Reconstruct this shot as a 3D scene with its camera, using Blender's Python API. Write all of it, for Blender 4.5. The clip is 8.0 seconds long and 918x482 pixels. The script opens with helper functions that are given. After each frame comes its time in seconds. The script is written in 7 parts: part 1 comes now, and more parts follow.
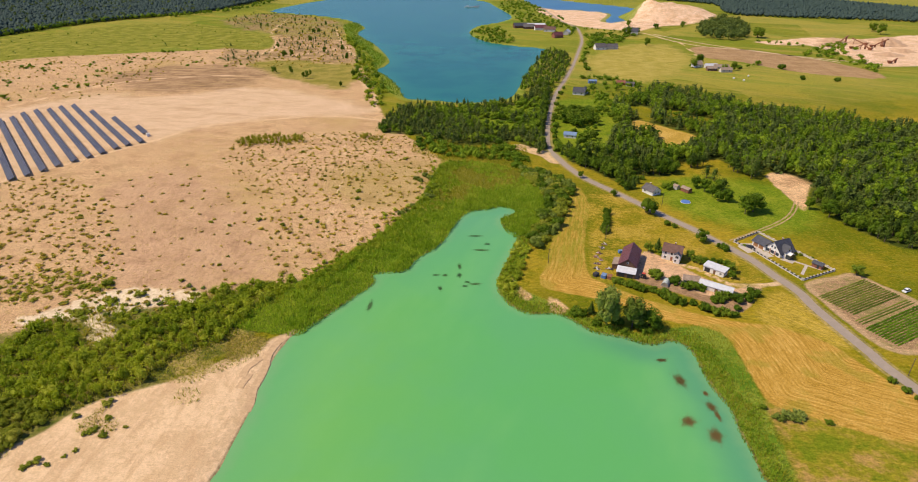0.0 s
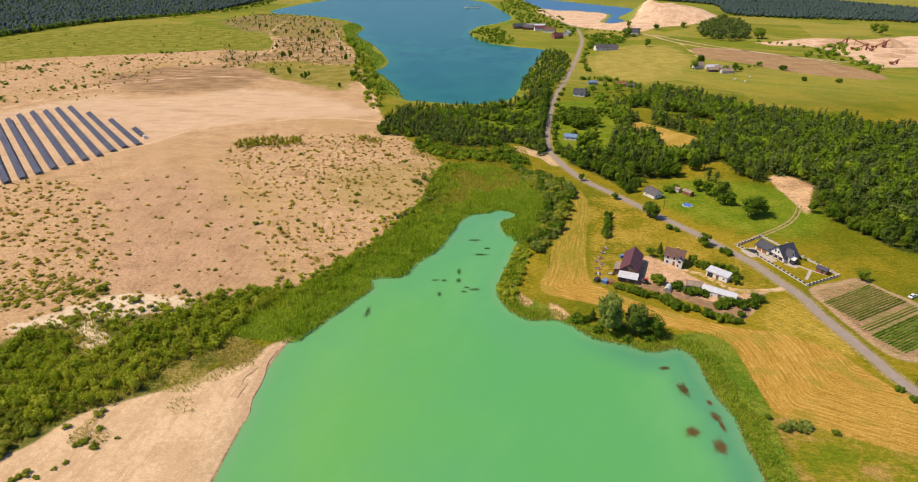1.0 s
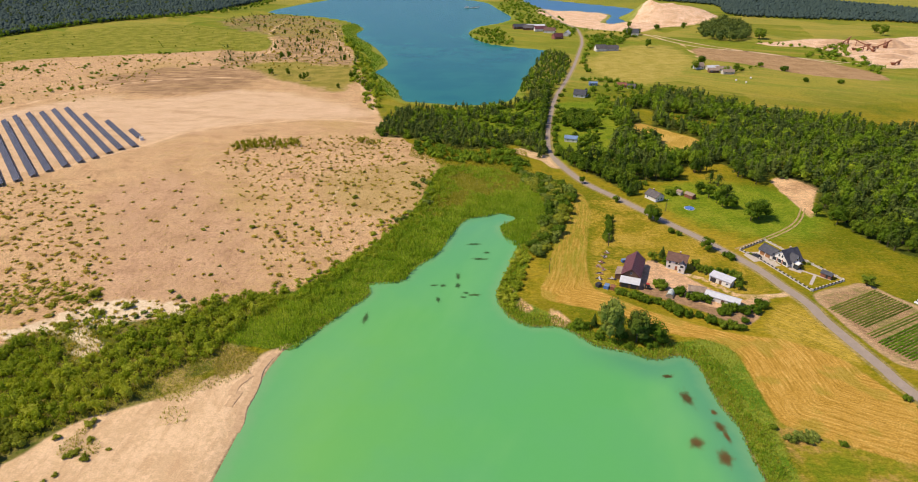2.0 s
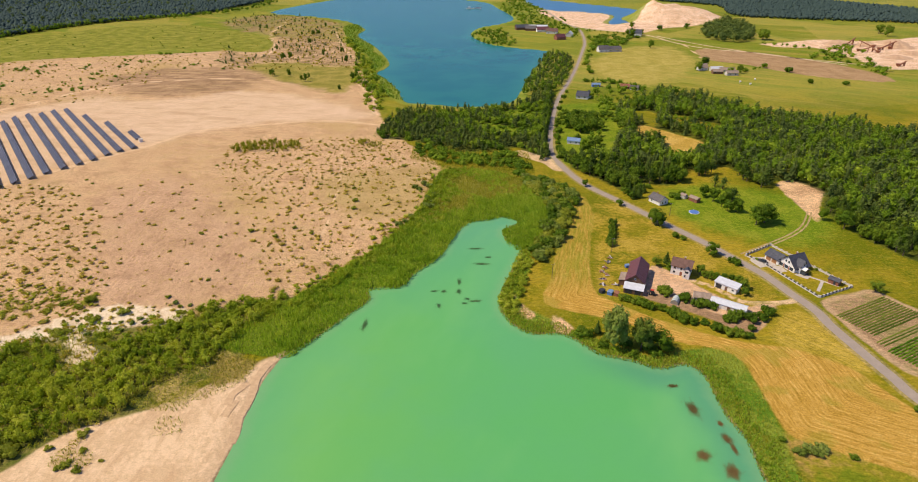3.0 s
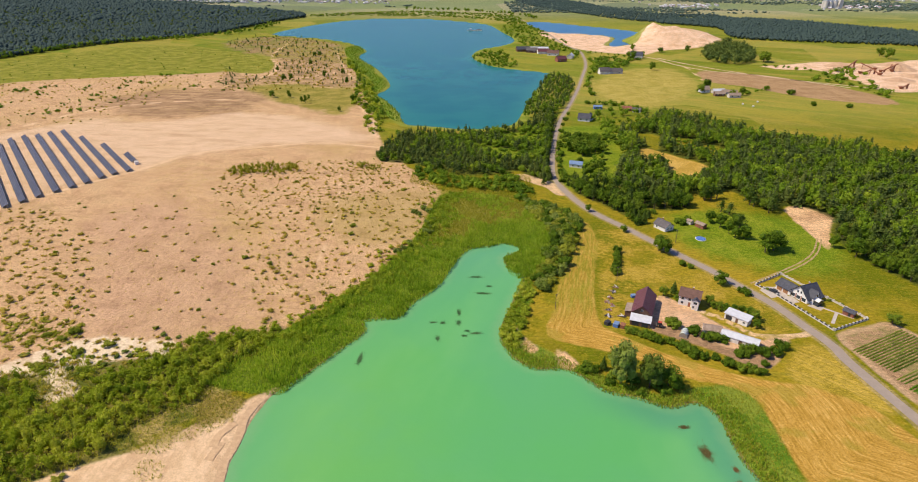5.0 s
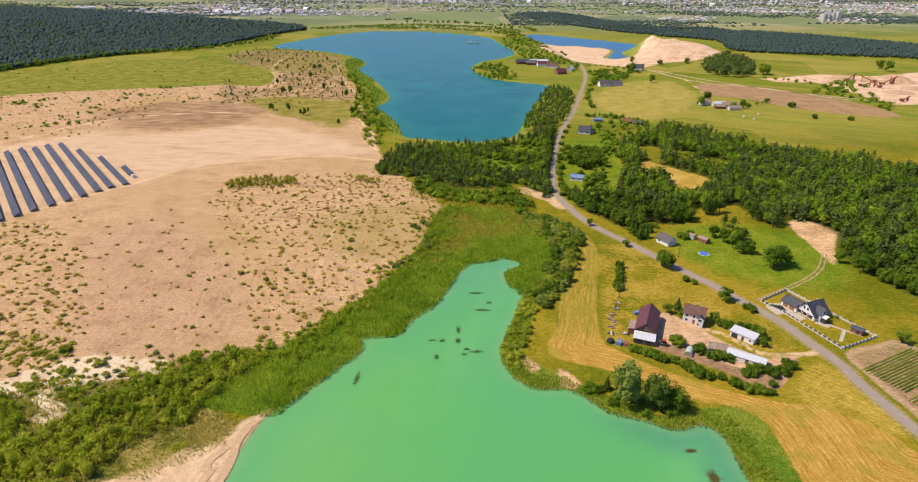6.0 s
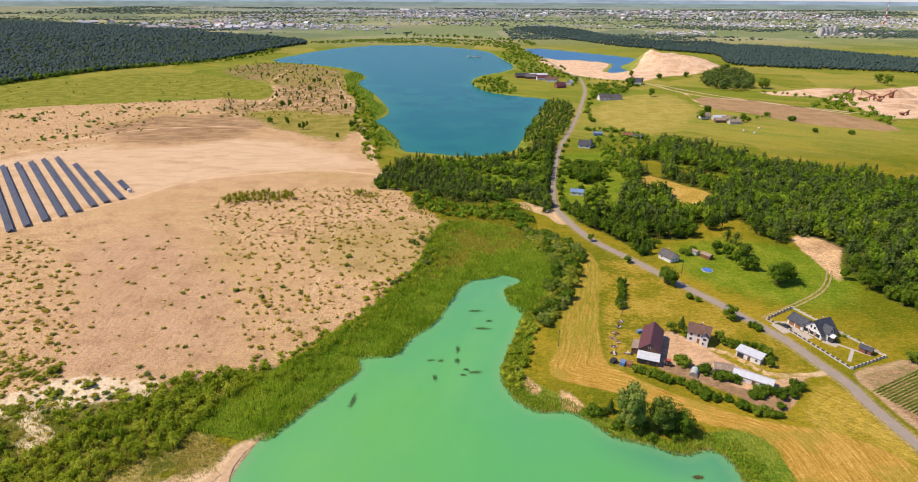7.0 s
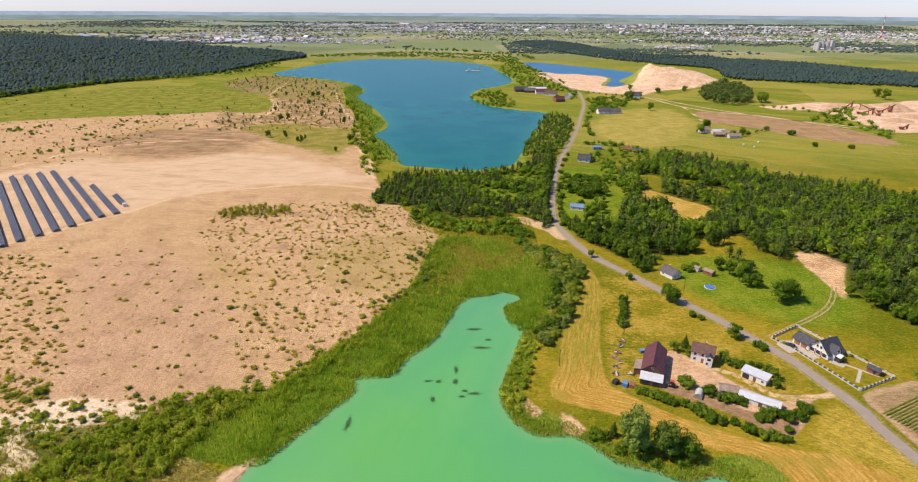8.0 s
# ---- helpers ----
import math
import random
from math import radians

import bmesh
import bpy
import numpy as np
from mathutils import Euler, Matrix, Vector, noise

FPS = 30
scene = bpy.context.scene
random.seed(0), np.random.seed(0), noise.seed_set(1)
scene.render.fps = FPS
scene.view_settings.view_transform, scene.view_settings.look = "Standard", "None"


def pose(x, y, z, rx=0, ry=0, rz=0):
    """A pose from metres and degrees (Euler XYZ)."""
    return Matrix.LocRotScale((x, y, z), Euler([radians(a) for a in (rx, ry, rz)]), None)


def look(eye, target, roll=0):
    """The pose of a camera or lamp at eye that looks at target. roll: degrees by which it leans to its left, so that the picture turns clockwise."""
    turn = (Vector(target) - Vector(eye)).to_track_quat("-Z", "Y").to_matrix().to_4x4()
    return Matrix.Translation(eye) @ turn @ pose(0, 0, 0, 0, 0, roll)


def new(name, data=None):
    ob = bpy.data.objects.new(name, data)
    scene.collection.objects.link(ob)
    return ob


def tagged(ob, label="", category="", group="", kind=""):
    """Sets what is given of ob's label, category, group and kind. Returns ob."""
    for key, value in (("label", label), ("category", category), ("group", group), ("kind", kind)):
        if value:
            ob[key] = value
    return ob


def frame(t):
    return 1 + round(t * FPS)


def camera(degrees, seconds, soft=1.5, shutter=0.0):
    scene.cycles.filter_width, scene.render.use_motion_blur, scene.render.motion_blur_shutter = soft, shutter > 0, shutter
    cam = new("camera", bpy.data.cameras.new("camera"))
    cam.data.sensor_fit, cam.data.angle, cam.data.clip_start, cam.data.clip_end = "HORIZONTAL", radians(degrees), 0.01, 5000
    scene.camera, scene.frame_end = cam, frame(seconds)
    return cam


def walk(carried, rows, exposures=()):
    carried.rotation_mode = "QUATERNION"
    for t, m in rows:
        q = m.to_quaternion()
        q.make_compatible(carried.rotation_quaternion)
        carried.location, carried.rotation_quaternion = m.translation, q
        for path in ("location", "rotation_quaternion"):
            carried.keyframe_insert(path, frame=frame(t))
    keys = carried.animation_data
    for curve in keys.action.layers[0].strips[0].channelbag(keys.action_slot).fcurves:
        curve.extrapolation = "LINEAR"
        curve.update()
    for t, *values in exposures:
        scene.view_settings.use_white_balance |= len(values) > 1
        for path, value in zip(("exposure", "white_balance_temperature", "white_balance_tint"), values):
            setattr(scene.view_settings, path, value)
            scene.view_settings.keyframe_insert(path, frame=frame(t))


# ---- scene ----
cam = camera(76.2, 8.0, soft=1.0)
PATH = [
    (0, (-0.720, -1.994, 130.162), (-0.730, 0.144, 129.073), 0.2),
    (0.5, (-0.618, 0.078, 130.175), (-0.628, 2.218, 129.086), 0.2),
    (1, (-0.536, 2.200, 130.182), (-0.545, 4.339, 129.094), 0.2),
    (1.5, (-0.426, 4.322, 130.182), (-0.433, 6.461, 129.094), 0.2),
    (3, (-0.013, 10.951, 130.160), (-0.029, 13.091, 129.073), 0.2),
    (3.5, (0.100, 13.302, 130.150), (0.080, 15.444, 129.067), 0.2),
    (4, (0.162, 15.738, 130.148), (0.142, 17.890, 129.086), 0.3),
    (4.5, (0.229, 18.162, 130.122), (0.209, 20.326, 129.083), 0.3),
    (6, (0.356, 25.543, 129.880), (0.336, 27.736, 128.904), 0.3),
    (6.5, (0.394, 28.098, 129.808), (0.373, 30.301, 128.855), 0.3),
    (7, (0.469, 30.647, 129.756), (0.450, 32.860, 128.827), 0.3),
    (7.5, (0.559, 33.206, 129.721), (0.541, 35.428, 128.814), 0.4),
    (8, (0.619, 35.820, 129.700), (0.604, 38.052, 128.818), 0.4),
]
walk(cam, [(t, look(eye, target, roll)) for t, eye, target, roll in PATH], [(0, 0.08, 7420, 11), (8, 0.19, 6980, 11)])

# ---- sky, sun ----
SUN_EL, SUN_AZ = radians(52), radians(183)      # direction to the sun: from the west side of the plan
world = bpy.data.worlds.new("sky")
scene.world = world
world.use_nodes = True
wn = world.node_tree.nodes
sky = wn.new("ShaderNodeTexSky")
sky.sky_type, sky.sun_disc = "NISHITA", False
sky.sun_elevation, sky.sun_rotation = SUN_EL, radians(90) - SUN_AZ
sky.air_density, sky.dust_density, sky.ozone_density = 0.9, 0.15, 2.0
wn["Background"].inputs["Strength"].default_value = 0.15
haze = wn.new("ShaderNodeMix")
haze.data_type, haze.blend_type = "RGBA", "MULTIPLY"
haze.inputs[0].default_value, haze.inputs[7].default_value = 1.0, (0.60, 0.66, 0.99, 1)
world.node_tree.links.new(sky.outputs[0], haze.inputs[6])
world.node_tree.links.new(haze.outputs[2], wn["Background"].inputs["Color"])
sun_dir = Vector((math.cos(SUN_EL) * math.cos(SUN_AZ), math.cos(SUN_EL) * math.sin(SUN_AZ), math.sin(SUN_EL)))
sun = new("sun", bpy.data.lights.new("sun", "SUN"))
sun.data.energy, sun.data.angle, sun.data.color = 4.3, radians(0.6), (1.0, 0.91, 0.76)
sun.matrix_world = look(sun_dir * 900, (0, 0, 0))


# ---- node helpers ----
class Mat:
    def __init__(self, name, rough=0.9):
        self.m = bpy.data.materials.new(name)
        self.m.use_nodes = True
        self.n, self.l = self.m.node_tree.nodes, self.m.node_tree.links
        self.b = self.n["Principled BSDF"]
        self.b.inputs["Roughness"].default_value = rough
        self.b.inputs["Specular IOR Level"].default_value = 0.25
        self.pos = self.n.new("ShaderNodeNewGeometry").outputs["Position"]

    def put(self, socket, value):
        if isinstance(value, (int, float, tuple)):
            socket.default_value = value if not isinstance(value, tuple) or len(value) != 3 else (*value, 1)
        else:
            self.l.new(value, socket)

    def noise(self, scale, detail=4, rough=0.55, stretch=None, vec=None):
        t = self.n.new("ShaderNodeTexNoise")
        v = vec or self.pos
        if stretch:
            mp = self.n.new("ShaderNodeMapping")
            mp.inputs["Scale"].default_value, mp.inputs["Rotation"].default_value = stretch[0], (0, 0, radians(stretch[1]))
            self.l.new(v, mp.inputs[0])
            v = mp.outputs[0]
        self.l.new(v, t.inputs["Vector"])
        t.inputs["Scale"].default_value, t.inputs["Detail"].default_value, t.inputs["Roughness"].default_value = scale, detail, rough
        return t.outputs["Fac"]

    def along(self, scale, angle, ratio, detail=5, rough=0.65):
        """Noise drawn out in one direction of the plan."""
        mp = self.n.new("ShaderNodeMapping")
        mp.vector_type = "TEXTURE"
        mp.inputs["Rotation"].default_value, mp.inputs["Scale"].default_value = (0, 0, radians(angle)), (ratio, 1, 1)
        self.l.new(self.pos, mp.inputs[0])
        return self.noise(scale, detail, rough, vec=mp.outputs[0])

    def voronoi(self, scale, out="Color", vec=None):
        t = self.n.new("ShaderNodeTexVoronoi")
        self.l.new(vec or self.pos, t.inputs["Vector"])
        t.inputs["Scale"].default_value = scale
        return t.outputs[out]

    def math(self, op, a, b=0.0):
        t = self.n.new("ShaderNodeMath")
        t.operation = op
        self.put(t.inputs[0], a), self.put(t.inputs[1], b)
        return t.outputs[0]

    def range(self, v, lo, hi, to_lo=0.0, to_hi=1.0):
        t = self.n.new("ShaderNodeMapRange")
        t.interpolation_type = "SMOOTHSTEP"
        self.put(t.inputs[0], v)
        for i, a in enumerate((lo, hi, to_lo, to_hi)):
            t.inputs[i + 1].default_value = a
        return t.outputs[0]

    def ramp(self, v, *stops):
        t = self.n.new("ShaderNodeValToRGB")
        e = t.color_ramp.elements
        while len(e) < len(stops):
            e.new(0.5)
        for el, (p, c) in zip(e, stops):
            el.position, el.color = p, (*c, 1)
        self.put(t.inputs[0], v)
        return t.outputs[0]

    def mix(self, f, a, b, mode="MIX"):
        t = self.n.new("ShaderNodeMix")
        t.data_type, t.blend_type = "RGBA", mode
        self.put(t.inputs[0], f), self.put(t.inputs[6], a), self.put(t.inputs[7], b)
        return t.outputs[2]

    def attr(self, name):
        t = self.n.new("ShaderNodeAttribute")
        t.attribute_name = name
        return t.outputs["Fac"]

    def island(self):
        return self.n.new("ShaderNodeNewGeometry").outputs["Random Per Island"]

    def each(self):
        return self.n.new("ShaderNodeObjectInfo").outputs["Random"]

    def local(self):
        return self.n.new("ShaderNodeTexCoord").outputs["Object"]

    def color(self, c):
        self.put(self.b.inputs["Base Color"], c)
        return self

    def bump(self, h, dist=0.05, strength=0.6):
        t = self.n.new("ShaderNodeBump")
        t.inputs["Distance"].default_value, t.inputs["Strength"].default_value = dist, strength
        self.put(t.inputs["Height"], h)
        self.l.new(t.outputs[0], self.b.inputs["Normal"])
        return self


def plain(name, a, b, scale=1.5, rough=0.8, metal=0.0, grain=14.0, bump=0.01):
    """Two tones mixed by a coarse and a fine noise in the thing's own space."""
    k = Mat(name, rough)
    v = k.local()
    f = k.math("ADD", k.math("MULTIPLY", k.noise(scale, vec=v), 0.65), k.math("MULTIPLY", k.noise(grain, 3, vec=v), 0.35))
    k.color(k.ramp(f, (0.35, a), (0.65, b)))
    k.b.inputs["Metallic"].default_value = metal
    if bump:
        k.bump(k.noise(grain, 3, vec=v), bump)
    return k.m


def ribbed(name, a, b, pitch, axis=0, rough=0.5, metal=0.0, depth=0.03):
    """Corrugated or panelled sheet: ribs along one axis of the thing's own space."""
    k = Mat(name, rough)
    v = k.local()
    s = k.n.new("ShaderNodeSeparateXYZ")
    k.l.new(v, s.inputs[0])
    wave = k.math("SINE", k.math("MULTIPLY", s.outputs[axis], 2 * math.pi / pitch))
    f = k.math("ADD", k.noise(0.9, 5, vec=v), k.math("MULTIPLY", wave, 0.05))
    k.color(k.ramp(f, (0.3, a), (0.7, b)))
    k.b.inputs["Metallic"].default_value = metal
    k.bump(wave, depth, 0.8)
    return k.m


def foliage(name, dark, mid, light, leafy=0.25, tone=True):
    """Leaves: a shade for each tree or bush and a smaller change from leaf to leaf; part of the light goes through."""
    k = Mat(name, 0.6)
    f = k.math("ADD", k.math("MULTIPLY", k.attr("tone") if tone else k.each(), 0.7), k.math("MULTIPLY", k.island(), 0.3))
    c = k.ramp(f, (0.08, dark), (0.5, mid), (0.95, light))
    k.color(c)
    k.b.inputs["Specular IOR Level"].default_value = 0.06
    t = k.n.new("ShaderNodeBsdfTranslucent")
    k.put(t.inputs["Color"], k.mix(1.0, c, (1.0, 1.0, 0.6), "MULTIPLY"))
    mx = k.n.new("ShaderNodeMixShader")
    mx.inputs[0].default_value = leafy
    k.l.new(k.b.outputs[0], mx.inputs[1]), k.l.new(t.outputs[0], mx.inputs[2])
    k.l.new(mx.outputs[0], k.n["Material Output"].inputs["Surface"])
    return k.m


# ---- geometry helpers ----
def smooth_line(pts, steps=4, closed=True):
    """A Catmull-Rom curve through the corners of an outline."""
    p = np.array(pts, float)
    n, out = len(p), []
    for i in range(n if closed else n - 1):
        at = [(i + k) % n if closed else min(max(i + k, 0), n - 1) for k in (-1, 0, 1, 2)]
        a, b, c, d = p[at]
        for s in range(steps):
            t = s / steps
            out.append(0.5 * (2 * b + (c - a) * t + (2 * a - 5 * b + 4 * c - d) * t * t + (3 * b - a - 3 * c + d) * t ** 3))
    if not closed:
        out.append(p[-1])
    return np.array(out)


def line_distance(line, x, y, closed=False):
    best = np.full(x.shape, 1e9)
    a, b = line, np.roll(line, -1, axis=0)
    if not closed:
        a, b = line[:-1], line[1:]
    for (ax, ay), (bx, by) in zip(a, b):
        dx, dy = bx - ax, by - ay
        k = np.clip(((x - ax) * dx + (y - ay) * dy) / (dx * dx + dy * dy + 1e-9), 0, 1)
        np.minimum(best, (x - ax - k * dx) ** 2 + (y - ay - k * dy) ** 2, out=best)
    return np.sqrt(best)


def inside(line, x, y):
    hit = np.zeros(x.shape, bool)
    for (ax, ay), (bx, by) in zip(line, np.roll(line, -1, axis=0)):
        if ay != by:
            hit ^= ((ay > y) != (by > y)) & (x < (bx - ax) * (y - ay) / (by - ay) + ax)
    return hit


def signed(line, x, y):
    """Distance to the outline, positive within; capped far away."""
    lo, hi = line.min(0) - 60, line.max(0) + 60
    near = (x > lo[0]) & (x < hi[0]) & (y > lo[1]) & (y < hi[1])
    out = np.full(x.shape, -60.0)
    xs, ys = x[near], y[near]
    d = np.minimum(line_distance(line, xs, ys, True), 400)
    out[near] = np.where(inside(line, xs, ys), d, -np.minimum(d, 60))
    return out


def mesh_of(name, verts, faces, material=None, smooth=False, **attributes):
    """A mesh from arrays: verts (n, 3), faces (m, k)."""
    verts, faces = np.asarray(verts, np.float32), np.asarray(faces, np.int32)
    me = bpy.data.meshes.new(name)
    k = faces.shape[1]
    me.vertices.add(len(verts)), me.loops.add(faces.size), me.polygons.add(len(faces))
    me.vertices.foreach_set("co", verts.ravel())
    me.loops.foreach_set("vertex_index", faces.ravel())
    me.polygons.foreach_set("loop_start", np.arange(0, faces.size, k, dtype=np.int32))
    me.polygons.foreach_set("use_smooth", np.full(len(faces), smooth))
    for key, values in attributes.items():
        me.attributes.new(key, "FLOAT", "POINT").data.foreach_set("value", np.asarray(values, np.float32))
    me.update(calc_edges=True)
    if material:
        me.materials.append(material)
    return me


def part(name, bm, material, parent=None, label=""):
    """Links a bmesh, or a mesh, as one object under a thing or part."""
    if isinstance(bm, bmesh.types.BMesh):
        me = bpy.data.meshes.new(name)
        bm.to_mesh(me), bm.free()
        me.materials.append(material)
    else:
        me = bm
    ob = new(name, me)
    ob.parent = parent
    return tagged(ob, label=label)


def thing(name, m, label, category, group="", kind=""):
    ob = new(name)
    ob.matrix_basis = m
    return tagged(ob, label, category, group, kind)


def box(sx, sy, sz, x=0, y=0, z=0, bevel=0.0, bm=None, rot=None):
    """A box standing on z, centred on x and y."""
    bm = bm or bmesh.new()
    m = Matrix.Translation((x, y, z + sz / 2)) @ (rot or Matrix()) @ Matrix.Diagonal((sx, sy, sz, 1))
    vs = bmesh.ops.create_cube(bm, size=1, matrix=m)["verts"]
    if bevel:
        es = {e for v in vs for e in v.link_edges}
        bmesh.ops.bevel(bm, geom=list(es), offset=bevel, segments=1, affect="EDGES")
    return bm


def prism(profile, length, bm=None, x=0.0):
    """A closed profile in y and z, drawn out along x, centred."""
    bm = bm or bmesh.new()
    a = [bm.verts.new((x - length / 2, y, z)) for y, z in profile]
    b = [bm.verts.new((x + length / 2, y, z)) for y, z in profile]
    n = len(profile)
    bm.faces.new(a[::-1]), bm.faces.new(b)
    for i in range(n):
        bm.faces.new((a[i], a[(i + 1) % n], b[(i + 1) % n], b[i]))
    bmesh.ops.recalc_face_normals(bm, faces=bm.faces)
    return bm


def tube(r0, r1, h, x=0, y=0, z=0, sides=8, bm=None, rot=None):
    bm = bm or bmesh.new()
    m = Matrix.Translation((x, y, z)) @ (rot or Matrix()) @ Matrix.Translation((0, 0, h / 2))
    bmesh.ops.create_cone(bm, cap_ends=True, segments=sides, radius1=r0, radius2=r1, depth=h, matrix=m)
    return bm


# ---- plan: outlines in metres ----
GREEN_LAKE = [(-68.6, 109.8), (-67.3, 121.8), (-66.3, 137.4), (-66.9, 148.3), (-66.5, 160.4), (-65.2, 170.4), (-62.8, 177.6), (-58.5, 182.9), (-53.2, 190.1),
    (-46, 202.1), (-38.1, 214.8), (-40.2, 222.9), (-26.4, 225.6), (-20.7, 237.7), (-14.2, 246.6), (-8.9, 257.3), (-4.8, 272.9), (3, 290), (12.7, 294.1),
    (22, 298.3), (28.6, 290.4), (20, 281.1), (21.5, 269.7), (27.8, 261.6), (25.4, 250.1), (21.2, 238.2), (16.8, 224.6), (14.4, 212.1), (18.9, 198.5),
    (26.6, 192.2), (35.9, 192.3), (42.2, 188.3), (48.7, 180.7), (58.9, 177.1), (68.6, 172.5), (77.9, 174.7), (82.4, 169.2), (82.4, 160.3), (82.5, 149.8),
    (84.4, 140.1), (83.4, 130.1), (83.5, 121), (83.1, 111.2), (88, 70), (70, 5), (15, -70), (-65, -55), (-92, 15), (-78, 75)]
BLUE_LAKE = [(-85, 656), (-99, 687), (-92, 714), (-93, 759), (-125, 873), (-170, 990), (-168, 1063), (-202, 1145), (-227, 1190), (-285, 1247), (-355, 1287),
    (-405, 1331), (-396, 1438), (-350, 1601), (-292, 1700), (-218, 1748), (-119, 1737), (-20, 1667), (55, 1568), (77, 1420), (97, 1242), (68, 1153),
    (29, 1099), (10, 1000), (33, 908), (73, 867), (111, 844), (112, 821), (86, 729), (72, 662), (57, 601), (42, 552), (5, 536), (-31, 545), (-54, 553),
    (-66, 601)]
PIT_LAKE = [(158, 1646), (213, 1651), (300, 1540), (355, 1469), (388, 1391), (363, 1282), (324, 1198), (284, 1149), (264, 1157), (304, 1278), (298, 1335),
    (243, 1380), (194, 1402), (171, 1484)]
SAND_PLAIN = [(-15.4, 377.2), (-20.5, 343.5), (-25, 301.6), (-34.2, 278), (-43.7, 257.2), (-52.7, 241.7), (-61.4, 230.2), (-73.4, 214.6), (-87, 209.6), (-96, 207.1),
    (-110.1, 199.3), (-123.1, 191.5), (-136.8, 195.5), (-153, 187.1), (-161.6, 179.2), (-179.6, 173.5), (-229.8, 178.5), (-375.4, 256.3), (-566, 511),
    (-562, 727), (-450, 784), (-349, 819), (-319, 845), (-307, 912), (-290, 962), (-174, 904), (-133, 757), (-85, 566), (-71, 500), (-40, 424)]
SANDY_HEATH = [(-345, 876), (-297, 807), (-261, 808), (-274, 906), (-304, 978), (-380, 1042), (-446, 1158), (-428, 1244), (-379, 1267), (-292, 1212), (-222, 1127), (-179, 924),
    (-138, 781), (-122, 724), (-155, 723), (-228, 748), (-260, 719), (-286, 718)]
BEACH = [(-68.2, 109.1), (-66.8, 121.1), (-65.9, 136.5), (-66.5, 147.4), (-66.1, 159.4), (-64.8, 169.4), (-62.4, 176.5), (-60.4, 181.8), (-67.8, 176.5),
    (-74.3, 169.3), (-84, 160.8), (-93, 153), (-105.2, 145.6), (-113.2, 142.7), (-121.6, 134.7), (-125.2, 126.2), (-134.8, 111.1), (-135, 60), (-110, 0),
    (-85, 20), (-74, 75)]
WHITE_SAND = [(-172, 183), (-166, 188.5), (-157, 197.5), (-142, 207.5), (-127, 206.5), (-112.3, 204.6), (-110.2, 196.7), (-127.7, 191.4), (-138.7, 187), (-129, 176), (-134, 168.5), (-141, 178), (-156, 186), (-166, 181)]
SHRUB_BELT = [(-196, 164.6), (-167.2, 168.3), (-165.4, 184.9), (-150.8, 187.1), (-136.8, 195.5), (-124.8, 185.4), (-111.3, 202.4), (-96.5, 208.5), (-83.4, 214.5),
    (-70.9, 205.1), (-82.4, 187.8), (-85.1, 172.7), (-100.3, 160.7), (-107.1, 145.6), (-122, 135.2), (-129.7, 125), (-129.7, 115.2), (-144.4, 103.4)]
REED_WEST = [(-63.3, 175.8), (-86.6, 180), (-86.1, 191.9), (-72.1, 209.8), (-60.5, 225.9), (-43.3, 254), (-28.9, 289.4), (-22.4, 314.6), (-15.6, 359.7),
    (-0.3, 371.4), (26.4, 360.3), (45.1, 339.3), (52.1, 311.2), (45.1, 282.7), (32.1, 261.4), (23.3, 261.3), (19.9, 279.4), (28.4, 288.6), (21.9, 296.4),
    (12.6, 292.3), (3, 288.3), (-4.7, 271.2), (-8.9, 255.7), (-14.2, 245.1), (-20.5, 236.3), (-26.2, 224.2), (-38.9, 221.5), (-37.9, 213.5), (-45.8, 200.9),
    (-52.9, 189), (-58.1, 181.8)]
REED_EAST = [(18.8, 197.2), (14.3, 210.7), (16.7, 223.2), (21, 236.8), (27.6, 260), (32.3, 248.7), (26, 225.9), (23.5, 210.9), (35.6, 199.6), (44.9, 191.2),
    (59.9, 181.5), (70, 177.9), (87.3, 183.7), (97.1, 180.1), (98.5, 167.6), (96.5, 149), (94.8, 133), (92.5, 119.3), (90.6, 110.5), (82.6, 110.5),
    (82.9, 120.3), (82.9, 129.3), (83.9, 139.3), (82, 148.8), (81.9, 159.3), (81.9, 168.1), (77.4, 173.7), (68.2, 171.4), (58.6, 176), (48.4, 179.5),
    (42, 187.2), (35.7, 191.1), (26.4, 191)]
STUBBLE = [(57.2, 311.3), (45.3, 261.6), (38.5, 231.4), (33.5, 218.3), (34.5, 210), (48.4, 204.2), (63.8, 197.7), (77.3, 187.6), (91.4, 182.6), (97.8, 176.4),
    (98.2, 164.3), (97.8, 151.9), (98.4, 140.7), (109.8, 134.4), (120.6, 128.5), (132.1, 122.9), (159.6, 109.8), (164.9, 115.8), (150.6, 141.2),
    (140.9, 155.3), (136.4, 168), (130.6, 176.7), (120.5, 183), (108.4, 185.9), (94.3, 190.6), (74.5, 202.2), (60.4, 215.1), (55.7, 223.6), (61.5, 261.8),
    (70.8, 302.9), (68.4, 326.9)]
HAY_EAST = [(129.8, 207.4), (114.7, 190), (130.6, 176.7), (139.5, 169.8), (140.2, 182.4), (137.3, 202.9)]
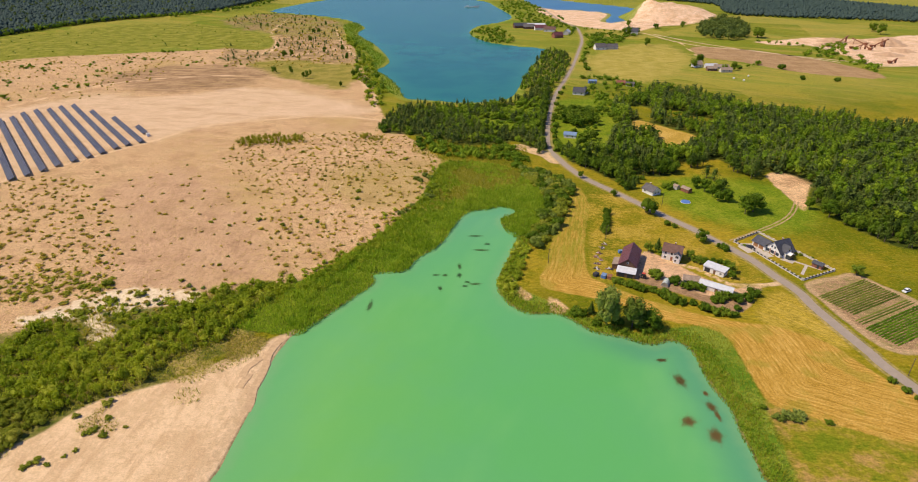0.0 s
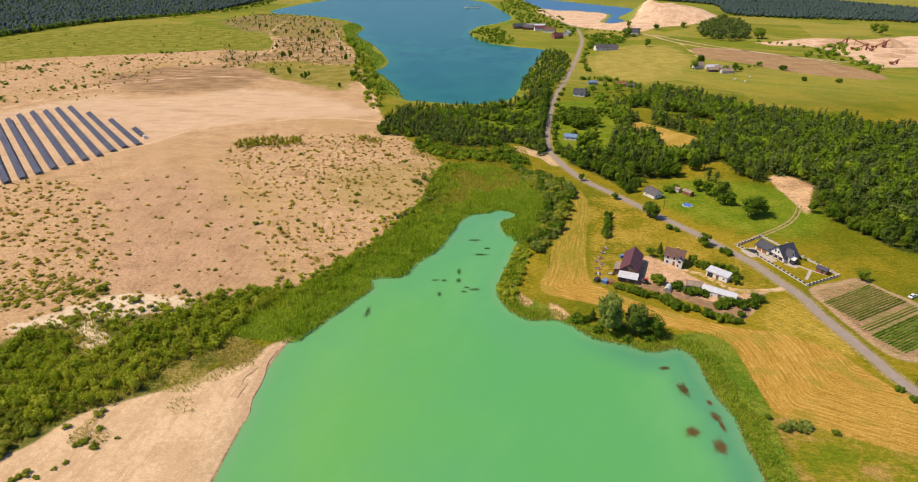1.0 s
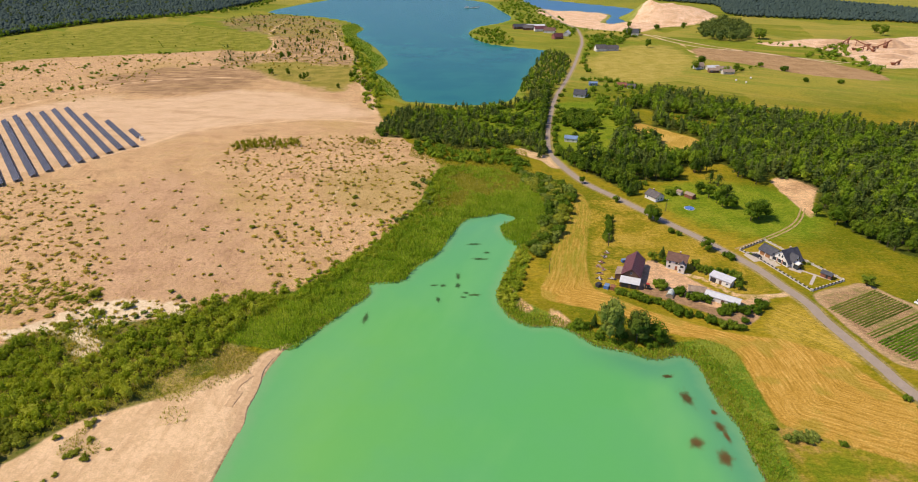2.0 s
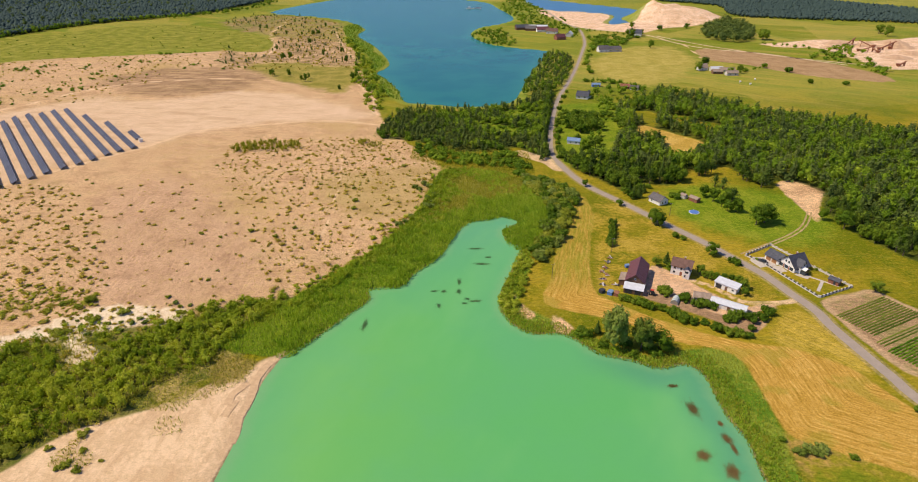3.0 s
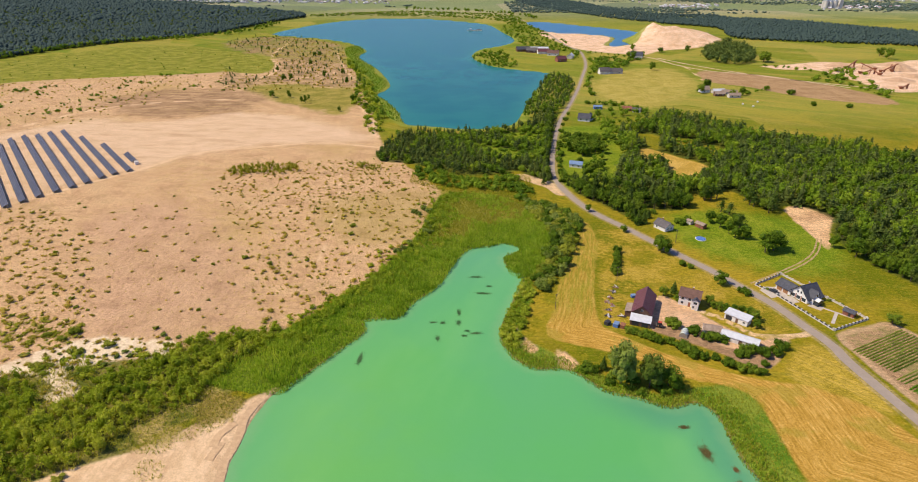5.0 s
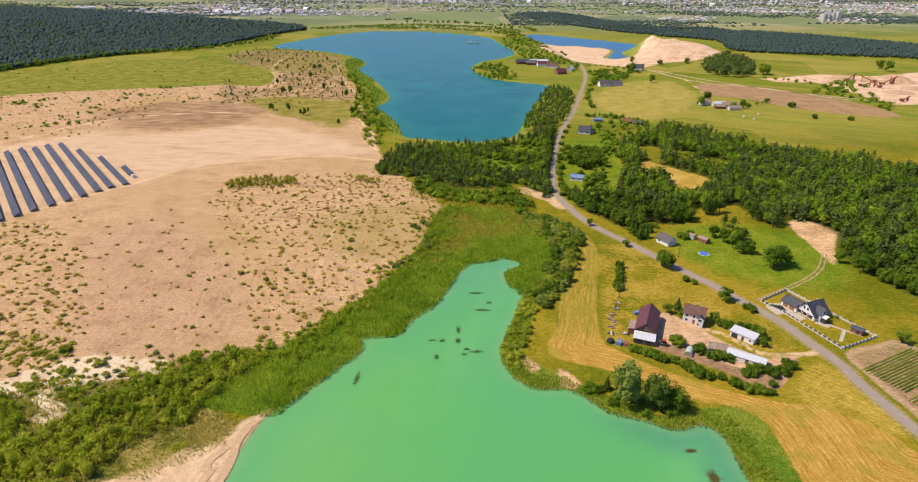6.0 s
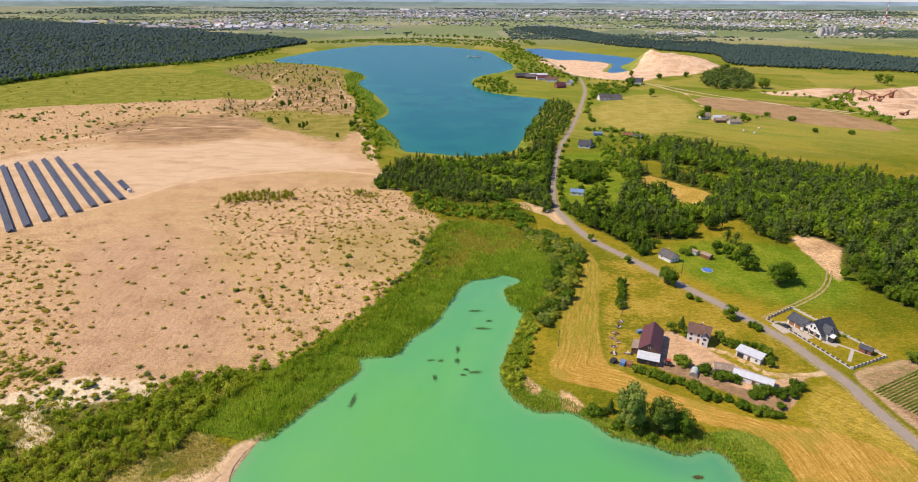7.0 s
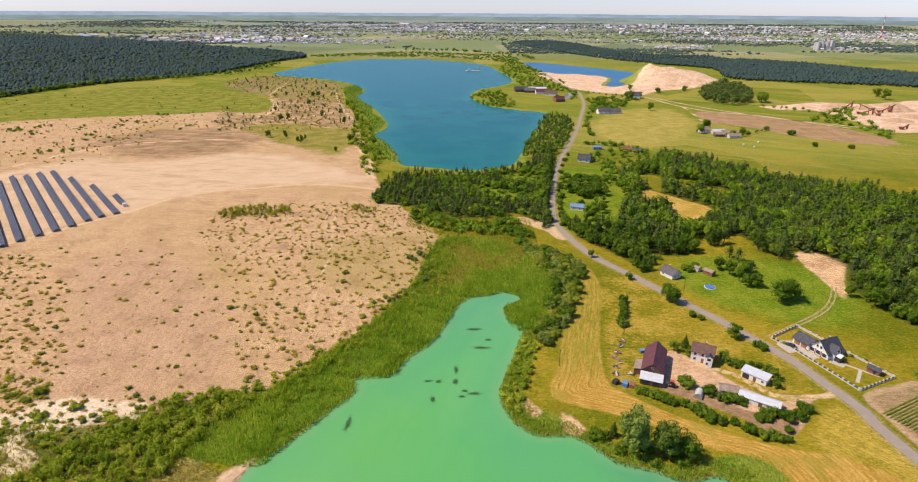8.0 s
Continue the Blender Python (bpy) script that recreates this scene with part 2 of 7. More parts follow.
YARD = [(82.6, 238.9), (86.7, 244), (91.5, 239.1), (98.4, 229.6), (106.2, 218.6), (114.4, 210.5), (124.6, 212.7), (126.5, 209.5), (117.2, 206.6), (118.9, 201),
    (111.2, 193.6), (103.4, 195.2), (96.1, 204.3), (85.2, 212), (75.5, 218.1), (74.9, 229.2)]
PLOT = [(145.5, 212), (150, 217.3), (164.6, 221.9), (173.2, 224.2), (179.8, 213.7), (187, 198.5), (176.9, 172.6), (160, 166), (151.5, 171), (148.5, 185), (146.8, 200)]
ROAD = [(163.1, 97.4), (147.5, 153.8), (145.5, 166.9), (143.3, 181.4), (141.2, 197.4), (141.2, 206.0), (139.5, 214.0), (137.3, 220.7), (135.3, 229.5), (132.9, 237.2), (129.3, 244.8), (125.5, 252.2), (118.6, 266.3), (110.3, 280.4), (100.7, 297.5), (89.1, 317.9), (76, 339.8), (68.5, 361), (62.7, 388.3), (62, 411), (68, 457), (76, 503), (90, 569), (110, 638),
    (133, 724), (160, 833)]
ROAD2 = [(159, 832), (177, 911), (189, 991), (196, 1079), (184, 1163), (178, 1379), (169, 1602), (133, 1836)]
FORK = [(62.5, 372.4), (58.2, 384.5), (49.1, 394.5), (40, 404)]
QTRACK = [(131.6, 254.8), (145.6, 263.4), (166.3, 277.2), (178.6, 289.2), (189.5, 305.5)]
SANDPIT = [(190, 346), (199, 353), (208.4, 352), (214.5, 335.5), (206, 324), (199.1, 312.6), (190, 296), (186.2, 294), (188, 312), (188.9, 333)]
SANDTRACK = [(-291.8, 298), (-281.4, 329.7), (-257.3, 367.5), (-228, 413), (-205, 452), (-164, 470), (-114, 484), (-68, 472), (-43, 464)]
DRIVE = [(137.6, 216.1), (133.2, 214.3), (124.1, 213.1), (115.2, 213.9), (110.3, 220.1), (106.4, 226.1), (100.0, 230.6), (93.6, 234.1)]
FIELD_NOTCH = [(141, 476), (153, 467), (164, 450), (177, 431), (165, 412), (148, 402), (146, 418), (150, 445), (134, 449)]
YELLOW_FIELD = [(170, 788), (218, 859), (284, 888), (295, 793), (241, 681), (199, 634), (166, 647), (151, 710)]
BROWN_FIELD = [(325, 862), (395, 838), (444, 771), (469, 700), (462, 650), (428, 655), (381, 683), (344, 744), (309, 781)]
QUARRY = [(433, 913), (470, 926), (550, 960), (612, 945), (752, 990), (614, 767), (549, 727), (494, 721), (501, 782), (501, 874), (456, 882)]
HILLSAND = [(160, 1391), (220, 1395), (296, 1327), (302, 1270), (263, 1150), (322, 1191), (361, 1275), (377, 1224), (471, 1230), (480, 1173), (396, 1115),
    (331, 1071), (290, 1032), (211, 1080), (184, 1163)]
GRASS_WEST = [(-721, 690), (-560, 742), (-452, 802), (-373, 850), (-289, 820), (-267, 835), (-281, 915), (-325, 975), (-482, 1102), (-600, 1070), (-694, 922),
    (-840, 806)]
DRY_MEADOW = [(-257, 711), (-228, 748), (-155, 723), (-128, 724), (-116, 631), (-121, 586), (-140, 598), (-167, 616), (-211, 656)]
FOREST_WEST = [(-840, 806), (-712, 947), (-687, 1048), (-642, 1145), (-572, 1230), (-521, 1339), (-490, 1615), (-453, 1801), (-610, 2012), (-1092, 2358), (-1691, 2800),
    (-2254, 3024), (-2867, 2785)]
FOREST_EAST = [(150, 534), (171, 559), (196, 588), (219, 561), (247, 518), (279, 496), (302, 478), (325, 482), (320, 460), (379, 434), (289.8, 266.3), (220.8, 245.8), (202.5, 264.6), (199.4, 286.6), (199.1, 309.1), (211.9, 335.5), (199.1, 353.8), (180.9, 344.7), (177, 365.3), (168.3, 377.8), (150.4, 364.6), (146.9, 374.3), (134.7, 350.5), (120.4, 343.2), (105.2, 348), (96.4, 334.3), (85.2, 349.2), (71.3, 375.3), (74.8, 384.7), (92.7, 382), (104.5, 399.8), (116, 437), (134, 461), (127, 470), (128, 496), (137, 522)]
FOREST_MID = [(-66, 461), (-49, 515), (-15, 515), (40, 530), (70, 569), (86, 584), (60.4, 393), (51.4, 390.6), (45, 400), (38, 415), (28, 409), (4, 404), (-12, 411), (-37, 429), (-61, 438)]
FOREST_FAR_EAST = [(495, 1666), (748, 1787), (887, 1701), (1019, 1404), (1111, 1177), (928, 980), (844, 1160), (693, 1215), (553, 1288), (597, 1509)]
FOREST_STRIP = [(215, 2714), (428, 2745), (544, 2027), (731, 1919), (748, 1787), (495, 1666), (370, 1907), (237, 2374)]
BUSH_EAST = [(35.8, 358.3), (51.6, 347.7), (63.8, 326.9), (57.2, 300.2), (45.3, 261.6), (37.9, 248.8), (32.6, 251.8), (42, 282.7), (47.2, 306.8), (40.8, 332.3)]
BUSH_SHORE = [(32.3, 248.7), (27.6, 228.6), (22, 208.5), (18.9, 199.4), (14.8, 210.8), (18.2, 225.8), (22.1, 236.8), (27.4, 258.1)]
LAKE_WEST_BUSH = [(-186, 983), (-145, 847), (-117, 762), (-105, 708), (-94, 646), (-72, 566), (-75, 512), (-90, 540), (-103, 615), (-118, 640), (-126, 707), (-135, 781), (-168, 884)]
LAKE_EAST_BUSH = [(111, 816), (137, 786), (116, 660), (91, 599), (72, 583), (55, 578), (71, 658), (85, 725)]
PENINSULA = [(10, 994), (38, 1069), (70, 1019), (76, 905), (41, 892)]
ISTHMUS = [(78, 1439), (138, 1690), (173, 1446), (198, 1120), (188, 1005), (154, 970), (113, 1114), (98, 1235)]
NORTH_SHORE = [(-440, 1800), (-328, 1832), (-190, 1822), (-54, 1800), (80, 1700), (120, 1560), (150, 1640), (135, 1880), (-20, 1990), (-190, 2040), (-322, 1960), (-440, 1900)]
ROADSIDE = [(164, 832), (204, 869), (240, 914), (265, 976), (188, 959)]
PARK = [(80, 475), (86, 491), (96, 498), (107, 495), (111, 479), (109, 463), (97, 454), (86, 456)]
SCRUB_LINE = [(479, 848), (551, 902), (553, 851), (510, 762), (490, 691), (455, 659), (467, 706), (466, 760), (440, 792)]
COPSE = [(378, 995), (385, 933), (430, 936), (490, 1073), (486, 1155), (424, 1093)]
WILLOW_PATCH = [(-164, 414), (-146, 426), (-119, 422), (-117, 407), (-155, 401)]
PATCH2 = [(-81, 423), (-72, 431), (-57, 419), (-65, 412)]
BARE = [(-205.5, 321.2), (-184.1, 351.7), (-133, 313.1), (-102.7, 259.7), (-90, 219.4), (-112.3, 204.7), (-143.8, 204.3), (-168.8, 246.2)]
GREENISH = [(-86.7, 353.1), (-18.2, 377.1), (-20, 333.4), (-29.6, 297.4), (-62.1, 296.9)]
MID_CLEAR2 = [(32.0, 514.4), (54.8, 520.8), (68.9, 506.4), (63.3, 488.8), (37.9, 493.1)]
EAST_CLEAR = [(143, 518), (157, 522), (166, 511), (155, 474), (145, 483), (143, 496)]
SCRUB_LEFT = [(-288.5, 310.9), (-252.1, 340.1), (-203.5, 307.7), (-171.2, 258.9), (-148.8, 211.3), (-166.7, 201.8), (-184.6, 192.9), (-204.9, 194.8)]
SCRUB_RIGHT = [(-168, 400), (-104, 438), (-31, 419), (-19.1, 371.1), (-27.9, 297.4), (-53.2, 244.6), (-74.6, 219.5), (-92.3, 235.4), (-109.2, 280.7)]
DARK_SOIL = [(-374, 640), (-350, 679), (-308, 701), (-239, 677), (-227, 623), (-253, 586), (-310, 589)]
FARM_MEADOW = [(76.8, 325.1), (92.2, 316.2), (103.3, 295.1), (112, 272.7), (121, 256), (126.7, 235.2), (132.2, 217.9), (124.5, 212), (108.9, 207.1), (104.1, 232.2), (94, 252.5), (69.4, 221.2), (56.5, 221.1), (70.2, 302.9)]
BANK = [(35.1, 202.7), (38.8, 201.8), (41.8, 193.3), (36.8, 190.7), (35.1, 195.3)]
BANK2 = [(21.7, 217.6), (24.2, 210.9), (28.4, 203.5), (25.3, 200.8), (22, 208)]
PATH_A = [(-263, 789), (-258, 826), (-271, 887), (-305, 976), (-323, 1087), (-330, 1196)]
PATH_B = [(-239, 764), (-204, 792), (-170, 845)]
PATH_C = [(-212, 1031), (-170, 865), (-137, 773)]
PATH_D = [(-109, 628), (-95, 584), (-82, 551), (-80, 520), (-73, 505)]
PATH_E = [(-420, 484), (-392, 532), (-374, 586), (-331, 629), (-251, 652)]
PATH_F = [(206, 1064), (264, 1045), (297, 991), (312, 923), (342, 866), (398, 830), (444, 771), (466, 745)]
PATH_G = [(321, 913), (312, 840), (304, 785)]
PATH_I = [(306, 991), (337, 919), (377, 852), (422, 799), (475, 757), (520, 722)]
PATH_H = [(-87, 416), (-75.4, 342.7), (-71.9, 296.8), (-69.1, 260.1)]
REED_NORTH = [(-210, 1088), (-192, 1128), (-167, 1034), (-154, 939), (-131, 883), (-121, 825), (-95, 753), (-98, 690), (-84, 652), (-66, 604), (-55, 556), (-71, 570), (-91, 646), (-104, 690),
    (-109, 725), (-127, 802), (-149, 847), (-180, 953)]
GARDENS = [(115, 547), (134, 600), (154, 601), (173, 587), (155, 542), (126, 527)]
OLIVE = [(92.8, 140.7), (109.8, 134.4), (120.6, 128.5), (131.3, 121.8), (144.8, 111), (133.6, 97.1), (89.4, 96.8), (93.8, 123.7)]
GARDEN_SOIL = [(78, 220.3), (86.9, 217), (94.2, 211.3), (100.9, 205.2), (110.9, 202.7), (115.8, 200.9), (111.3, 192.9), (103.1, 194.5), (95.5, 202.8), (84.7, 210.4), (75.4, 216.4)]
PALE_SAND = [(-308.1, 297.7), (-284.8, 334.6), (-230, 416), (-165, 474), (-75, 490), (-128, 553), (-212, 589), (-282, 550), (-349, 561), (-381, 515), (-407, 466), (-389.9, 371.4)]
HEDGE_A = [(128, 643), (156, 633), (180, 602)]
HEDGE_B = [(144, 518), (136, 527), (124, 517), (113, 482)]
HEDGE_C = [(85, 417), (93, 430), (103, 444)]
HEDGE_D = [(81, 516), (73, 465), (68, 423), (67.8, 398.8)]
HEDGE_E = [(295, 692), (334, 707), (358, 729)]
HEDGE_F = [(484, 873), (461, 892), (435, 907)]
HEDGE_G = [(204, 1041), (257, 1015), (271, 963)]
HEDGE_H = [(143, 686), (148, 746), (164, 809)]
ROAD_WOOD = [(68.3, 385.6), (76.7, 375.4), (85.9, 351.9), (94.5, 327.1), (98.3, 320.4), (107.4, 335.4), (98.9, 349.6), (87.7, 375.7), (77.4, 399.1)]
EAST_CLEAR2 = [(174, 504), (188, 505), (192, 488), (205, 482), (202, 463), (189, 454), (180, 468), (167, 471)]
MID_EDGE = [(-35, 402), (-30, 418), (-7, 401), (4.2, 394.8), (27, 400), (36.9, 398), (42.6, 378.6), (45.1, 368.6), (38.5, 355.2), (32.2, 362.5), (25.7, 372.1), (11.4, 376.8), (-3.2, 378.5), (-18.3, 387.6)]
SEDGE = [(-12.2, 373.1), (4.1, 373.5), (28.6, 362.4), (45, 338), (35.6, 326.5), (16.4, 321.5), (3.7, 306.7), (-7.8, 293.2), (-24.7, 289), (-16.9, 328.4), (-13.9, 353.9)]
WHITE_BUSH_BIG = [(-147.3, 189.7), (-150.1, 187.8), (-153.2, 189.2), (-141.1, 198.2), (-143.5, 197.4), (-133.2, 202.3), (-160.4, 208.3), (-153.3, 206.2), (-151.1, 210.6), (-151.1, 212.7), (-110.7, 202.6), (-106.7, 198.7), (-103.4, 204.8), (-98, 202.8), (-160.9, 181.3), (-160.7, 177.9)]
WHITE_BUSH = [(-148.3, 196.5), (-159.7, 196), (-121.7, 200.1), (-121.6, 195.7), (-131, 196), (-128.4, 190.7), (-144.9, 193.1), (-126.4, 195.3), (-135.1, 194.8), (-161.4, 195.2), (-139.2, 187.9), (-134.4, 185.1), (-124.8, 198.4), (-116.1, 209.7), (-109.5, 208.1)]
SCARP_A = [(-65.3, 173.8), (-66.9, 169.4), (-67.6, 163.9), (-66.9, 158.2), (-66.9, 152.2), (-67.4, 146.5), (-66.4, 141), (-66.5, 136.3)]
SCARP_B = [(-70, 161.9), (-71.6, 159), (-73, 155.9), (-72.8, 152.1)]
SCARP_C = [(-71.1, 153.8), (-71.7, 150.1), (-72.2, 146.5)]
BEACH_TUFT = [(-107.9, 156.9), (-101.8, 163.6), (-96.2, 170.7), (-88.9, 179.8), (-83.3, 177.3), (-73, 172.4), (-72.5, 166.4), (-76.9, 161.8), (-85.3, 155.2), (-93.8, 149)]
BEACH_TUFT2 = [(-91.1, 138.3), (-83.4, 139.6), (-86.8, 145.6), (-92.6, 146.2)]
BEACH_TUFT3 = [(-114.2, 126.1), (-104.2, 127.3), (-106.4, 132.5), (-111.5, 132.5), (-110.5, 138.1), (-113.2, 139.7), (-114.5, 134.6), (-116, 130.3)]
SPIT_GRASS = [(-86.1, 173.4), (-81.3, 176.6), (-71.5, 173), (-72, 167.6), (-76.9, 161.8), (-83.4, 161.7)]
SAND_EDGE = [(-28.8, 336.2), (-26, 333.8), (-24, 342.2), (-20.4, 338), (-16.8, 344.9), (-20.6, 320.6), (-17.7, 314.7), (-18.5, 307.6), (-21, 308.9), (-16.8, 326), (-28, 294), (-30.2, 287.7), (-33.2, 284.6)]
LUSH = [(84, 536), (110, 547), (141, 548), (146, 518), (126, 459), (104.5, 399.8), (91.8, 377.9), (71.6, 377.3), (65, 393.1), (70, 450)]
LUSH_MID = [(-44, 512), (-15, 509), (40, 522), (72, 535), (63, 436), (46, 433), (26, 440), (0, 463), (-23, 481)]
MID_MEADOW = [(5, 482), (18, 479), (41, 467), (47, 442), (34, 438), (22, 449), (11, 463)]
SCRUB_DENSE = [(-211.9, 216.4), (-193.2, 217.6), (-181, 221.5), (-153.7, 217.2), (-147, 207.6), (-156.9, 198.8), (-177.6, 195.7), (-192.5, 191.7)]
WEST_EDGE = [(-717, 953), (-706, 1016), (-686, 1081), (-649, 1164), (-562, 1220), (-489, 1341), (-470, 1546)]
CABIN_MEADOW = [(112, 304), (128, 278), (150, 266), (176, 268), (194, 292), (186, 330), (152, 345), (120, 336)]
ROAD_ROW = [(88, 598), (81, 556), (75, 516), (70, 481), (66, 450), (63, 423), (61, 401)]

WATER = -0.8
CENTRE = np.array((0.0, 30.0))
lakes = [smooth_line(q, 5) for q in (GREEN_LAKE, BLUE_LAKE, PIT_LAKE)]
main_road = smooth_line(ROAD[:-1] + ROAD2, 6, False)


def lift(x, y):
    """Land beyond 2.5 km is drawn nearer and raised, so that the horizon stands at its true height within 5 km."""
    x, y = np.asarray(x, float), np.asarray(y, float)
    r = np.hypot(x - CENTRE[0], y - CENTRE[1])
    near = np.where(r > 2500, 2500 + 2300 * (1 - np.exp(-np.maximum(r - 2500, 0) / 2300)), r)
    k = near / np.maximum(r, 1)
    return CENTRE[0] + (x - CENTRE[0]) * k, CENTRE[1] + (y - CENTRE[1]) * k, 129.0 * (1 - k)


def land_height(x, y):
    """Height of the land: level, with shelving shores, the sand heap and the rise of the far land."""
    x, y = np.asarray(x, float), np.asarray(y, float)
    z = np.zeros(x.shape)
    for line in lakes:
        s = signed(line, x, y)
        z = np.minimum(z, np.where(s > 0, WATER - np.minimum(0.3 * s, 4), WATER * np.exp(np.minimum(s, 0) / 4)))
    top = np.zeros(x.shape)
    for cx, cy, rx, ry, h in ((362, 1225, 44, 62, 34), (396, 1214, 56, 60, 33), (440, 1195, 50, 48, 25), (310, 1120, 60, 50, 3)):
        top += (h * np.maximum(0, 1 - np.hypot((x - cx) / rx, (y - cy) / ry) * 0.72)) ** 3
    z += top ** (1 / 3) * (1 + 0.07 * np.sin(x * 0.13 + y * 0.05) + 0.05 * np.sin(y * 0.17 - x * 0.06))
    r = np.minimum(np.hypot(x - CENTRE[0], y - CENTRE[1]), 4797)
    full = 2500 - 2300 * np.log(np.maximum(1 - np.maximum(r - 2500, 0) / 2300, 1e-4))
    return z + np.where(r > 2500, 129.0 * (1 - r / full), 0)


def steps_out(fine_lo, fine_hi, step, lo, hi, grow):
    mid = list(np.arange(fine_lo, fine_hi + step, step))
    up, s = [], step
    while mid[-1] < hi:
        s *= grow
        mid.append(mid[-1] + s)
    s = step
    while mid[0] > lo:
        s *= grow
        mid.insert(0, mid[0] - s)
    return np.array(mid)


gx = steps_out(-250, 230, 2.8, -4900, 4900, 1.055)
gy = steps_out(80, 440, 2.8, -700, 4900, 1.03)
X, Y = (a.ravel() for a in np.meshgrid(gx, gy))
Z = land_height(X, Y)
idx = np.arange(len(gx) * len(gy)).reshape(len(gy), len(gx))
quads = np.stack((idx[:-1, :-1], idx[:-1, 1:], idx[1:, 1:], idx[1:, :-1]), -1).reshape(-1, 4)

areas = dict(plain=SAND_PLAIN, heath=SANDY_HEATH, beach=BEACH, beach_grass=BEACH_TUFT, spit=SPIT_GRASS, lush=LUSH, lush_mid=LUSH_MID, lush_cabin=CABIN_MEADOW, white=WHITE_SAND, belt=SHRUB_BELT, stubble=STUBBLE, hay=HAY_EAST,
             yard=YARD, plot=PLOT, notch=FIELD_NOTCH, yellow=YELLOW_FIELD, brown=BROWN_FIELD, quarry=QUARRY, heap=HILLSAND, west=GRASS_WEST,
             dry=DRY_MEADOW, pit=SANDPIT, bare=BARE, greenish=GREENISH, reed_w=REED_WEST, reed_e=REED_EAST, reed_n=REED_NORTH, bank=BANK, bank_b=BANK2, soil=DARK_SOIL, farm=FARM_MEADOW, olive=OLIVE, head=SEDGE, tilled=GARDEN_SOIL, pale=PALE_SAND, mid_a=MID_MEADOW, mid_b=MID_CLEAR2, mid_c=EAST_CLEAR, mid_d=EAST_CLEAR2, mid_e=FIELD_NOTCH, woods=FOREST_EAST, woods_mid=FOREST_MID, woods_west=FOREST_WEST)
fields = {k: signed(smooth_line(v, 4), X, Y) for k, v in areas.items()}
fields["reed"] = np.maximum(np.maximum(fields.pop("reed_w"), fields.pop("reed_e")), fields.pop("reed_n"))
fields["pit"] = np.maximum(np.maximum(fields["pit"], fields.pop("bank")), fields.pop("bank_b"))
fields["woods"] = np.maximum(np.maximum(fields["woods"], fields.pop("woods_mid")), fields.pop("woods_west"))
for q in ("mid_a", "mid_b", "mid_c", "mid_d", "mid_e"):
    fields["woods"] = np.minimum(fields["woods"], -fields.pop(q))
fields["quarry"] = np.maximum(fields["quarry"], fields.pop("heap"))
near_shore = np.full(X.shape, -60.0)
for line in lakes:
    near_shore = np.maximum(near_shore, signed(line, X, Y))
fields["shore"] = near_shore
tracks = np.full(X.shape, 60.0)
for q, half in ((SANDTRACK, 2.2), (DRIVE, 1.5), (FORK, 5.5), (PATH_A, 3.0), (PATH_B, 2.4), (PATH_C, 2.4),
                (PATH_D, 2.2), (PATH_E, 3.0), (PATH_G, 2.2), (PATH_H, 0.9)):
    line = smooth_line(q, 5, False)
    lo, hi = line.min(0) - 40, line.max(0) + 40
    near = (X > lo[0]) & (X < hi[0]) & (Y > lo[1]) & (Y < hi[1])
    tracks[near] = np.minimum(tracks[near], line_distance(line, X[near], Y[near]) - half)
fields["track"] = -np.minimum(tracks, 60)
near = (X > 0) & (X < 260) & (Y > 40) & (Y < 1900)
verge = np.full(X.shape, 60.0)
verge[near] = np.minimum(line_distance(main_road, X[near], Y[near]), 60)
fields["verge"] = 3.6 - verge
fields["lane"] = np.full(X.shape, 60.0)
edge = smooth_line(STUBBLE[:17], 4, False)
near = fields["stubble"] > -20
fields["lane"][near] = line_distance(edge, X[near], Y[near])


